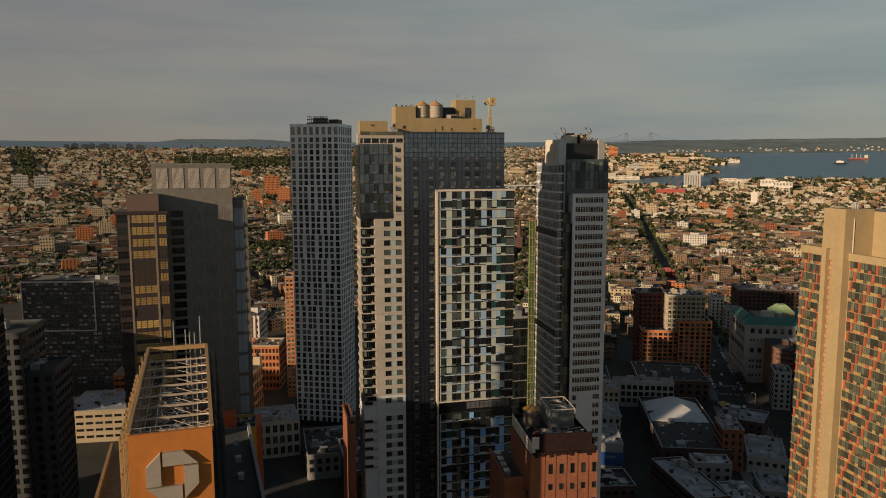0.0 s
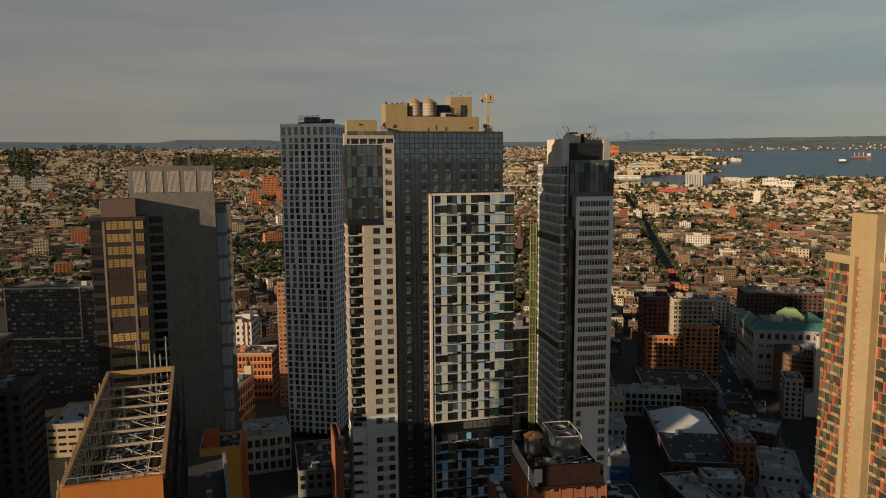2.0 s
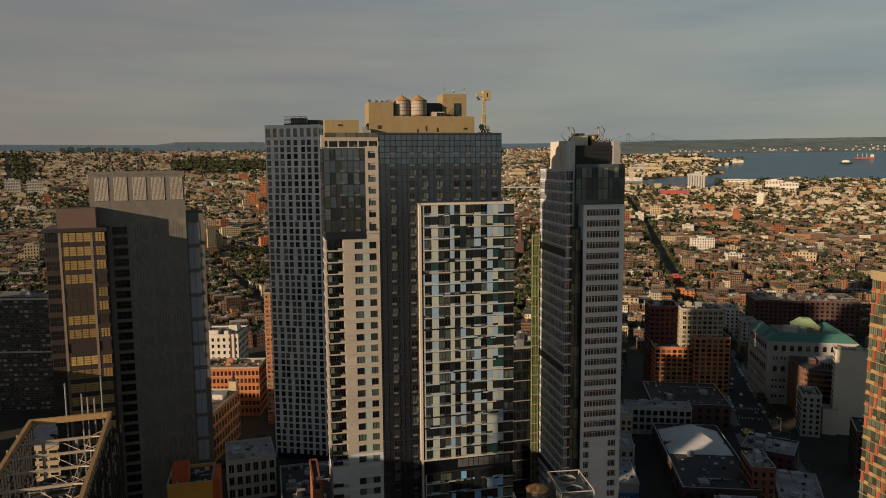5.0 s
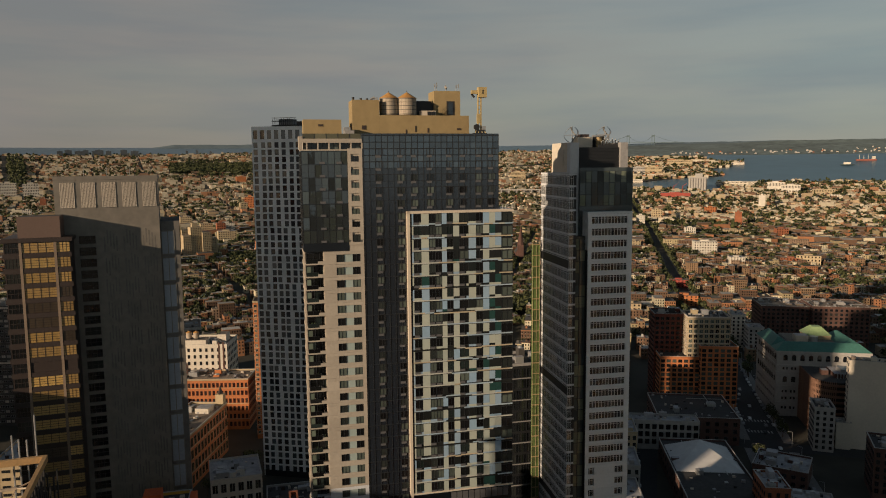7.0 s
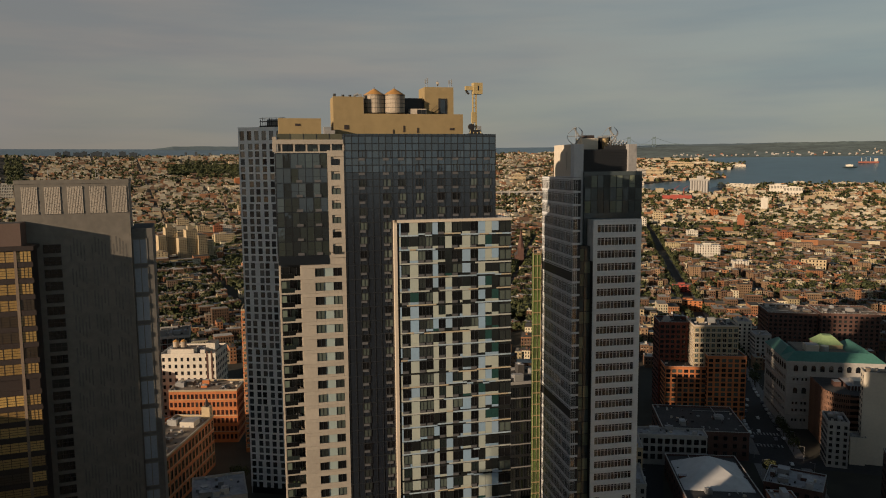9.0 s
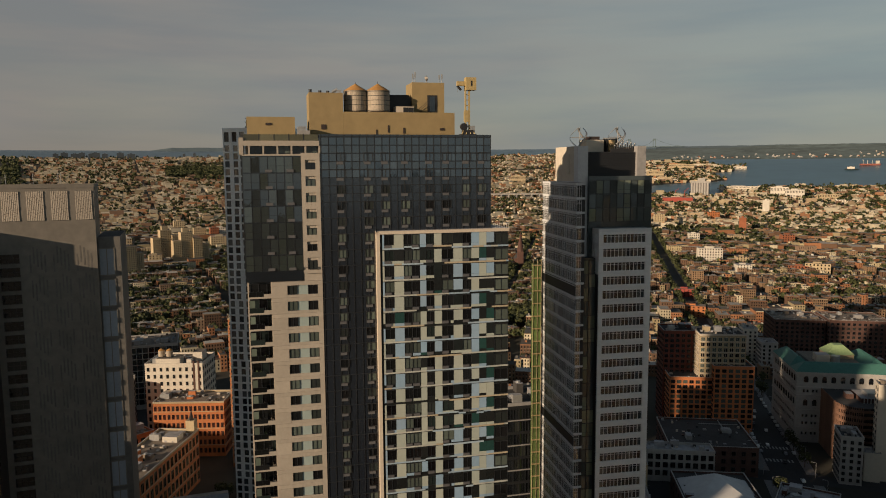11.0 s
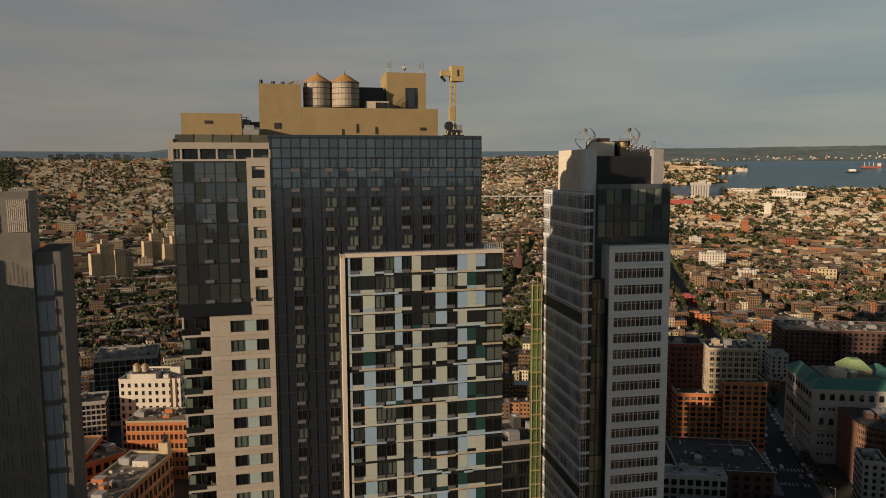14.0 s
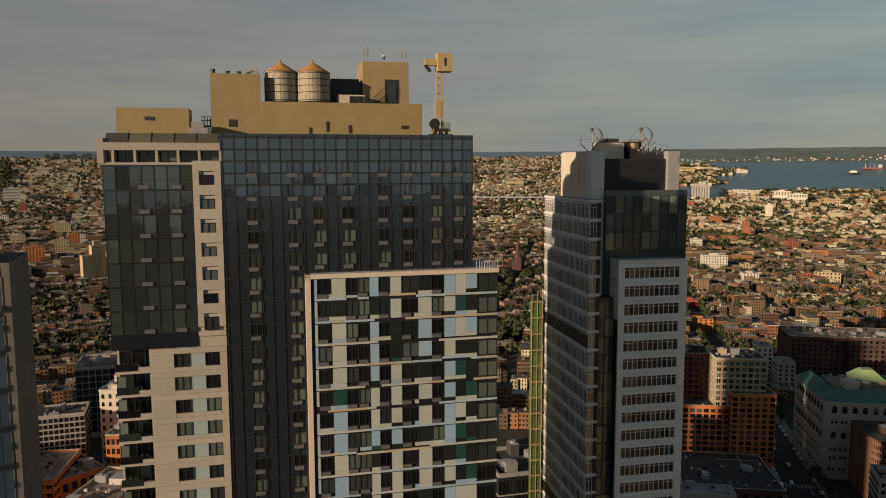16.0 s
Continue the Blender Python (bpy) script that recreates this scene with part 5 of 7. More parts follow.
# far suspension bridge, painted in the same haze blue as the hills
bx, by = polar(bear(1108), 4760)
br = thing("suspension_bridge", "far suspension bridge with two tall towers, coloured blue-grey for haze", "bridge", bx, by, rise(bx, by), 0)
for u in (0, 150):
    a = Acc(HAZEBLUE)
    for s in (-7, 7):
        a.box(u + s - 2.2, u + s + 2.2, -2, 2, -20, 62, HAZEBLUE)
    a.box(u - 7, u + 7, -1.6, 1.6, 50, 58, HAZEBLUE)
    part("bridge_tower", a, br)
a = Acc(HAZEBLUE)
a.box(-160, 330, -2, 2, 12, 15.5, HAZEBLUE)
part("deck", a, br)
a = Acc(HAZEBLUE)
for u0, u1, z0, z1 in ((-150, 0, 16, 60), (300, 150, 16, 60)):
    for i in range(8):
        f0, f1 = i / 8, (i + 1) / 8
        a.tube((u0 + (u1 - u0) * f0, 0, z0 + (z1 - z0) * f0 ** 1.6), (u0 + (u1 - u0) * f1, 0, z0 + (z1 - z0) * f1 ** 1.6), 0.9, HAZEBLUE, n=4)
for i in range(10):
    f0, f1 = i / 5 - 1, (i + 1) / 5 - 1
    a.tube((75 + 75 * f0, 0, 18 + 42 * f0 * f0), (75 + 75 * f1, 0, 18 + 42 * f1 * f1), 0.9, HAZEBLUE, n=4)
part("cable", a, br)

# ---------------- streets downtown ----------------
def road(name, label, pts, width, m, lift):
    vv, ff = [], []
    for i, (x, y) in enumerate(pts):
        x0, y0 = pts[max(0, i - 1)]; x1, y1 = pts[min(len(pts) - 1, i + 1)]
        d = math.hypot(x1 - x0, y1 - y0)
        nx, ny = (y1 - y0) / d, -(x1 - x0) / d
        vv += [(x - nx * width / 2, y - ny * width / 2, rise(x, y) + lift), (x + nx * width / 2, y + ny * width / 2, rise(x, y) + lift)]
    for i in range(len(pts) - 1):
        ff.append((2 * i, 2 * i + 1, 2 * i + 3, 2 * i + 2))
    me = bpy.data.meshes.new(name)
    me.from_pydata(vv, [], ff)
    me.materials.append(m)
    return tagged(new(name, me), label, name.split("_")[0], kind="structure")


avenue = [(112, 380), (114, 480), (117, 560), (121, 670), (124, 800), (124, 955), (129, 1188), (136, 1491), (147, 1923), (135, 2431), (126, 2678)]
spire_street = [(-98, 720), (-103, 1009), (-108, 1272), (-118, 1560), (-124, 1850)]
road("pavement_avenue", "grey concrete pavements beside the avenue", avenue, 30, PAVING, 0.04)
road("road_avenue", "dark asphalt avenue lined with parked cars", avenue, 19, ASPHALT, 0.10)
road("road_spire_street", "dark asphalt street running past a spired church", spire_street, 12, ASPHALT, 0.06)
road("road_cross_street", "dark asphalt cross street", [(-40, 540), (40, 532), (110, 524), (260, 510)], 14, ASPHALT, 0.06)
road("road_side_street", "dark asphalt side street", [(28, 300), (34, 400), (40, 470), (47, 560)], 12, ASPHALT, 0.06)
road("road_west_street", "dark asphalt street between brick blocks", [(-330, 590), (-230, 430), (-130, 330)], 14, ASPHALT, 0.06)
for k, (x, y) in enumerate([(108 + i * 2.0, 545.5) for i in range(8)] + [(110 + i * 2.0, 566) for i in range(8)]):
    a = Acc(PAINT); a.box(0, 0.9, 0, 4.2, 0.105, 0.125, PAINT, skip="b")
    solid("crossing_stripe", a, "white painted crossing stripe on asphalt", "road marking", x, y, 0, 0, "crossing stripes", "structure")

# ---------------- blocks of downtown ----------------
WINMESH = {}
COPING = mat("pale_coping", (0.40, 0.38, 0.35), 0.8, var=0.2)
DARKPARAPET = mat("blackened_brick", (0.026, 0.014, 0.012), 0.95, var=0.4, grain=0.8, gloss=0.1)
VAULT = mat("white_roof_coating", (0.60, 0.59, 0.57), 0.8, var=0.15, grain=0.3)


def win(w, h, g, f, bars=1):
    key = (w, h, g.name, f.name, bars)
    if key not in WINMESH:
        WINMESH[key] = pane_mesh("window", w, h, g, f, bars, 0.09, 0.14)
    return WINMESH[key]


def block(name, label, category, x, y, turn, w, d, h, wall, roof=None, floor=3.6, bay=3.4, ww=1.7, wh=1.9, glassm=None, frame=None,
          sides="fl", z0=0.0, cap=60, trim=None, clutter=3, seed=1, parapet=1.0, bare=()):
    """A flat-roofed building: walls with real windows between trim courses, a parapet and roof bulkheads. Its front-left foot stands at x, y."""
    roof, glassm, frame = roof or ROOFTAR, glassm or DARKGLASS, frame or CHARBAR
    q = random.Random(seed)
    t = thing(name, label, category, x, y, z0, turn)
    a = Acc(wall)
    a.box(0, w, 0, d, 0, h, wall, top=roof)
    part("wall", a, t)
    if parapet:
        a = Acc(wall)
        p = trim or wall
        a.box(-0.15, w + 0.15, -0.15, 0.35, h, h + parapet, p); a.box(-0.15, w + 0.15, d - 0.35, d + 0.15, h, h + parapet, p)
        a.box(-0.15, 0.35, 0.35, d - 0.35, h, h + parapet, p); a.box(w - 0.35, w + 0.15, 0.35, d - 0.35, h, h + parapet, p)
        part("parapet", a, t)
    if parapet and h < 64:
        a = Acc(COPING)
        for u0, u1, v0, v1 in ((-0.2, w + 0.2, -0.2, 0.4), (-0.2, w + 0.2, d - 0.4, d + 0.2), (-0.2, 0.4, 0.4, d - 0.4), (w - 0.4, w + 0.2, 0.4, d - 0.4)):
            a.box(u0, u1, v0, v1, h + parapet, h + parapet + 0.12, COPING)
        part("coping", a, t, "pale coping")
        a = Acc(STEEL)
        for k in range(int(min(34, 8 + w * d / 60))):
            u, v = q.uniform(1, w - 2), q.uniform(1, d - 2)
            cw, cd, ch = q.uniform(0.5, 1.8), q.uniform(0.5, 1.8), q.uniform(0.3, 1.5)
            a.box(u, u + cw, v, v + cd, h - 0.01, h + ch, q.choice((STEEL, CONCRETE, IRON, ROOFPALE, CREAM_FRAME, BROWNMETAL)), skip="b")
        for k in range(4):
            u, v = q.uniform(1, w - 2), q.uniform(1, d - 2)
            L = q.uniform(2, max(2.1, min(w, d) * 0.5))
            if k % 2:
                a.box(u, min(w - 0.6, u + L), v, v + 0.35, h + 0.3, h + 0.65, STEEL)
            else:
                a.box(u, u + 0.35, v, min(d - 0.6, v + L), h + 0.3, h + 0.65, STEEL)
        part("roof_clutter", a, t, "small vents, ducts and units", "stuff")
    places, courses = [], Acc(trim or wall)
    nf = int((h - 1.0) / floor)
    for k in range(nf):
        z = h - 0.6 - (k + 1) * floor + (floor - wh) / 2
        if z < 0.3:
            continue
        if "f" in sides:
            nb = max(1, int(w / bay))
            for i in range(nb):
                places.append(((i + 0.5) * w / nb, -0.03, z, 0, 1, 1))
        if "l" in sides:
            nb = max(1, int(d / bay))
            for i in range(nb):
                places.append((-0.03, (i + 0.5) * d / nb, z, -90, 1, 1))
        if "r" in sides:
            nb = max(1, int(d / bay))
            for i in range(nb):
                places.append((w + 0.03, (i + 0.5) * d / nb, z, 90, 1, 1))
        if trim and k % 2 == 0:
            courses.box(-0.12, w + 0.12, -0.12, 0.05, z - 0.55, z - 0.2, trim); courses.box(-0.12, 0.05, 0.05, d, z - 0.55, z - 0.2, trim)
            courses.box(w - 0.05, w + 0.12, 0.05, d, z - 0.55, z - 0.2, trim)
    if courses.f:
        part("string_course", courses, t, kind="stuff")
    pieces("window", win(ww, wh, glassm, frame), places, t, cap)
    for k in range(clutter):
        cw, cd, ch = q.uniform(2.0, min(6, w * 0.3)), q.uniform(2, min(6, d * 0.3)), q.uniform(1.2, 3.6)
        u, v = q.uniform(0.8, max(1, w - cw - 0.8)), q.uniform(1.0, max(1.2, d - cd - 1))
        a = Acc(STEEL)
        m = q.choice((wall, STEEL, CONCRETE, roof))
        a.box(u, u + cw, v, v + cd, h - 0.02, h + ch, m, top=ROOFPALE)
        if k % 2:
            a.tube((u + cw / 2, v + cd / 2, h + ch), (u + cw / 2, v + cd / 2, h + ch + 0.5), min(cw, cd) * 0.35, STEEL, n=10)
        part("roof_hut", a, t)
    return t


# courthouse with green copper roofs
def courthouse():
    t = block("courthouse", "grey limestone office building with arched windows and green copper roofs", "building", 131.5, 581.5, 2, 58, 52, 44.5, LIMESTONE,
              floor=4.6, bay=4.0, glassm=DARKGLASS, sides="", clutter=0, parapet=0)
    a = Acc(LIMESTONE)
    for z in (29.6, 20.4, 9.0):
        a.box(-0.35, 58.35, -0.35, 0.05, z, z + 0.7, LIMESTONE); a.box(-0.35, 0.05, 0.05, 52, z, z + 0.7, LIMESTONE)
    a.box(-0.9, 58.9, -0.9, 0.1, 43.4, 45.0, LIMESTONE); a.box(-0.9, 0.1, 0.1, 52, 43.4, 45.0, LIMESTONE)
    a.box(-0.5, 58.5, -0.5, 0.05, 34.6, 35.6, LIMESTONE); a.box(-0.5, 0.05, 0.05, 52, 34.6, 35.6, LIMESTONE)
    part("cornice", a, t, "deep stone cornice")

    def ridge(name, u0, u1, v0, v1, z0, z1, inner):
        a = Acc(VERDIGRIS)
        lo = [(u0, v0), (u1, v0), (u1, v1), (u0, v1)]
        k = inner
        hi = [(u0 + k, v0 + k), (u1 - k, v0 + k), (u1 - k, v1 - k), (u0 + k, v1 - k)]
        for i in range(4):
            j = (i + 1) % 4
            a.face([(*lo[i], z0), (*lo[j], z0), (*hi[j], z1), (*hi[i], z1)], VERDIGRIS)
        a.face([(*p, z1) for p in hi], VERDIGRIS)
        part(name, a, t, "green copper hipped roof")
    # mansard round an open light court
    for u0, u1, v0, v1 in ((-0.8, 58.8, -0.8, 13), (-0.8, 13, 13.2, 52), (45, 58.8, 13.2, 52)):
        w_, d_ = u1 - u0, v1 - v0
        ridge("copper_roof", u0, u1, v0, v1, 45.0, 50.0, min(w_, d_) / 2 - 0.6)
    a = Acc(LIMESTONE)
    a.box(14, 44, 14, 50, 44.5, 46.0, LIMESTONE, top=ROOFTAN); a.box(18, 26, 22, 30, 46, 50.5, CREAM_FRAME, top=ROOFPALE); a.tube((30, 24, 46), (30, 24, 50), 2.6, STEEL, n=14)
    part("roof_hut", a, t)
    a = Acc(BRICKTAN)
    a.box(28, 44, 32, 48, 44.5, 48.6, BRICKTAN)
    part("attic", a, t, "buff attic storey")
    a = Acc(VERDIGRISLT)
    lo = [(27.5, 31.5), (44.5, 31.5), (44.5, 48.5), (27.5, 48.5)]
    hi = [(33, 37), (39, 37), (39, 43), (33, 43)]
    for i in range(4):
        j = (i + 1) % 4
        a.face([(*lo[i], 48.6), (*lo[j], 48.6), (*hi[j], 54.0), (*hi[i], 54.0)], VERDIGRISLT)
    a.face([(*p, 54.0) for p in hi], VERDIGRISLT)
    part("attic_roof", a, t, "pale green copper pyramid roof")
    # arched windows of the upper and middle storeys
    arch = Acc(DARKGLASS)
    arch.box(-1.3, 1.3, -0.1, 0.05, 0, 2.6, DARKGLASS, skip="k")
    for i in range(8):
        a0, a1 = math.pi * i / 8, math.pi * (i + 1) / 8
        arch.face([(0, -0.1, 2.6), (1.3 * math.cos(a0), -0.1, 2.6 + 1.3 * math.sin(a0)), (1.3 * math.cos(a1), -0.1, 2.6 + 1.3 * math.sin(a1))], DARKGLASS)
    pieces("arched_window", arch.mesh("arched_window"), [(5.5 + i * 5.3, -0.06, zz, 0, 1, 1) for zz in (38.4, 23.6) for i in range(10)] + [(-0.06, 4 + i * 5.2, zz, -90, 1, 1) for zz in (38.4, 23.6) for i in range(9)], t)
    sq = []
    for zz in (32.0, 16.2, 11.6, 5.0):
        sq += [(5.5 + i * 5.3 + e, -0.06, zz, 0, 1, 1) for i in range(10) for e in (-1.1, 1.1)]
        sq += [(-0.06, 4 + i * 5.2 + e, zz, -90, 1, 1) for i in range(9) for e in (-1.1, 1.1)]
    pieces("square_window", pane_mesh("square_window", 1.35, 1.9, DARKGLASS, LIMESTONE, 0, 0.1, 0.08), sq, t, 40)


courthouse()

# stepped brick apartment house
block("brick_apartments", "orange-red brick apartment block with a regular grid of windows", "building", 57, 590, 6, 51, 32, 34.5, REDORANGEBRICK, floor=3.3, bay=3.9, ww=2.7, wh=2.2, glassm=GLASS, frame=BROWNMETAL, seed=4, cap=150, clutter=2)
block("brick_apartments", "red brick apartment wing rising above its lower block", "building", 84, 588.5, 6, 25, 30, 43.3, REDORANGEBRICK, floor=3.3, bay=3.9, ww=2.7, wh=2.2, glassm=GLASS, frame=BROWNMETAL, seed=5, cap=90, clutter=1)
block("cream_apartments", "cream upper apartment block with tall paired windows", "building", 75.5, 594, 6, 29, 24, 62.6, BRICKTAN, floor=3.5, bay=3.6, ww=2.5, wh=2.5, glassm=GLASS, frame=CREAM_FRAME, seed=6, cap=110, clutter=5, trim=CREAM_FRAME)
block("red_apartments", "dark red brick apartment block with large windows", "building", 54, 606, 6, 22, 22, 61.5, BRICKDK, floor=3.5, bay=3.6, ww=2.3, wh=2.2, glassm=DARKGLASS, seed=7, cap=70, clutter=3)
block("black_theatre", "dark flat roofed warehouse with a tar roof", "building", 50, 517, 4, 48, 46, 16, BROWNBRICK, ROOFTAR, floor=4.5, bay=5, ww=2.2, wh=2.4, seed=8, cap=24, clutter=2)
block("low_stone_building", "grey stone low building with large dark openings", "building", 33, 505, 4, 40, 12, 17, LIMESTONE, ROOFPALE, floor=4.6, bay=4, ww=2.6, wh=3.0, seed=9, cap=30, clutter=4)


# curved brown office building
def curved_block():
    t = thing("curved_office", "brown brick office building with a rounded corner and banded windows", "building", 146, 548, 0, 0)
    def outline(g):
        pts = [(50, -4 - g * 0.2), (50, 34), (0 - g, 34), (0 - g, 12)]
        for i in range(9):
            q = math.pi + math.pi / 2 * i / 8
            pts.append((12 + (12 + g) * math.cos(q), 8 + (12 + g) * math.sin(q)))
        return pts
    wallm = mat("brown_pink_brick", (0.21, 0.115, 0.075), 0.85, var=0.2, spread=0.1)
    a = Acc(DARKGLASS)
    a.prism(outline(-0.5), 0, 35, DARKGLASS, ROOFTAR)
    part("glass_core", a, t)
    for k in range(10):
        b = Acc(wallm)
        b.prism(outline(0), 0.4 + k * 3.55, 1.9 + k * 3.55, wallm)
        part("brick_band", b, t)
    for i in range(40):
        o = outline(0)
        seg = [(o[j], o[(j + 1) % len(o)]) for j in range(2, len(o) - 1)]
        tot = [math.dist(*s) for s in seg]
        s = sum(tot) * (i + 0.5) / 40
        for sg, L in zip(seg, tot):
            if s < L:
                f = s / L
                x, y = sg[0][0] + (sg[1][0] - sg[0][0]) * f, sg[0][1] + (sg[1][1] - sg[0][1]) * f
                b = Acc(wallm).box(x - 0.22, x + 0.22, y - 0.22, y + 0.22, 0.4, 35.4, wallm)
                part("brick_pier", b, t)
                break
            s -= L
    b = Acc(STEEL)
    b.box(14, 34, 8, 26, 35, 37.5, BROWNBRICK, top=ROOFPALE); b.box(18, 30, 10, 20, 37.5, 40, STEEL)
    for i in range(10):
        b.box(15 + i * 1.8, 15.3 + i * 1.8, 6, 7, 35, 38.5, STEEL)
    b.box(8, 12, 14, 20, 35, 38, BROWNBRICK, top=ROOFPALE)
    part("roof_plant", b, t, "pale steel roof plant")


curved_block()
block("stair_stepped_office", "brown stepped office wing beside the rounded block", "building", 163, 541, -6, 30, 8, 33, BROWNBRICK, ROOFTAR, floor=3.5, bay=2.6, ww=1.5, wh=1.8, seed=10, cap=60)

# tall cream building with a blank side
t_ = block("blank_wall_building", "tall cream building with a blank sunlit end wall", "building", 159.0, 528.0, -8, 38, 9, 53, CREAMHEAD, ROOFTAN, floor=3.4, bay=3.2, ww=1.4, wh=1.8, sides="l", seed=11, cap=90, clutter=3)
block("blank_wall_annex", "cream annex with a column of small windows", "building", 153.0, 526.0, -8, 8, 10, 15.4, CREAMHEAD, ROOFPALE, floor=3.2, bay=3.5, ww=1.2, wh=1.5, sides="l", seed=12, cap=20, clutter=1)
block("grey_office", "plain grey office block in shade with square windows", "building", 139, 520, -6, 11, 18, 26, LIMESTONE, ROOFTAR, floor=3.5, bay=2.8, ww=1.6, wh=1.9, seed=13, cap=50)
block("corner_brick_house", "dark brick corner building with tall windows", "building", 150, 458, -10, 30, 24, 26, BROWNBRICK, ROOFTAR, floor=3.8, bay=3.4, ww=1.8, wh=2.4, seed=14, cap=40)
block("brown_warehouse", "long dark brown brick building with deep shaded bays", "building", 165, 786, 1, 42, 40, 36, BROWNBRICK, ROOFTAN, floor=3.8, bay=4.2, ww=2.2, wh=2.2, seed=15, cap=50, clutter=5)
block("brown_warehouse", "dark brown brick wing with deep shaded bays", "building", 208, 780, 1, 48, 40, 38, BROWNBRICK, ROOFTAN, floor=3.8, bay=4.2, ww=2.2, wh=2.2, seed=16, cap=50, clutter=5)
block("white_house", "narrow white rendered building with small windows", "building", 136, 770, 2, 12, 18, 30, WHITEBRICK, ROOFPALE, floor=3.4, bay=3.6, ww=1.6, wh=1.9, seed=17, cap=30, clutter=1)
block("white_house", "pale grey rendered building with small windows", "building", 146, 745, 2, 13, 18, 24, LIMESTONE, ROOFPALE, floor=3.4, bay=3.6, ww=1.6, wh=1.9, seed=18, cap=30, clutter=1)


# old hall with a pale shallow roof
def domed_hall():
    t = block("old_hall", "brown brick hall with a pale shallow hipped roof", "building", 56, 404, 5, 37, 88, 11.5, BROWNBRICK, ROOFTAR, floor=4.5, bay=6, ww=1.6, wh=2.2, seed=20, cap=30, clutter=3)
    a = Acc(VAULT)
    e0, e1, e2, e3 = (1.5, 44, 11.7), (35.5, 44, 11.7), (35.5, 80, 11.7), (1.5, 80, 11.7)
    n = 8
    for i in range(n):          # shallow slopes that bow up to a short ridge
        f0, f1 = i / n, (i + 1) / n
        def up(p, q, f):
            return (p[0] + (q[0] - p[0]) * f, p[1] + (q[1] - p[1]) * f, p[2] + 6.6 * f)
        ra, rb = (17.5, 68, 0), (19.5, 72, 0)
        for p, q, a0, a1 in ((e0, e1, ra, (19.5, 68, 0)), (e1, e2, (19.5, 68, 0), rb), (e2, e3, rb, (17.5, 72, 0)), (e3, e0, (17.5, 72, 0), ra)):
            a.face([up(p, a0, f0), up(q, a1, f0), up(q, a1, f1), up(p, a0, f1)], VAULT)
    for p, q in ((e0, e1), (e1, e2), (e2, e3), (e3, e0)):
        a.face([(p[0], p[1], 11.4), (q[0], q[1], 11.4), q, p], VAULT)
    a.face([up(p, q, 1) for p, q in ((e0, (17.5, 68)), (e1, (19.5, 68)), (e2, (19.5, 72)), (e3, (17.5, 72)))], VAULT)
    part("hipped_roof", a, t, "pale shallow hipped roof membrane")


domed_hall()
block("brick_row_building", "narrow red brick building with arched upper windows", "building", 88, 408, 4, 11, 20, 22.5, BRICK, ROOFPALE, floor=4, bay=2.8, ww=1.5, wh=2.2, seed=21, cap=40)
block("pale_roof_shop", "low shop block with pale roof plant", "building", 95, 470, -20, 27, 24, 9, BROWNBRICK, ROOFPALE, floor=4, bay=4, ww=2, wh=2, seed=22, cap=20, clutter=7)
block("pale_roof_shop", "low white shop building with roof ducts", "building", 101, 409, -8, 20, 34, 8, LIMESTONE, ROOFPALE, floor=4, bay=4, ww=2, wh=2, seed=23, cap=20, clutter=6)
block("long_garage", "long dark brick garage with rows of steel windows", "building", 66, 344, 21, 17, 47, 11, BROWNBRICK, ROOFPALE, floor=3.6, bay=3.2, ww=2.4, wh=1.7, seed=24, cap=60, clutter=4)
block("white_roof_shop", "low shop with a white coated roof and ducts", "building", 84, 350, 14, 15, 20, 9, CONCRETE, VAULT, floor=4, bay=4, ww=2, wh=1.8, seed=61, cap=16, clutter=6)
block("white_roof_shop", "low shop with a white coated roof", "building", 70, 382, 6, 19, 12, 13, CONCRETE, VAULT, floor=4, bay=4, ww=2, wh=1.8, seed=62, cap=16, clutter=2)
block("low_workshop", "low dark workshop with a cluttered roof", "building", 20, 350, 15, 20, 20, 10, BROWNBRICK, ROOFTAR, floor=4, bay=4, ww=2, wh=1.8, seed=63, cap=16, clutter=6)
block("low_workshop", "low brick workshop with pale ducts on the roof", "building", 44, 322, 15, 22, 18, 10, BROWNBRICK, ROOFPALE, floor=4, bay=4, ww=2, wh=1.8, seed=64, cap=16, clutter=6)
block("low_workshop", "narrow workshop with a pale metal roof", "building", 110, 338, 2, 15, 22, 9, CONCRETE, ROOFPALE, floor=4, bay=4, ww=2, wh=1.8, seed=65, cap=16, clutter=5)
block("corner_shop_block", "small low building with a pale metal roof", "building", 100, 366, 0, 13, 22, 8, CONCRETE, ROOFPALE, floor=4, bay=4, ww=2, wh=1.8, seed=25, cap=12, clutter=3)
block("side_street_building", "tan stone building with a roof bulkhead", "building", 22, 470, 4, 13, 22, 22, BRICKTAN, ROOFPALE, floor=4, bay=3.2, ww=1.7, wh=2.4, seed=26, cap=24, clutter=2)
block("side_street_building", "pale low building with a flat white roof", "building", 20, 440, 4, 15, 26, 15, LIMESTONE, ROOFPALE, floor=4, bay=3.2, ww=1.7, wh=2.4, seed=27, cap=24, clutter=4)
t_ = block("hoarding_building", "low building with a blue painted hoarding", "building", 21, 398, 6, 14, 30, 13.5, CONCRETE, ROOFPALE, floor=4, bay=4, ww=1.7, wh=2.2, seed=28, cap=12, clutter=3, sides="l")
a = Acc(BLUEPAINT); a.box(0.2, 13.8, -0.3, -0.05, 2.0, 9.5, BLUEPAINT)
part("hoarding", a, t_, "blue painted hoarding")
a = Acc(PAINT)
for i in range(3):
    a.box(5.2 + i * 1.6, 6.3 + i * 1.6, -0.36, -0.3, 6.2, 7.6, PAINT)
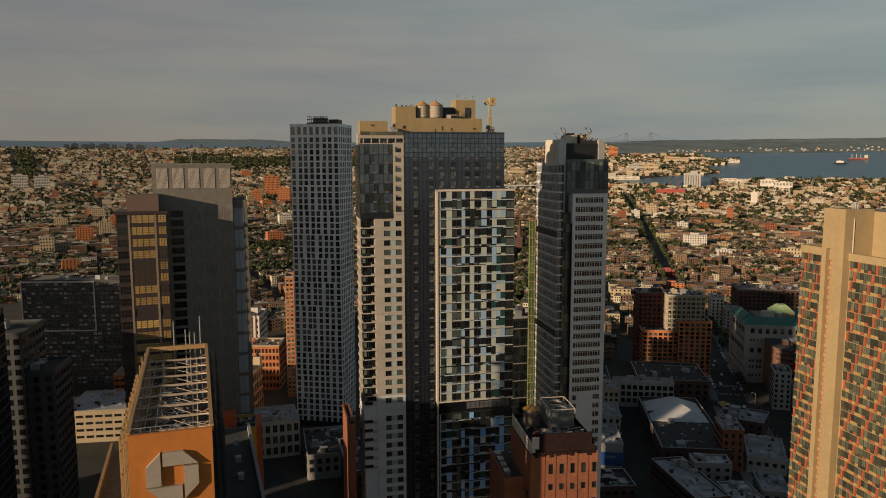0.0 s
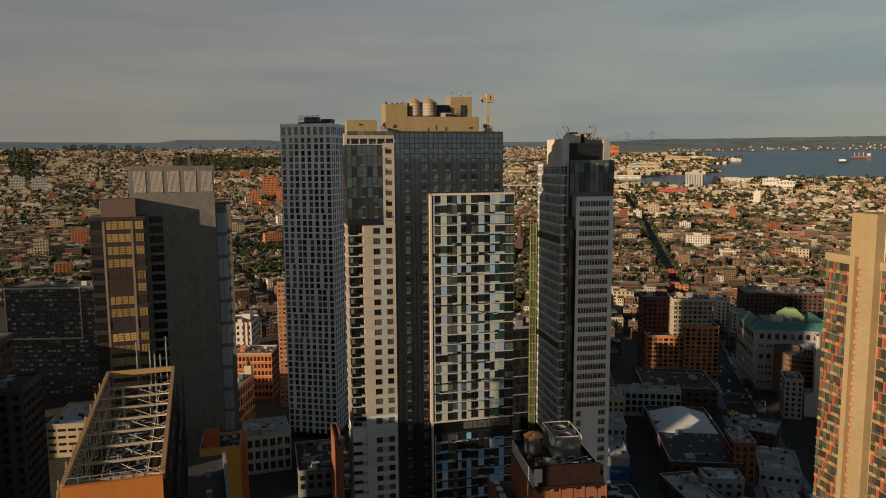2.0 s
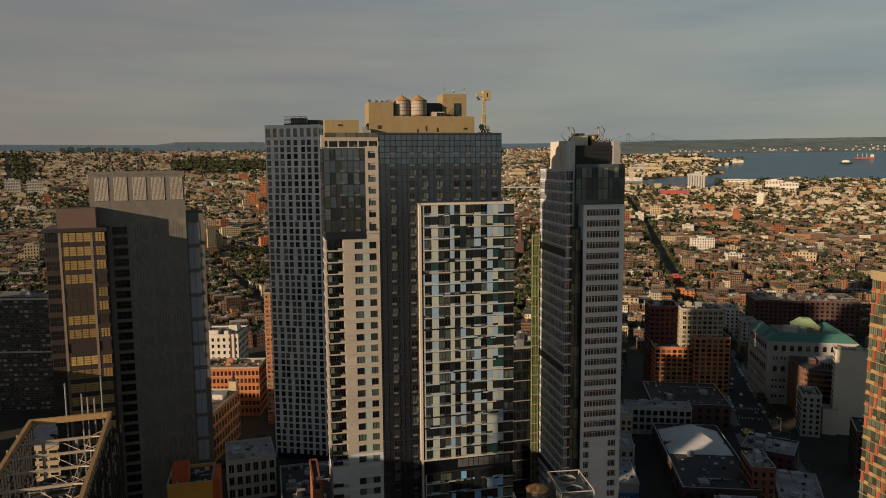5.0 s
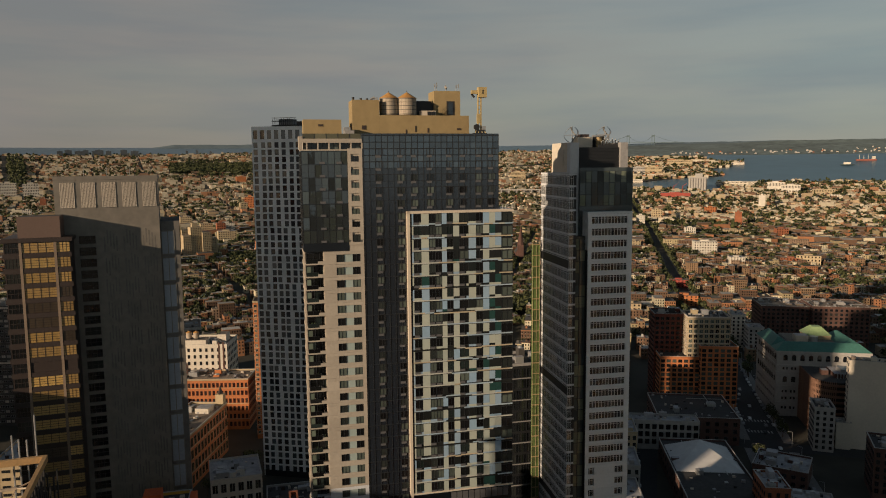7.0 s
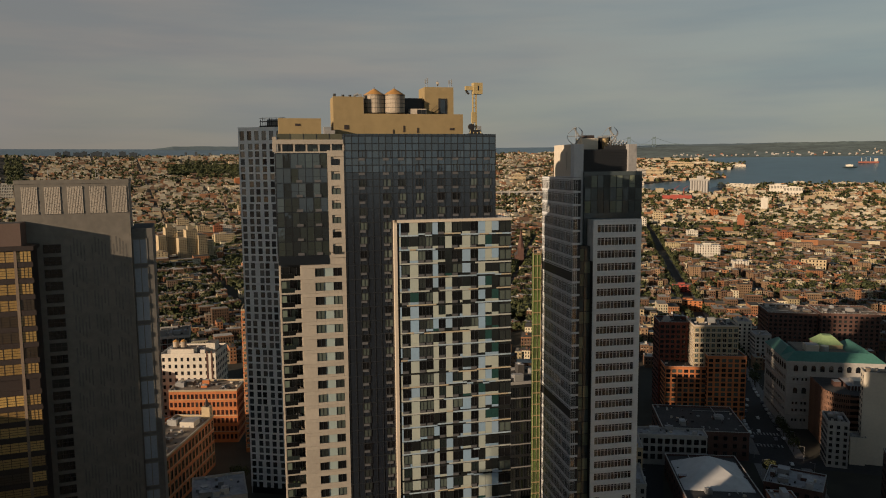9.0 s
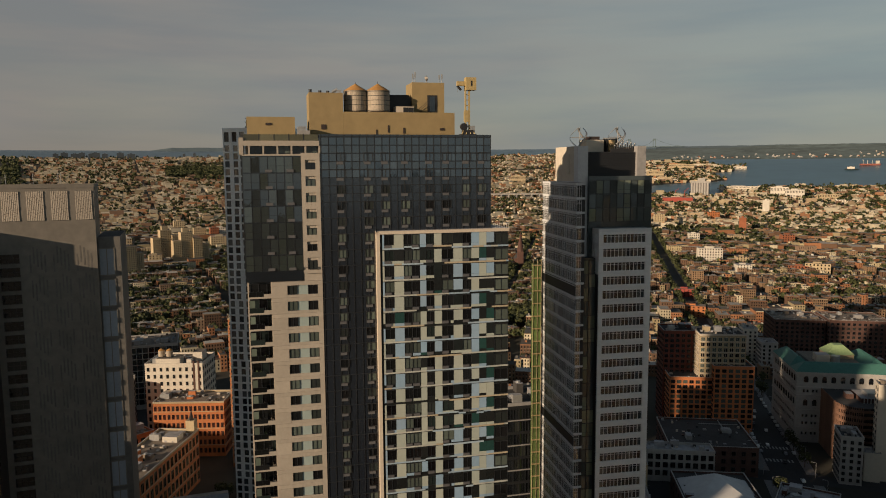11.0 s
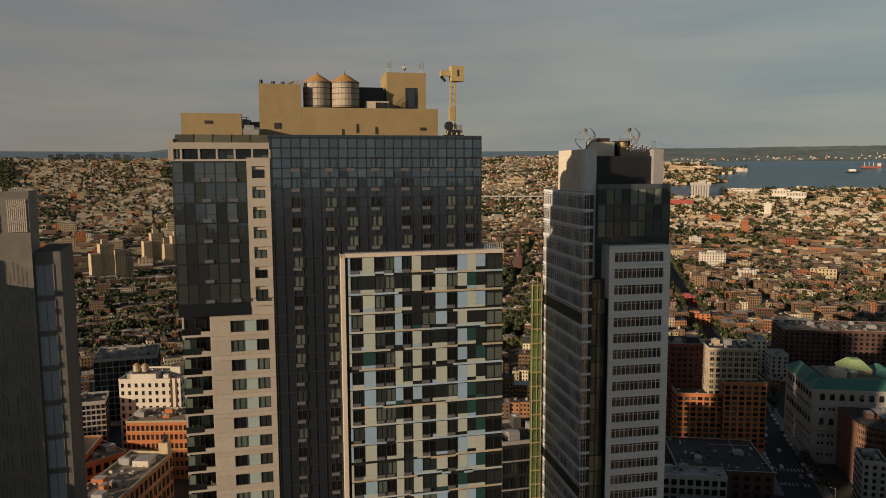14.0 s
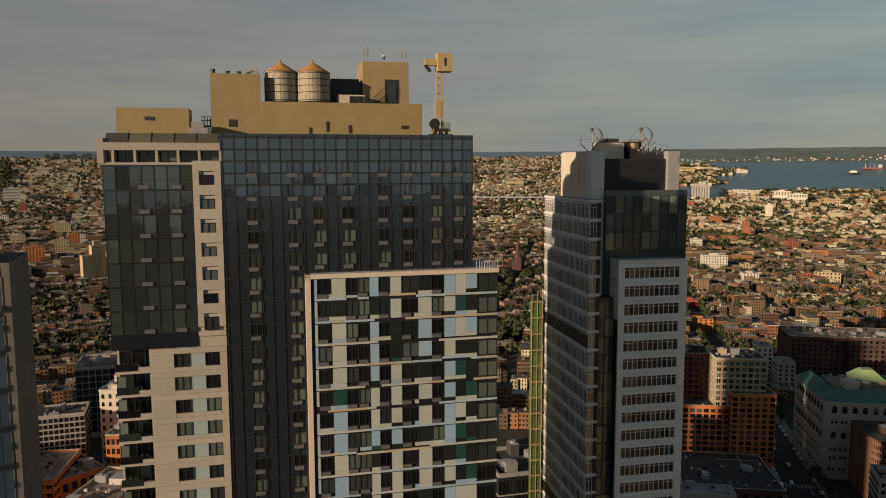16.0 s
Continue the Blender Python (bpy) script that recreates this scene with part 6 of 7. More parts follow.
part("sign_bar", a, t_, "plain white sign bars")
block("mid_block", "dark brick low building in shade", "building", 18, 500, 4, 12, 30, 20, BROWNBRICK, ROOFTAR, seed=29, cap=20)
block("mid_block", "grey roofed low building in shade", "building", -2, 470, 10, 18, 40, 14, BROWNBRICK, ROOFPALE, seed=30, cap=20)


# tall old brick tower with roof plant
def brick_tower():
    t = thing("brick_tower", "old red brick tower with white flank and rooftop plant", "tower", 1.1, 180.5, 0, 19)
    a = Acc(BRICK)
    a.box(0, 17.5, 0, 23, 0, 94.3, BRICK, top=ROOFTAR)
    part("shaft", a, t, "red brick shaft")
    a = Acc(DARKPARAPET)
    a.box(0.4, 17.1, 0.4, 22.6, 94.3, 96.4, DARKPARAPET, top=ROOFTAR)
    for u0, u1, v0, v1 in ((0.4, 16.2, 0.4, 0.8), (0.4, 0.8, 0.8, 22.6), (16.7, 17.1, 0.8, 22.6), (0.8, 16.7, 22.2, 22.6)):
        a.box(u0, u1, v0, v1, 96.4, 99.8 if v1 < 1 else 97.6, DARKPARAPET)
    part("parapet", a, t, "dark weathered brick parapet")
    a = Acc(DARKPARAPET)
    e = random.Random(8)
    for i in range(22):
        a.box(0.3 + i * 0.76, 1.06 + i * 0.76, -0.44, -0.05, 94.95 - e.uniform(0.0, 1.1), 95.2, DARKPARAPET)
    part("ragged_edge", a, t, "ragged flaking edge below the parapet", "stuff")
    a = Acc(WHITEBRICK); a.box(0.22, 0.4, 0.8, 22.4, 94.4, 97.7, WHITEBRICK); a.box(0.3, 2.2, 0.22, 0.4, 96.0, 99.2, WHITEBRICK); a.box(0.3, 1.2, 0.22, 0.4, 94.4, 96.0, WHITEBRICK)
    part("white_flank", a, t, "white painted brick flank")
    a = Acc(BRICK)
    a.box(-5.5, 0, 6, 26, 0, 85, BRICK, top=ROOFTAR); a.box(-5.7, -5.2, 6, 26, 85, 86.3, BRICK); a.box(-5.7, 0, 5.8, 6.3, 85, 86.3, BRICK)
    for v in range(4):
        a.box(-4.8, -3.2, 9 + v * 4, 11.5 + v * 4, 85, 86.6, STEEL)
    part("shoulder", a, t, "lower brick shoulder with roof units")
    b = Acc(BRICK)
    for i in range(7):
        b.box(-0.1 + i * 2.9, 0.75 + i * 2.9 if i < 6 else 17.6, -0.14, 0.05, 0, 94.9, BRICK)
    part("brick_pier", b, t)
    pieces("window", win(1.1, 2.6, DARKGLASS, CHARBAR, 0), [(5.2 + i * 2.9 if i else 5.2, -0.03, 89.3 - k * 4.3, 0, 1, 1 if k == 0 else 0.62) for k in range(16) for i in range(5)], t, 80)
    pieces("window", win(1.1, 2.6, DARKGLASS, CHARBAR, 0), [(-0.04, 3 + i * 3.4, 82 - k * 4.3, -90, 1, 0.7) for k in range(12) for i in range(2)], t, 24)
    a = Acc(STAVE)
    a.tube((3.8, 15, 97.2), (3.8, 15, 101.6), 2.3, mat("old_tank_wood", (0.13, 0.105, 0.085), 0.85, var=0.3, grain=2), n=22); a.tube((3.8, 15, 101.6), (3.8, 15, 102.6), 2.45, COPPERROOF, 0.5, n=22)
    for i in range(4):
        a.tube((3.8 + 1.6 * math.cos(i * 1.57), 15 + 1.6 * math.sin(i * 1.57), 97), (3.8 + 1.6 * math.cos(i * 1.57), 15 + 1.6 * math.sin(i * 1.57), 97.9), 0.15, IRON, n=5)
    part("roof_tank", a, t, "squat cedar tank with a rust brown lid")
    a = Acc(STEEL, IRON)
    a.box(8.0, 14.6, 10.5, 20.5, 97, 101.6, mat("dull_grey_plant", (0.15, 0.16, 0.145), 0.6, var=0.2, grain=1.0))
    for v in (13.0, 18.0):
        a.tube((11.3, v, 101.6), (11.3, v, 102.1), 1.9, STEEL, n=18, cap=False); a.tube((11.3, v, 101.62), (11.3, v, 101.68), 1.85, IRON, n=18)
        a.box(9.5, 13.1, v - 0.1, v + 0.1, 101.75, 101.85, IRON)
    for u0, v0, u1, v1 in ((7.8, 10.3, 14.8, 10.3), (14.8, 10.3, 14.8, 20.7), (14.8, 20.7, 7.8, 20.7), (7.8, 20.7, 7.8, 10.3)):
        a.tube((u0, v0, 102.6), (u1, v1, 102.6), 0.12, CREAM_FRAME, n=5); a.tube((u0, v0, 101), (u0, v0, 102.6), 0.1, CREAM_FRAME, n=5)
    part("cooling_tower", a, t, "grey twin-fan cooling tower")
    a = Acc(IRON, STEEL)
    q = random.Random(5)
    for i in range(46):
        u, v = q.uniform(1, 16), q.uniform(1.0, 9.5) if i < 30 else q.uniform(9, 21)
        if v > 9.5 and (1 < u < 6.6 and v > 12 or u > 7):
            continue
        a.box(u, u + q.uniform(0.5, 1.6), v, v + q.uniform(0.5, 1.4), 97, 97 + q.uniform(0.4, 1.6), q.choice((IRON, STEEL, BRICKDK, CREAM_FRAME)))
    for i in range(6):
        a.tube((q.uniform(1, 8), q.uniform(1, 9), 98), (q.uniform(8, 16), q.uniform(1, 9), 98.4), 0.12, STEEL, n=5)
    part("roof_clutter", a, t, kind="stuff")


brick_tower()

# beside the tall tower
block("brick_party_wall", "orange brick slab with a blank sunlit party wall", "building", -65.0, 231.6, 25, 2.2, 22, 78.5, BRICK, ROOFTAR, sides="", seed=31, clutter=1)
block("dark_glass_block", "black glass office block with thin white floor bands", "building", -19, 321, 25, 16, 17, 99, LOUVRE, ROOFTAR, floor=4.0, bay=2.0, ww=1.9, wh=3.3, glassm=DARKGLASS, trim=CONCRETE, seed=32, cap=120, sides="fr", clutter=5)
sc = thing("scaffolded_building", "building wrapped in green scaffold netting and tan planks", "building", -11.07, 318.2, 0, 22)
part("wall", Acc(NETTING).box(0, 2.4, 0, 1.6, 0, 143.5, NETTING), sc)
nm = Acc(NETTING).box(-0.56, 0.56, -0.15, 0, 0, 3.2, NETTING).mesh("netting")
pieces("netting", nm, [(0.6 + (k % 2) * 1.2, 0, 139.4 - (k // 2) * 3.8, 0, 1, 1) for k in range(56)], sc, 60, "green netting panel")
pl2 = Acc(BRICKTAN).box(0, 2.7, -0.4, 0, 0, 0.3, TANSTONE).mesh("plank")
pieces("plank", pl2, [(-0.3, 0, 143.2 - k * 3.8, 0, 1, 1) for k in range(37)], sc, 40)
for u in (-0.15, 1.2, 2.35):
    part("scaffold_pole", Acc(BRICKTAN).tube((u, -0.3, 0), (u, -0.3, 145.2), 0.07, BRICKTAN, n=5), sc)

# west side
SLABGLASS = glass("balcony_glass_mix", [(0.03, 0.03, 0.03), (0.16, 0.155, 0.14), (0.015, 0.015, 0.016), (0.48, 0.44, 0.38), (0.20, 0.19, 0.17)], 0.1, 0.05)
block("dark_slab", "dark apartment slab with rows of balconies and a white frame", "building", -397.8, 464.7, 14, 73.6, 24, 80.4, mat("dark_slab_cladding", (0.06, 0.058, 0.055), 0.7, var=0.2), ROOFTAN, floor=3.4, bay=3.3, ww=2.5, wh=1.7, glassm=SLABGLASS, frame=CONCRETE, seed=40, cap=200, clutter=6, sides="f")
fr_ = Acc(WHITEBRICK)
fr_.box(-0.6, 53, -0.6, 0.2, 79.4, 80.6, WHITEBRICK); fr_.box(52.2, 53, -0.6, 0.2, 43.6, 79.4, WHITEBRICK); fr_.box(-0.6, 53, -0.6, 0.2, 42.6, 43.6, WHITEBRICK); fr_.box(-0.6, 0.1, -0.6, 0.2, 43.6, 79.4, WHITEBRICK)
solid("slab_frame", fr_, "white painted frame round the balconies", "frame", -397.8, 464.7, 0, 14)
block("tan_wing", "tan brick wing with square windows", "building", -325.4, 479.6, 14, 8, 24, 55, BRICKTAN, ROOFTAN, floor=3.2, bay=3, ww=1.6, wh=1.9, seed=41, cap=60)
DARKWALL = mat("dark_grey_cladding", (0.07, 0.07, 0.072), 0.6, var=0.25, grain=0.6)
block("shaded_office", "dark grey office block with square windows in shade", "building", -192, 228, 22, 12.5, 20, 91, DARKWALL, ROOFTAR, floor=3.8, bay=3.2, ww=1.9, wh=2.2, seed=42, cap=110, sides="fr", clutter=4)
block("shaded_office", "tall dark office block in deep shade", "building", -212, 218, 22, 25, 24, 106, DARKWALL, ROOFTAR, floor=3.8, bay=3.2, ww=1.9, wh=2.2, seed=43, cap=60, sides="fr", clutter=4)
block("striped_tower", "dark tower with closely set upright windows", "tower", -196, 190, 24, 21, 18, 118, DARKWALL, ROOFTAR, floor=3.6, bay=1.9, ww=1.5, wh=2.9, glassm=GLASS, frame=CHARBAR, seed=44, cap=120, sides="fr")
block("tan_garage", "tan low garage with open decks", "building", -292, 372, 20, 44, 40, 19, BRICKTAN, ROOFPALE, floor=4.2, bay=5, ww=4, wh=1.5, seed=45, cap=40, clutter=5, sides="fr")
block("tan_garage", "orange brick low block with strip windows", "building", -300, 430, 20, 52, 40, 24, BRICKORANGE, ROOFTAN, floor=4.2, bay=4, ww=3, wh=1.6, seed=46, cap=60, clutter=6, sides="fr")
y_ = block("yellow_wall_building", "building with a bright yellow painted end wall", "building", -132.5, 265, 25, 15, 16, 59.2, mat("yellow_paint", (0.66, 0.36, 0.05), 0.75, var=0.08), ROOFTAR, sides="", seed=47, clutter=1)
a = Acc(REDPAINT); a.box(1.5, 7.0, 2.0, 8, 59.2, 65.5, mat("vermilion_paint", (0.55, 0.11, 0.03), 0.75)); a.box(15, 17.2, 0.2, 14, 0, 60.5, a.mats[1])
part("red_stair_head", a, y_, "vermilion painted stair head")
block("white_shopfront", "white painted shop building with tall arched bays", "building", -168, 372, 30, 24, 26, 21, WHITEBRICK, ROOFPALE, floor=6.5, bay=4.0, ww=2.6, wh=4.4, frame=WHITEBRICK, seed=48, cap=30, clutter=5, sides="fr")
block("low_shop", "grey low building with roof plant", "building", -130, 352, 25, 26, 40, 13, LIMESTONE, ROOFTAR, floor=4.5, bay=4, ww=2.2, wh=2.6, seed=49, cap=30, clutter=8)
block("low_shop", "dark low building with roof ducts", "building", -100, 330, 25, 34, 44, 16, BROWNBRICK, ROOFTAR, floor=4.5, bay=4, ww=2.2, wh=2.6, seed=50, cap=30, clutter=8)
block("orange_store", "orange brick department store with stone cornice", "building", -249.6, 485.3, 13, 42, 23, 33, BRICKORANGE, ROOFTAN, floor=5.2, bay=2.6, ww=1.5, wh=3.0, glassm=DARKGLASS, frame=BRICKDK, trim=BRICKTAN, seed=51, cap=140, sides="fr", clutter=4)
t_ = block("cream_loft", "cream painted loft building with rooftop tanks", "building", -269, 508, 13, 36, 28, 49.5, WHITEBRICK, ROOFTAN, floor=4.6, bay=4.0, ww=1.5, wh=2.4, seed=52, cap=120, sides="fr", clutter=3)
a = Acc(WHITEBRICK); a.box(7, 22, -0.1, 8, 49.5, 53.5, WHITEBRICK, top=ROOFTAN); a.box(27, 33, 10, 20, 49.5, 55, WHITEBRICK, top=ROOFTAN)
part("attic", a, t_, "raised cream attic")
a = Acc(BROWNBRICK); a.box(30.0, 31.0, -0.25, 0.1, 8, 52, BROWNBRICK); a.box(33.0, 34.0, -0.25, 0.1, 8, 52, BROWNBRICK)
part("pilaster", a, t_, "dark red brick pilaster")
for u in (9.5, 14.5):
    a = Acc(STAVE); a.tube((u, 4, 54.3), (u, 4, 58), 2.0, STAVE, n=14); a.tube((u, 4, 58), (u, 4, 59.2), 2.15, COPPERROOF, 0.3, n=14)
    a.box(u - 1.6, u + 1.6, 2.4, 5.6, 53.5, 54.3, IRON)
    part("roof_tank", a, t_, "small round roof tank")
t_ = block("arcade_building", "tan brick building with tall arched bays", "building", -196.5, 392.5, 97.3, 67, 22, 29, BRICKORANGE, ROOFTAN, floor=6.8, bay=4.4, ww=2.8, wh=5.0, frame=BRICKTAN, trim=BRICKTAN, seed=53, cap=40, clutter=9)
a = Acc(BRICKTAN); a.box(67 - 4.5, 67 - 0.2, 0.3, 5.0, 29, 36, BRICKTAN); a.tube((67 - 2.3, 2.6, 36), (67 - 2.3, 2.6, 41), 1.6, BROWNMETAL, 0.2, n=4)
part("corner_turret", a, t_, "tan corner turret with a dark pointed cap")
a = Acc(WHITEBRICK).box(67 - 18, 67 - 10, 4, 12, 28.98, 32, WHITEBRICK, top=ROOFPALE)
part("roof_house", a, t_, "white roof house")
block("arcade_building", "low brick building with cluttered pale roofs", "building", -262, 440, 62, 40, 26, 20, BRICKORANGE, ROOFTAN, floor=6.5, bay=4.4, ww=2.6, wh=4.2, seed=54, cap=20, clutter=9)
block("thin_brick_tower", "slim orange brick apartment tower with pale balcony stripes", "tower", -196, 480, 22, 14, 18, 87, BRICKORANGE, ROOFTAN, floor=3.1, bay=2.6, ww=1.6, wh=1.8, glassm=GLASS, frame=CREAM_FRAME, trim=BRICKTAN, seed=55, cap=100, sides="fl")
block("black_office", "black glazed office block with a pale stone grid", "building", -322, 556, 30, 40, 36, 46, LIMESTONE, ROOFTAN, floor=4.2, bay=4, ww=3.5, wh=3.6, glassm=DARKGLASS, frame=CHARBAR, seed=56, cap=120, sides="fr", clutter=7)
block("white_grid_block", "pale gridded apartment block with dark windows", "building", -300, 480, 30, 34, 20, 40, LIMESTONE, ROOFTAR, floor=3.2, bay=2.6, ww=1.8, wh=2.2, glassm=DARKGLASS, seed=57, cap=100, sides="fr", clutter=3)

# ---------------- the low city ----------------
rc = random.Random(21)
TAKEN = []          # discs that stay clear of houses: downtown blocks and the avenue


def wooded(b, r):
    """Parkland and the cemetery: no houses, closely set trees."""
    return (bear(300) < b < bear(640) and 3480 < r < 3800) or (bear(4) < b < bear(44) and 3150 < r < 4230) or (bear(560) < b < bear(640) and 1750 < r < 1900) or (bear(395) < b < bear(520) and 1290 < r < 1400)


def clear(x, y):
    r = math.hypot(x - CX, y - CY)
    b = math.degrees(math.atan2(x - CX, y - CY))
    if r < 560 or (r < 640 and x > 40) or (r < 660 and -345 < x < -180):
        return False
    if 150 < x < 270 and 770 < y < 840:
        return False
    if 120 < x < 165 and 735 < y < 800:
        return False
    for line, half in ((avenue, 17), (spire_street, 11)):
        for (x0, y0), (x1, y1) in zip(line, line[1:]):
            if y0 - 5 <= y <= y1 + 5 and abs(x - (x0 + (x1 - x0) * (y - y0) / (y1 - y0))) < half:
                return False
    if wooded(b, r):
        return False
    if r > 3950 and b > 1.5:
        return False
    if r > 2700:
        c, j = False, len(BAY) - 1
        for i in range(len(BAY)):
            bi, ri = BAY[i]; bj, rj = BAY[j]
            if (ri > r) != (rj > r) and b < (bj - bi) * (r - ri) / (rj - ri) + bi:
                c = not c
            j = i
        if c:
            return False
    return True


def seen(x, y):
    b = math.degrees(math.atan2(x - CX, y - CY + 20))
    return -49 < b < 25.5


near, mid, far_, trees = [], [], [], []
for region, turn, bx0, bx1 in ((0, 3, -60, 4000), (1, 36, -6000, -60)):
    c, s = math.cos(radians(turn)), math.sin(radians(turn))
    BL, BD, ST = (190, 66, 17)
    for bi in range(-28, 28):
        for bj in range(2, 68):
            ox, oy = bi * (BL + ST), bj * (BD + ST)
            wx, wy = c * ox - s * oy + (90 if region == 0 else 0), s * ox + c * oy
            r = math.hypot(wx - CX, wy - CY)
            if not (380 < r < 4420 if wx > 60 else 380 < r < 4240) or not (bx0 - 250 < wx < bx1 + 250):
                continue
            if not seen(wx + (60 if wx < 0 else -60), wy):
                continue
            park = rc.random() < 0.035
            big = rc.random() < 0.07
            for row in (0, 1):
                u = 0.0
                base = rc.choice((8.5, 9.5, 10.5, 11.0, 12.0)) - (2.5 if r > 2400 else 0)
                while u < BL:
                    wd = rc.uniform(5.6, 7.6) if r < 1250 else rc.uniform(9, 15) if r < 2100 else rc.uniform(8, 15) if r < 3000 else rc.uniform(9, 18)
                    dp = rc.uniform(11, 16) if r < 2100 else rc.uniform(9, 14)
                    if rc.random() < 0.03:
                        wd *= 2.4; hh = base + rc.uniform(2, 9)
                    elif big:
                        wd *= 1.9; dp = rc.uniform(18, 27); hh = rc.uniform(10, 19)
                    else:
                        hh = base + rc.uniform(-1.2, 1.4) + (3.2 if rc.random() < 0.1 else 0)
                    if not park and rc.random() > (0.05 if r < 2000 else 0.16):
                        v0 = 0.0 if row == 0 else BD - dp
                        lx, ly = ox + u, oy + v0 + rc.uniform(-0.5, 0.5)
                        X_, Y_ = c * lx - s * ly + (90 if region == 0 else 0), s * lx + c * ly
                        xm, ym = X_ + c * wd / 2, Y_ + s * wd / 2 + dp / 2
                        if bx0 <= xm < bx1 and clear(xm, ym) and seen(xm, ym):
                            rr = math.hypot(xm - CX, ym - CY)
                            (near if rr < 1150 else mid if rr < 2000 else far_).append((X_, Y_, turn, wd - 0.05, dp, hh, rr))
                    u += wd
            # trees in the gardens and along the streets
            nt = int((105 if park else 46) * min(1.9, max(0.35, 1.0 + 1.9 * noise.noise((wx * 0.004, wy * 0.004, 2.0)))))
            if r > 1700:
                nt = int(nt * (0.72 if r < 2600 else 0.5 if region == 0 else 0.36))
            if region == 1:
                nt = int(nt * 0.95)
            if region == 1 and 780 < r < 1300:
                nt = int(nt * 1.9)
            for k in range(nt):
                lx = ox + rc.uniform(0, BL)
                ly = oy + (rc.uniform(5, BD - 5) if park else rc.choice((rc.uniform(18, BD - 18), rc.uniform(18, BD - 18), -5.5, BD + 5)))
                X_, Y_ = c * lx - s * ly + (90 if region == 0 else 0), s * lx + c * ly
                if bx0 <= X_ < bx1 and clear(X_, Y_) and seen(X_, Y_):
                    trees.append((X_, Y_, rc.uniform(0.8, 1.45) * (1.15 if park else 1), math.hypot(X_ - CX, Y_ - CY)))

# closely set trees of the parks, and rows along the avenue and the church street
for k in range(26000):
    b_, r_ = rc.uniform(-42, 2), rc.choice((rc.uniform(1280, 1910), rc.uniform(3140, 4240), rc.uniform(3480, 3800)))
    if wooded(b_, r_):
        x, y = polar(b_, r_)
        trees.append((x, y, rc.uniform(1.0, 1.7), r_))
for line, half in ((avenue, 11.5), (spire_street, 8.0)):
    for (x0, y0), (x1, y1) in zip(line, line[1:]):
        if y0 < 640:
            continue
        for k in range(int((y1 - y0) / 8.5)):
            for s in (-1, 1):
                f = (k + rc.uniform(-0.3, 0.3)) * 8.5 / (y1 - y0)
                if rc.random() < 0.75:
                    x, y = x0 + (x1 - x0) * f + s * half, y0 + (y1 - y0) * f
                    trees.append((x, y, rc.uniform(0.8, 1.3), math.hypot(x - CX, y - CY)))
print("houses", len(near), len(mid), len(far_), "trees", len(trees))


def put_house(a, o, windows, lod):
    X_, Y_, turn, w, d, h, rr = o
    c, s = math.cos(radians(turn)), math.sin(radians(turn))
    z = rise(X_, Y_) - (0.5 if rr > 1590 else 0)
    b = Acc()
    b.mats = a.mats
    b.box(0, w, 0, d, 0, h + (1.5 if rr > 1590 else 0), HOUSEWALL if lod < 2 else FARWALL, top=HOUSEROOF, skip="b")
    if lod == 0:
        b.box(0, w, 0, 0.4, h, h + 0.6, HOUSEWALL, skip="b")
        if rc.random() < 0.65:
            u = rc.uniform(0.4, w - 2.2)
            b.box(u, u + rc.uniform(1.2, 2.0), d * 0.5, d * 0.5 + rc.uniform(1.5, 3), h, h + rc.uniform(0.8, 2.4), rc.choice((HOUSEWALL, HOUSEROOF, HOUSEROOF)), skip="b")
        if rc.random() < 0.5:
            b.box(w - 0.9, w - 0.3, d * 0.3, d * 0.3 + 0.9, h, h + 1.5, BRICKDK, skip="b")
    elif lod == 1 and rc.random() < 0.7:
        u = rc.uniform(0.5, w * 0.6)
        b.box(u, u + w * 0.25, d * 0.4, d * 0.7, h, h + rc.uniform(0.8, 3), rc.choice((HOUSEWALL, HOUSEROOF)), skip="b")
    elif lod == 2 and rc.random() < 0.5:
        u = rc.uniform(0.5, w * 0.6)
        b.box(u, u + w * 0.3, d * 0.2, d * 0.8, h, h + rc.uniform(2, 5), FARWALL, top=HOUSEROOF, skip="b")
    if windows:
        nb = max(2, int(w / (2.3 if lod == 0 else 3.0)))
        for k in range(max(2, int(h / 3.3))):
            for i in range(nb):
                uu, zz = (i + 0.5) * w / nb, h - 2.7 - k * 3.15
                if zz > 0.4:
                    b.face([(uu - 0.5, -0.03, zz), (uu + 0.5, -0.03, zz), (uu + 0.5, -0.03, zz + 1.75), (uu - 0.5, -0.03, zz + 1.75)], DARKGLASS)
    n = len(a.v)
    a.v.extend([(X_ + c * x - s * y, Y_ + s * x + c * y, z + q) for x, y, q in b.v])
    a.f.extend([tuple(i + n for i in f) for f in b.f])
    a.m.extend(b.m)


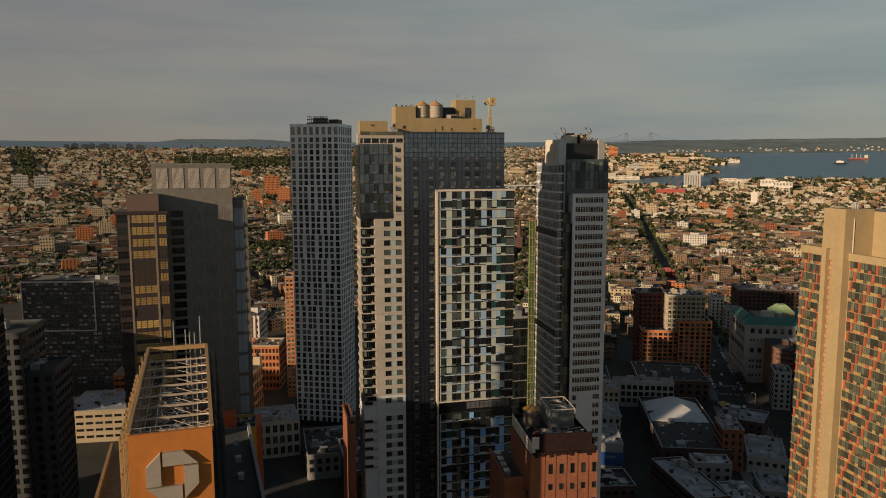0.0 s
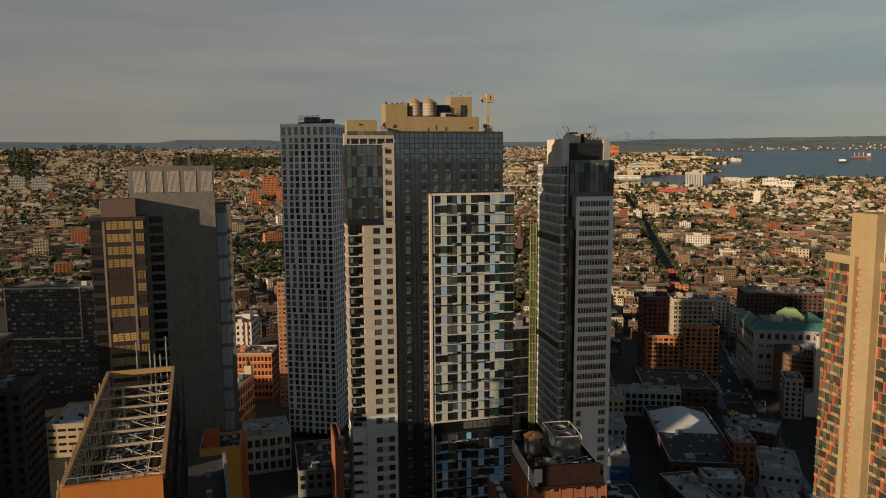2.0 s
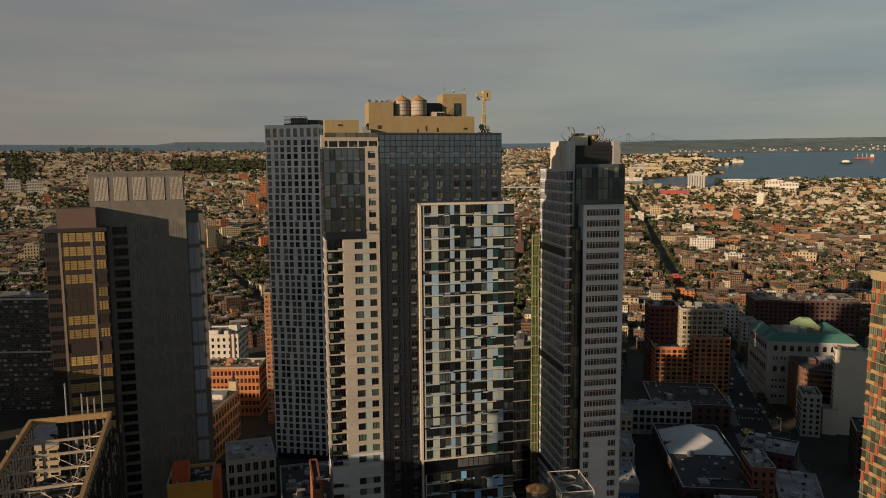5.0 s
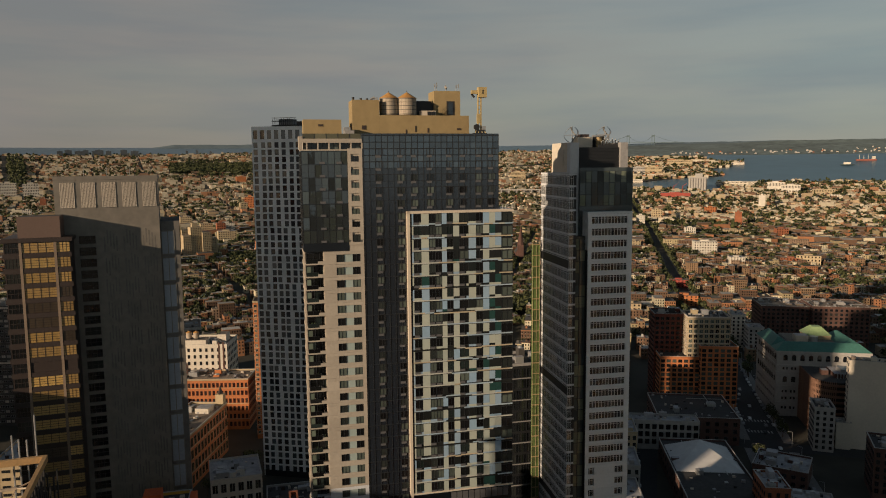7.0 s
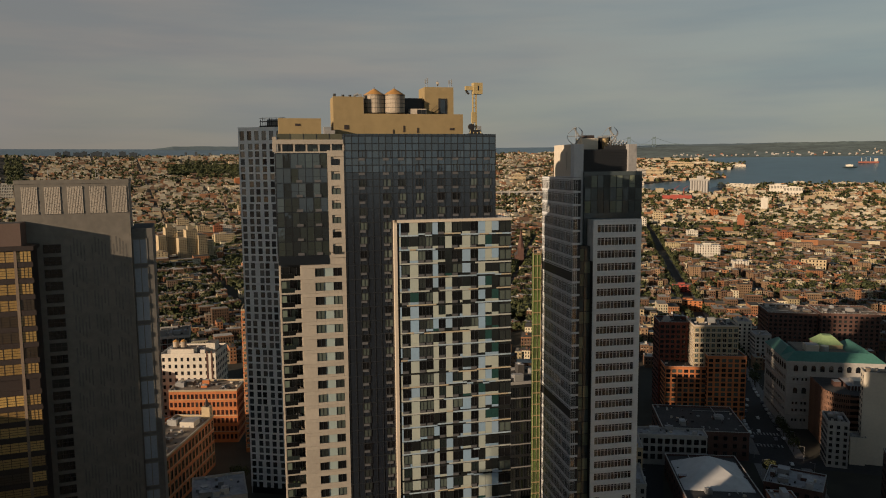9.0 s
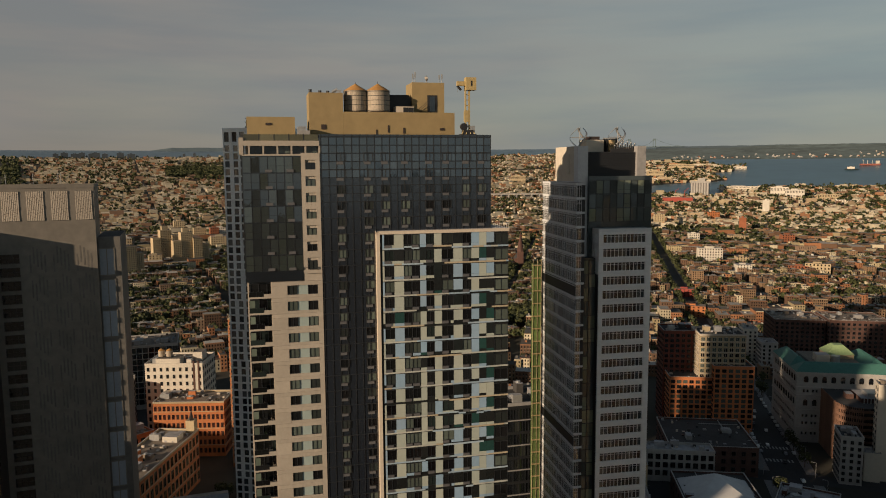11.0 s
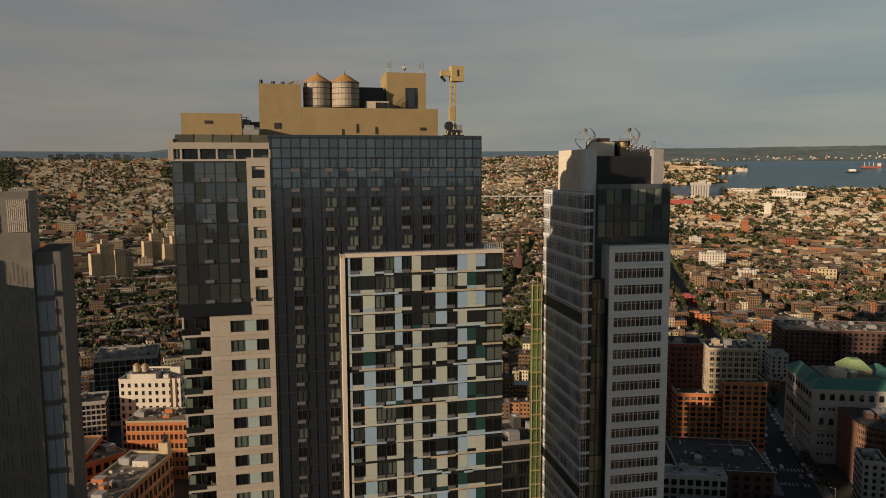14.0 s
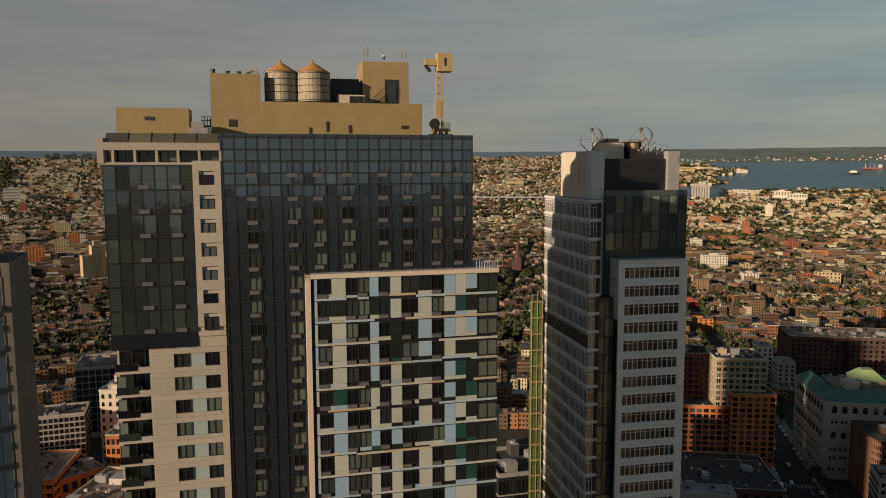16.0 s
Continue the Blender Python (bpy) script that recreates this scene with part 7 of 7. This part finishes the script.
near.sort(key=lambda o: o[6])
SINGLE = 160
for o in near[:SINGLE]:
    X_, Y_, turn, w, d, h, rr = o
    t = thing("row_house", "flat roofed city row house with small windows", "house", X_, Y_, 0, turn, "row houses")
    a = Acc(HOUSEWALL); a.box(0, w, 0, d, 0, h, HOUSEWALL, top=HOUSEROOF, skip="b"); a.box(0, w, -0.15, 0.4, h, h + 0.6, HOUSEWALL)
    part("wall", a, t)
    a = Acc(HOUSEROOF)
    u = rc.uniform(0.4, w - 2.2)
    a.box(u, u + 1.7, d * 0.5, d * 0.5 + 2.4, h, h + rc.uniform(1.0, 2.4), rc.choice((HOUSEWALL, HOUSEROOF))); a.box(w - 0.9, w - 0.3, d * 0.3, d * 0.3 + 0.9, h, h + 1.4, BRICKDK)
    part("roof_hut", a, t)
    a = Acc(DARKGLASS, CREAM_FRAME)
    nb = max(2, int(w / 2.3))
    for k in range(max(2, int(h / 3.3))):
        for i in range(nb):
            uu, zz = (i + 0.5) * w / nb, h - 2.7 - k * 3.15
            if zz > 0.4:
                a.box(uu - 0.5, uu + 0.5, -0.06, 0.02, zz, zz + 1.75, DARKGLASS, skip="k"); a.box(uu - 0.6, uu + 0.6, -0.12, 0.02, zz - 0.15, zz, CREAM_FRAME, skip="k")
    part("window_rows", a, t, kind="stuff")
for name, rows, lod, label in (("row_houses_near", near[SINGLE:], 0, "streets of brick and rendered row houses"), ("row_houses_middle", mid, 1, "crowded brick and rendered low houses"), ("row_houses_far", far_, 2, "far carpet of low city houses")):
    a = Acc(HOUSEWALL, HOUSEROOF, DARKGLASS, BRICKDK, FARWALL)
    for o in rows:
        put_house(a, o, lod < 2 and o[6] < 1600, lod)
    solid(name, a, label, "houses", kind="stuff")


# ---------------- trees ----------------
def tree_meshes(seed, leaves):
    q = random.Random(seed)
    tr = Acc(BARK)
    tr.tube((0, 0, 0), (0.1, 0, 3.6), 0.32, BARK, 0.2, n=6)
    cr = Acc(LEAF)
    for k in range(5):
        th = k * 1.26 + q.uniform(-0.3, 0.3)
        tr.tube((0.1, 0, 2.8 + 0.2 * k), (2.3 * math.cos(th), 2.3 * math.sin(th), 6.2 + q.uniform(-0.6, 0.9)), 0.14, BARK, 0.05, n=5)
    lobes = [(q.uniform(-2.4, 2.4), q.uniform(-2.4, 2.4), q.uniform(5.0, 8.4), q.uniform(1.4, 2.4)) for _ in range(9)] + [(0, 0, 7.5, 2.6)]
    for i in range(leaves):
        x, y, z, rr = lobes[i % len(lobes)]
        d = Vector((q.gauss(0, 1), q.gauss(0, 1), q.gauss(0, 1) * 0.8 + 0.25)).normalized()
        p = Vector((x, y, z)) + d * rr * q.uniform(0.75, 1.08)
        e = 0.75 * q.uniform(0.6, 1.25) * math.sqrt(150 / leaves)
        u = d.orthogonal().normalized(); u.rotate(Matrix.Rotation(q.uniform(0, 6.28), 3, d)); v = d.cross(u)
        n_ = (d + Vector((q.uniform(-0.5, 0.5), q.uniform(-0.5, 0.5), q.uniform(-0.3, 0.5)))).normalized()
        cr.face([tuple(p - u * e), tuple(p - v * e * 0.8 + n_ * 0.15), tuple(p + u * e), tuple(p + v * e * 0.8 + n_ * 0.2)], LEAF)
    return tr, cr


trees.sort(key=lambda o: o[3])
VAR = [tree_meshes(s, 190) for s in (1, 2, 3)]
VARM = [(a.mesh("trunk"), b.mesh("crown")) for a, b in VAR]
for i, (x, y, sc_, rr) in enumerate(trees[:140]):
    t = thing("tree", "leafy green street tree with a rounded crown", "tree", x, y, rise(x, y), rc.uniform(0, 360), "city trees")
    t.scale = (sc_, sc_, sc_ * rc.uniform(0.9, 1.15))
    for nm_, me in zip(("trunk", "crown"), VARM[i % 3]):
        ob = new(nm_, me); ob.parent = t
LOW = [np.array(tree_meshes(s, 40)[1].v).reshape(-1, 4, 3) for s in (4, 5, 6)]
LOWER = [np.array(tree_meshes(s, 16)[1].v).reshape(-1, 4, 3) for s in (7, 8, 9)]
vv = []
for i, (x, y, sc_, rr) in enumerate(trees[140:]):
    src = (LOW if rr < 1700 else LOWER)[i % 3]
    q = rc.uniform(0, 6.28)
    c, s = math.cos(q) * sc_, math.sin(q) * sc_
    k = 1.0 if rr < 1700 else 1.3
    p = np.empty_like(src)
    p[..., 0] = (src[..., 0] * c - src[..., 1] * s) * k + x
    p[..., 1] = (src[..., 0] * s + src[..., 1] * c) * k + y
    p[..., 2] = src[..., 2] * sc_ * (1.0 if rr < 1700 else 1.15) + rise(x, y)
    vv.append(p.reshape(-1, 3))
vv = np.concatenate(vv)
me = bpy.data.meshes.new("tree_canopy")
me.from_pydata(vv.tolist(), [], np.arange(len(vv)).reshape(-1, 4).tolist())
me.materials.append(LEAF)
tagged(new("tree_canopy", me), "green tree crowns among the far houses", "trees", kind="stuff")

# ---------------- unseen towers added to shade the streets, most behind the camera ---
def shade_tower(label, x, y, w, h, m, seed):
    block("tower_behind", label, "tower", x - 0.385 * w, y + 0.3187 * w, -39.6, w, 26, h, m, ROOFTAR, floor=4, bay=3.5, ww=1.8, wh=2.2, seed=seed, cap=4, sides="f")


shade_tower("unseen plain buff tower with square windows, added for shade", -149.6, 122.5, 20, 112, BRICKTAN, 70)
shade_tower("unseen plain brown tower with square windows, added for shade", -335.2, 158, 61, 204, BROWNBRICK, 71)
shade_tower("unseen plain grey tower with square windows, added for shade", -437, 256, 80, 76, LIMESTONE, 72)
shade_tower("unseen dark brick tower block with square windows, added for shade", -542, 254, 48, 136, BRICKDK, 76)
shade_tower("unseen plain brick tower block with square windows, added for shade", -199, 105, 30, 100, BRICK, 73)
shade_tower("unseen tall plain brick tower with square windows, added for shade", -270.5, 90.6, 50, 186, BRICK, 74)
# two blocks hidden behind the apartment tower, added to shade the brick apartments
shade_tower("unseen plain tan block with square windows, added for shade", -68.2, 415.8, 20, 69, BRICKTAN, 75)
shade_tower("unseen slim buff block with square windows, added for shade", -54, 404, 17, 84, BRICKTAN, 78)

shade_tower("unseen very tall grey tower with square windows, added for shade", -306.4, 243.2, 28, 252, LIMESTONE, 77)

# ---------------- far landmarks ----------------
def at_row(px, py):
    """Ground place in a given direction and dip, for laying out the far city."""
    r = reach(py)
    b = bear(px)
    x, y = polar(b, r)
    return x, y, r


def far_block(name, label, category, px0, px1, py_top, py_foot, wall, roof=None, deep=18, group="", floors=0, turn=None):
    x, y, r = at_row((px0 + px1) / 2, py_foot)
    w = (px1 - px0) / 1302 * r
    h = (py_foot - py_top) / 1302 * r
    b = bear((px0 + px1) / 2)
    t = thing(name, label, category, x, y, rise(x, y) - 1, -b if turn is None else turn, group)
    a = Acc(wall); a.box(-w / 2, w / 2, 0, deep, 0, h + 1, wall, top=roof or ROOFTAN)
    part("wall", a, t)
    a = Acc(wall); a.box(-w * 0.2, w * 0.15, deep * 0.3, deep * 0.7, h + 1, h + 1 + max(1.5, h * 0.1), wall)
    part("roof_hut", a, t)
    if floors:
        a = Acc(DARKGLASS)
        n = max(3, int(w / 4.5))
        for k in range(floors):
            for i in range(n):
                u, z = -w / 2 + (i + 0.5) * w / n, 1 + (k + 0.3) * h / floors
                a.box(u - 0.9, u + 0.9, -0.1, 0.05, z, z + h / floors * 0.5, DARKGLASS, skip="k")
        part("window_rows", a, t, kind="stuff")
    return t


# housing towers among the low streets
for px0, px1, pt, pf in ((92, 118, 392, 422), (138, 157, 384, 412), (160, 174, 376, 402), (44, 72, 432, 458), (455, 482, 312, 346), (478, 500, 333, 362), (430, 448, 336, 360)):
    far_block("apartment_block", "brick apartment block catching the sun", "building", px0, px1, pt, pf, BRICKORANGE if px0 % 3 else BRICKTAN, group="housing blocks", floors=8)
q = random.Random(303)
for i in range(44):
    left = i < 32
    px = q.uniform(0, 480) if left else q.uniform(1090, 1400)
    pf = q.uniform(306, 440) if left else q.uniform(345, 450)
    r_ = reach(pf)
    w_, h_ = q.uniform(18, 42) * 1302 / r_, q.uniform(16, 34) * 1302 / r_
    far_block("apartment_block", "mid-rise city apartment block with a flat roof", "building", px, px + w_, pf - h_, pf, q.choice((BRICKORANGE, BRICKTAN, WHITEBRICK, BRICK, BRICKTAN)), q.choice((ROOFTAN, ROOFPALE)), deep=20, group="housing blocks", floors=6 if pf > 350 else 0, turn=(36 if left else 3))
far_block("red_store", "building with a bright red wall", "building", 190, 204, 402, 424, REDPAINT, deep=24)
far_block("white_complex", "pale hospital building with flat roofs", "building", 0, 22, 306, 328, WHITEBRICK, group="pale complex", floors=5)
far_block("white_complex", "pale hospital building with flat roofs", "building", 40, 62, 308, 330, WHITEBRICK, group="pale complex", floors=5)
# seaside towers, their blue-grey painted in as haze
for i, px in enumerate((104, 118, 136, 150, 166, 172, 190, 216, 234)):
    far_block("skyline_tower", "far seaside apartment tower, coloured blue-grey for haze", "tower", px, px + 8 + (i % 3) * 2, 258 - (i % 2) * 1.5, 266, FARTOWER, deep=14, group="seaside towers")
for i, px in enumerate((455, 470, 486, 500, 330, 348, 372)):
    far_block("skyline_tower", "far seaside apartment tower, coloured blue-grey for haze", "tower", px, px + 4, 259 - (i % 3), 267, FARTOWER, deep=14, group="seaside towers")

# buff stepped apartment houses
for bx_, by_ in ((-724, 1139), (-694, 1290), (-760, 1330)):
    b = math.degrees(math.atan2(bx_ - CX, by_ - CY))
    t = thing("stepped_apartments", "buff brick stepped apartment tower with rows of windows", "building", bx_, by_, 0, -b + 14, "buff towers")
    for u0, u1, v0, h in ((-30, -16, 0, 46), (-16, 4, 3, 60), (4, 20, -2, 50), (20, 32, 2, 38)):
        a = Acc(BRICKTAN); a.box(u0, u1, v0, v0 + 20, 0, h, BRICKTAN, top=ROOFTAN)
        part("wing", a, t)
        a = Acc(DARKGLASS)
        for k in range(int(h / 3.1)):
            for i in range(int((u1 - u0) / 3.2)):
                u = u0 + 1.6 + i * 3.2
                a.box(u - 0.6, u + 0.6, v0 - 0.08, v0 + 0.05, 1 + k * 3.1, 2.5 + k * 3.1, DARKGLASS, skip="k")
        part("window_rows", a, t, kind="stuff")
    a = Acc(BRICKTAN); a.box(-12, -2, 8, 16, 60, 67, BRICKTAN)
    part("roof_hut", a, t)

# church spire
sx, sy, sr = at_row(920, 448)
t = thing("church", "brown stone church with a tall pointed spire", "church", sx, sy, rise(sx, sy), 10)
a = Acc(BROWNBRICK); a.box(-5, 5, 0, 10, 0, 30, BROWNBRICK); part("belfry", a, t)
a = Acc(BROWNBRICK); a.tube((0, 5, 30), (0, 5, 62), 6, BROWNBRICK, 0.3, n=8); part("spire", a, t)
a = Acc(BROWNBRICK); a.box(-8, 8, 10, 46, 0, 16, BROWNBRICK)
a.face([(-8, 10, 16), (8, 10, 16), (0, 10, 25)], BROWNBRICK); a.face([(-8.6, 10, 15.5), (0, 10, 25.2), (0, 46, 25.2), (-8.6, 46, 15.5)], ROOFTAR); a.face([(8.6, 10, 15.5), (8.6, 46, 15.5), (0, 46, 25.2), (0, 10, 25.2)], ROOFTAR)
part("nave", a, t)

# raised expressway
x0, y0, r0 = at_row(905, 338)
t = thing("viaduct", "pale concrete elevated expressway on piers", "viaduct", x0, y0, rise(x0, y0), 6)
a = Acc(LIMESTONE); a.box(-160, 200, 0, 14, 16, 20, LIMESTONE); part("deck", a, t)
a = Acc(LIMESTONE); a.box(-160, 200, 18, 30, 9, 12, LIMESTONE); part("deck", a, t)
for k in range(13):
    a = Acc(LIMESTONE); a.box(-155 + k * 28, -151 + k * 28, 2, 28, 0, 16, LIMESTONE); part("pier", a, t)

# harbour front: sheds, silos, stack, cranes
for px0, px1, pt, pf, m in ((1080, 1134, 312, 319, CREAMHEAD), (1096, 1190, 304, 309, CREAMHEAD), (1230, 1286, 288, 292, BRICKTAN), (1290, 1312, 284, 289, CREAMHEAD), (1140, 1168, 291, 303, BRICKTAN), (1115, 1140, 291, 302, LIMESTONE),
                            (1180, 1220, 280, 290, BRICKTAN), (1078, 1094, 262, 279, BRICKORANGE), (1358, 1384, 317, 334, WHITEBRICK), (1384, 1412, 321, 336, WHITEBRICK), (1270, 1332, 316, 323, CREAMHEAD), (1438, 1456, 328, 338, BRICKTAN), (1460, 1476, 328, 338, BRICKTAN),
                            (1410, 1500, 336, 340, CREAMHEAD), (902, 928, 298, 312, BRICKTAN), (1398, 1404, 312, 318, WHITEBRICK)):
    far_block("harbour_shed", "pale harbour warehouse with a flat roof", "warehouse", px0, px1, pt, pf, m, ROOFPALE, deep=30, group="harbour sheds", floors=2)
far_block("white_stack_building", "tall narrow white silo building", "building", 1343, 1353, 338, 361, WHITEBRICK, deep=14)
far_block("red_warehouse", "warehouse with red and white painted walls", "warehouse", 1170, 1218, 335, 345, REDPAINT, ROOFPALE, deep=30)
far_block("long_school", "long tan school building with rows of windows", "building", 1276, 1420, 443, 452, BRICKTAN, ROOFTAN, deep=20, floors=3)
far_block("brick_tower_far", "dark red brick church tower", "tower", 1302, 1313, 366, 392, BRICK, deep=10)
for px0, px1, pt, pf, m in ((1100, 1138, 462, 488, BRICKTAN), (1136, 1172, 476, 494, BRICKTAN), (1296, 1340, 470, 484, BRICK), (1195, 1240, 462, 480, BRICKORANGE), (1190, 1222, 455, 468, REDPAINT), (1420, 1456, 425, 446, BRICKTAN), (1390, 1422, 430, 446, BRICK)):
    far_block("low_apartments", "low apartment house with a flat roof", "building", px0, px1, pt, pf, m, ROOFTAN, deep=18, group="low apartment houses", floors=4)
gx, gy, gr_ = at_row(1234, 331)
t = thing("grain_terminal", "tall grey concrete grain silos with a head house", "silo", gx, gy, rise(gx, gy), -bear(1234))
for k in range(7):
    a = Acc(LIMESTONE); a.tube((-30 + k * 9, 6, 0), (-30 + k * 9, 6, 44), 4.6, LIMESTONE, n=12); part("silo", a, t)
a = Acc(LIMESTONE); a.box(-34, 30, 12, 24, 0, 50, LIMESTONE); a.box(-12, 14, 12, 24, 50, 62, LIMESTONE); part("head_house", a, t)
for px in (1206, 1190):
    cx_, cy_, r_ = at_row(px, 337)
    t = thing("harbour_crane", "slim red harbour crane", "crane", cx_, cy_, rise(cx_, cy_), 0, "harbour cranes")
    a = Acc(REDPAINT); a.tube((0, 0, 0), (0, 0, 30), 1.6, REDPAINT, 0.8, n=5); part("mast", a, t)
    a = Acc(REDPAINT); a.tube((0, 0, 26), (14, 0, 38), 0.8, REDPAINT, n=5); part("jib", a, t)
# ship and small island in the bay
ex, ey, er = at_row(1528, 284)
t = thing("cargo_ship", "rust red cargo ship with pale superstructure", "ship", ex, ey, rise(ex, ey) + 0.6, 0)
a = Acc(mat("rust_hull", (0.30, 0.10, 0.07), 0.7)); a.box(-40, 40, -6, 6, 0, 7, a.mats[0]); part("hull", a, t)
a = Acc(WHITEBRICK); a.box(24, 36, -5, 5, 7, 20, WHITEBRICK); part("superstructure", a, t)
for u in (-28, -10, 8):
    a = Acc(WHITEBRICK); a.tube((u, 0, 7), (u, 0, 24), 1.0, WHITEBRICK, n=5); part("mast", a, t)
ix, iy, ir = at_row(1496, 290)
a = Acc(HAZELAND); a.tube((0, 0, 0), (0, 0, 2.5), 30, HAZELAND, 24, n=14)
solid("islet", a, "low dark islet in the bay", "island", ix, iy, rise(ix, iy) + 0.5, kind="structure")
far_block("islet_house", "small pale building on the islet", "building", 1490, 1500, 286, 289, WHITEBRICK, deep=10)
# buildings scattered on the far shore
q = random.Random(77)
for i in range(90):
    px, py = q.uniform(1180, 1600), 271.5 - abs(q.gauss(0, 3.2))
    far_block("shore_building", "small far shore building", "building", px, px + q.uniform(1.2, 4.2), py - q.uniform(0.8, 2.2), py, q.choice((LIMESTONE, CONCRETE, BRICK, CREAM)), deep=10, group="far shore buildings")

# ---------------- parked and standing cars ----------------
def car(x, y, turn):
    t = thing("car", "parked car on the asphalt street", "car", x, y, rise(x, y) + 0.1, turn, "street cars")
    a = Acc(CARPAINT)
    prof = [(-2.2, 0.35), (2.2, 0.35), (2.25, 0.85), (1.2, 0.95), (0.7, 1.45), (-1.1, 1.45), (-1.8, 0.98), (-2.25, 0.9)]
    n = len(prof)
    base = len(a.v)
    a.v.extend([(u, -0.88, z) for u, z in prof] + [(u, 0.88, z) for u, z in prof])
    a.f.append(tuple(range(n))); a.m.append(0); a.f.append(tuple(reversed(range(n, 2 * n)))); a.m.append(0)
    for i in range(n):
        j = (i + 1) % n
        a.f.append((j, i, n + i, n + j)); a.m.append(0)
    part("body", a, t)
    a = Acc(DARKGLASS); a.box(-1.2, 0.8, -0.90, 0.90, 1.0, 1.38, DARKGLASS); part("window_glass", a, t)
    for u in (-1.4, 1.4):
        for v in (-0.8, 0.8):
            a = Acc(TYRE); a.tube((u, v - 0.12, 0.33), (u, v + 0.12, 0.33), 0.33, TYRE, n=8); part("wheel", a, t)
    return t


first = car(107.6, 560, 89)
qc = random.Random(9)
spots = [(107.4 + (y - 560) * 0.033, y, 89) for y in range(568, 760, 7)] + [(126.2 + (y - 560) * 0.033, y, 89) for y in range(560, 760, 8)] + [(113 + qc.uniform(0, 9), 480 + i * 13.0, 89) for i in range(18)] + [(124, 400 + i * 9, 90) for i in range(12)] + [(29.8 + i * 0.5, 330 + i * 11, 88) for i in range(16)]
for x, y, a_ in spots:
    if qc.random() < 0.78:
        copy_thing(first, pose(x, y, rise(x, y) + 0.1, 0, 0, a_ + (180 if qc.random() < 0.4 else 0)))

# street lamps and trees of the avenue
for i, y in enumerate(range(430, 720, 24)):
    for s in (-1, 1):
        x = 116 + (y - 540) * 0.035 + s * 13.5
        t = thing("street_lamp", "slim grey street lamp on the pavement", "street lamp", x, y, 0.1, 0 if s < 0 else 180, "avenue lamps")
        a = Acc(STEEL); a.tube((0, 0, 0), (0, 0, 8.5), 0.12, STEEL, 0.08, n=6); part("pole", a, t)
        a = Acc(STEEL); a.tube((0, 0, 8.4), (2.2, 0, 8.9), 0.07, STEEL, n=5); a.box(1.9, 2.7, -0.15, 0.15, 8.8, 8.95, STEEL); part("arm", a, t)
for i, (x, y) in enumerate([(127, 540 + 12 * k) for k in range(4)] + [(104, 470 + 10 * k) for k in range(4)] + [(-186 + k * 3, 400 + k * 13) for k in range(6)] + [(-182 + k * 7, 440 + k * 12) for k in range(6)]):
    t = thing("tree", "leafy green street tree with a rounded crown", "tree", x, y, 0, 40 * i, "city trees")
    t.scale = (0.9, 0.9, 0.95)
    for nm_, me in zip(("trunk", "crown"), VARM[i % 3]):
        ob = new(nm_, me); ob.parent = t
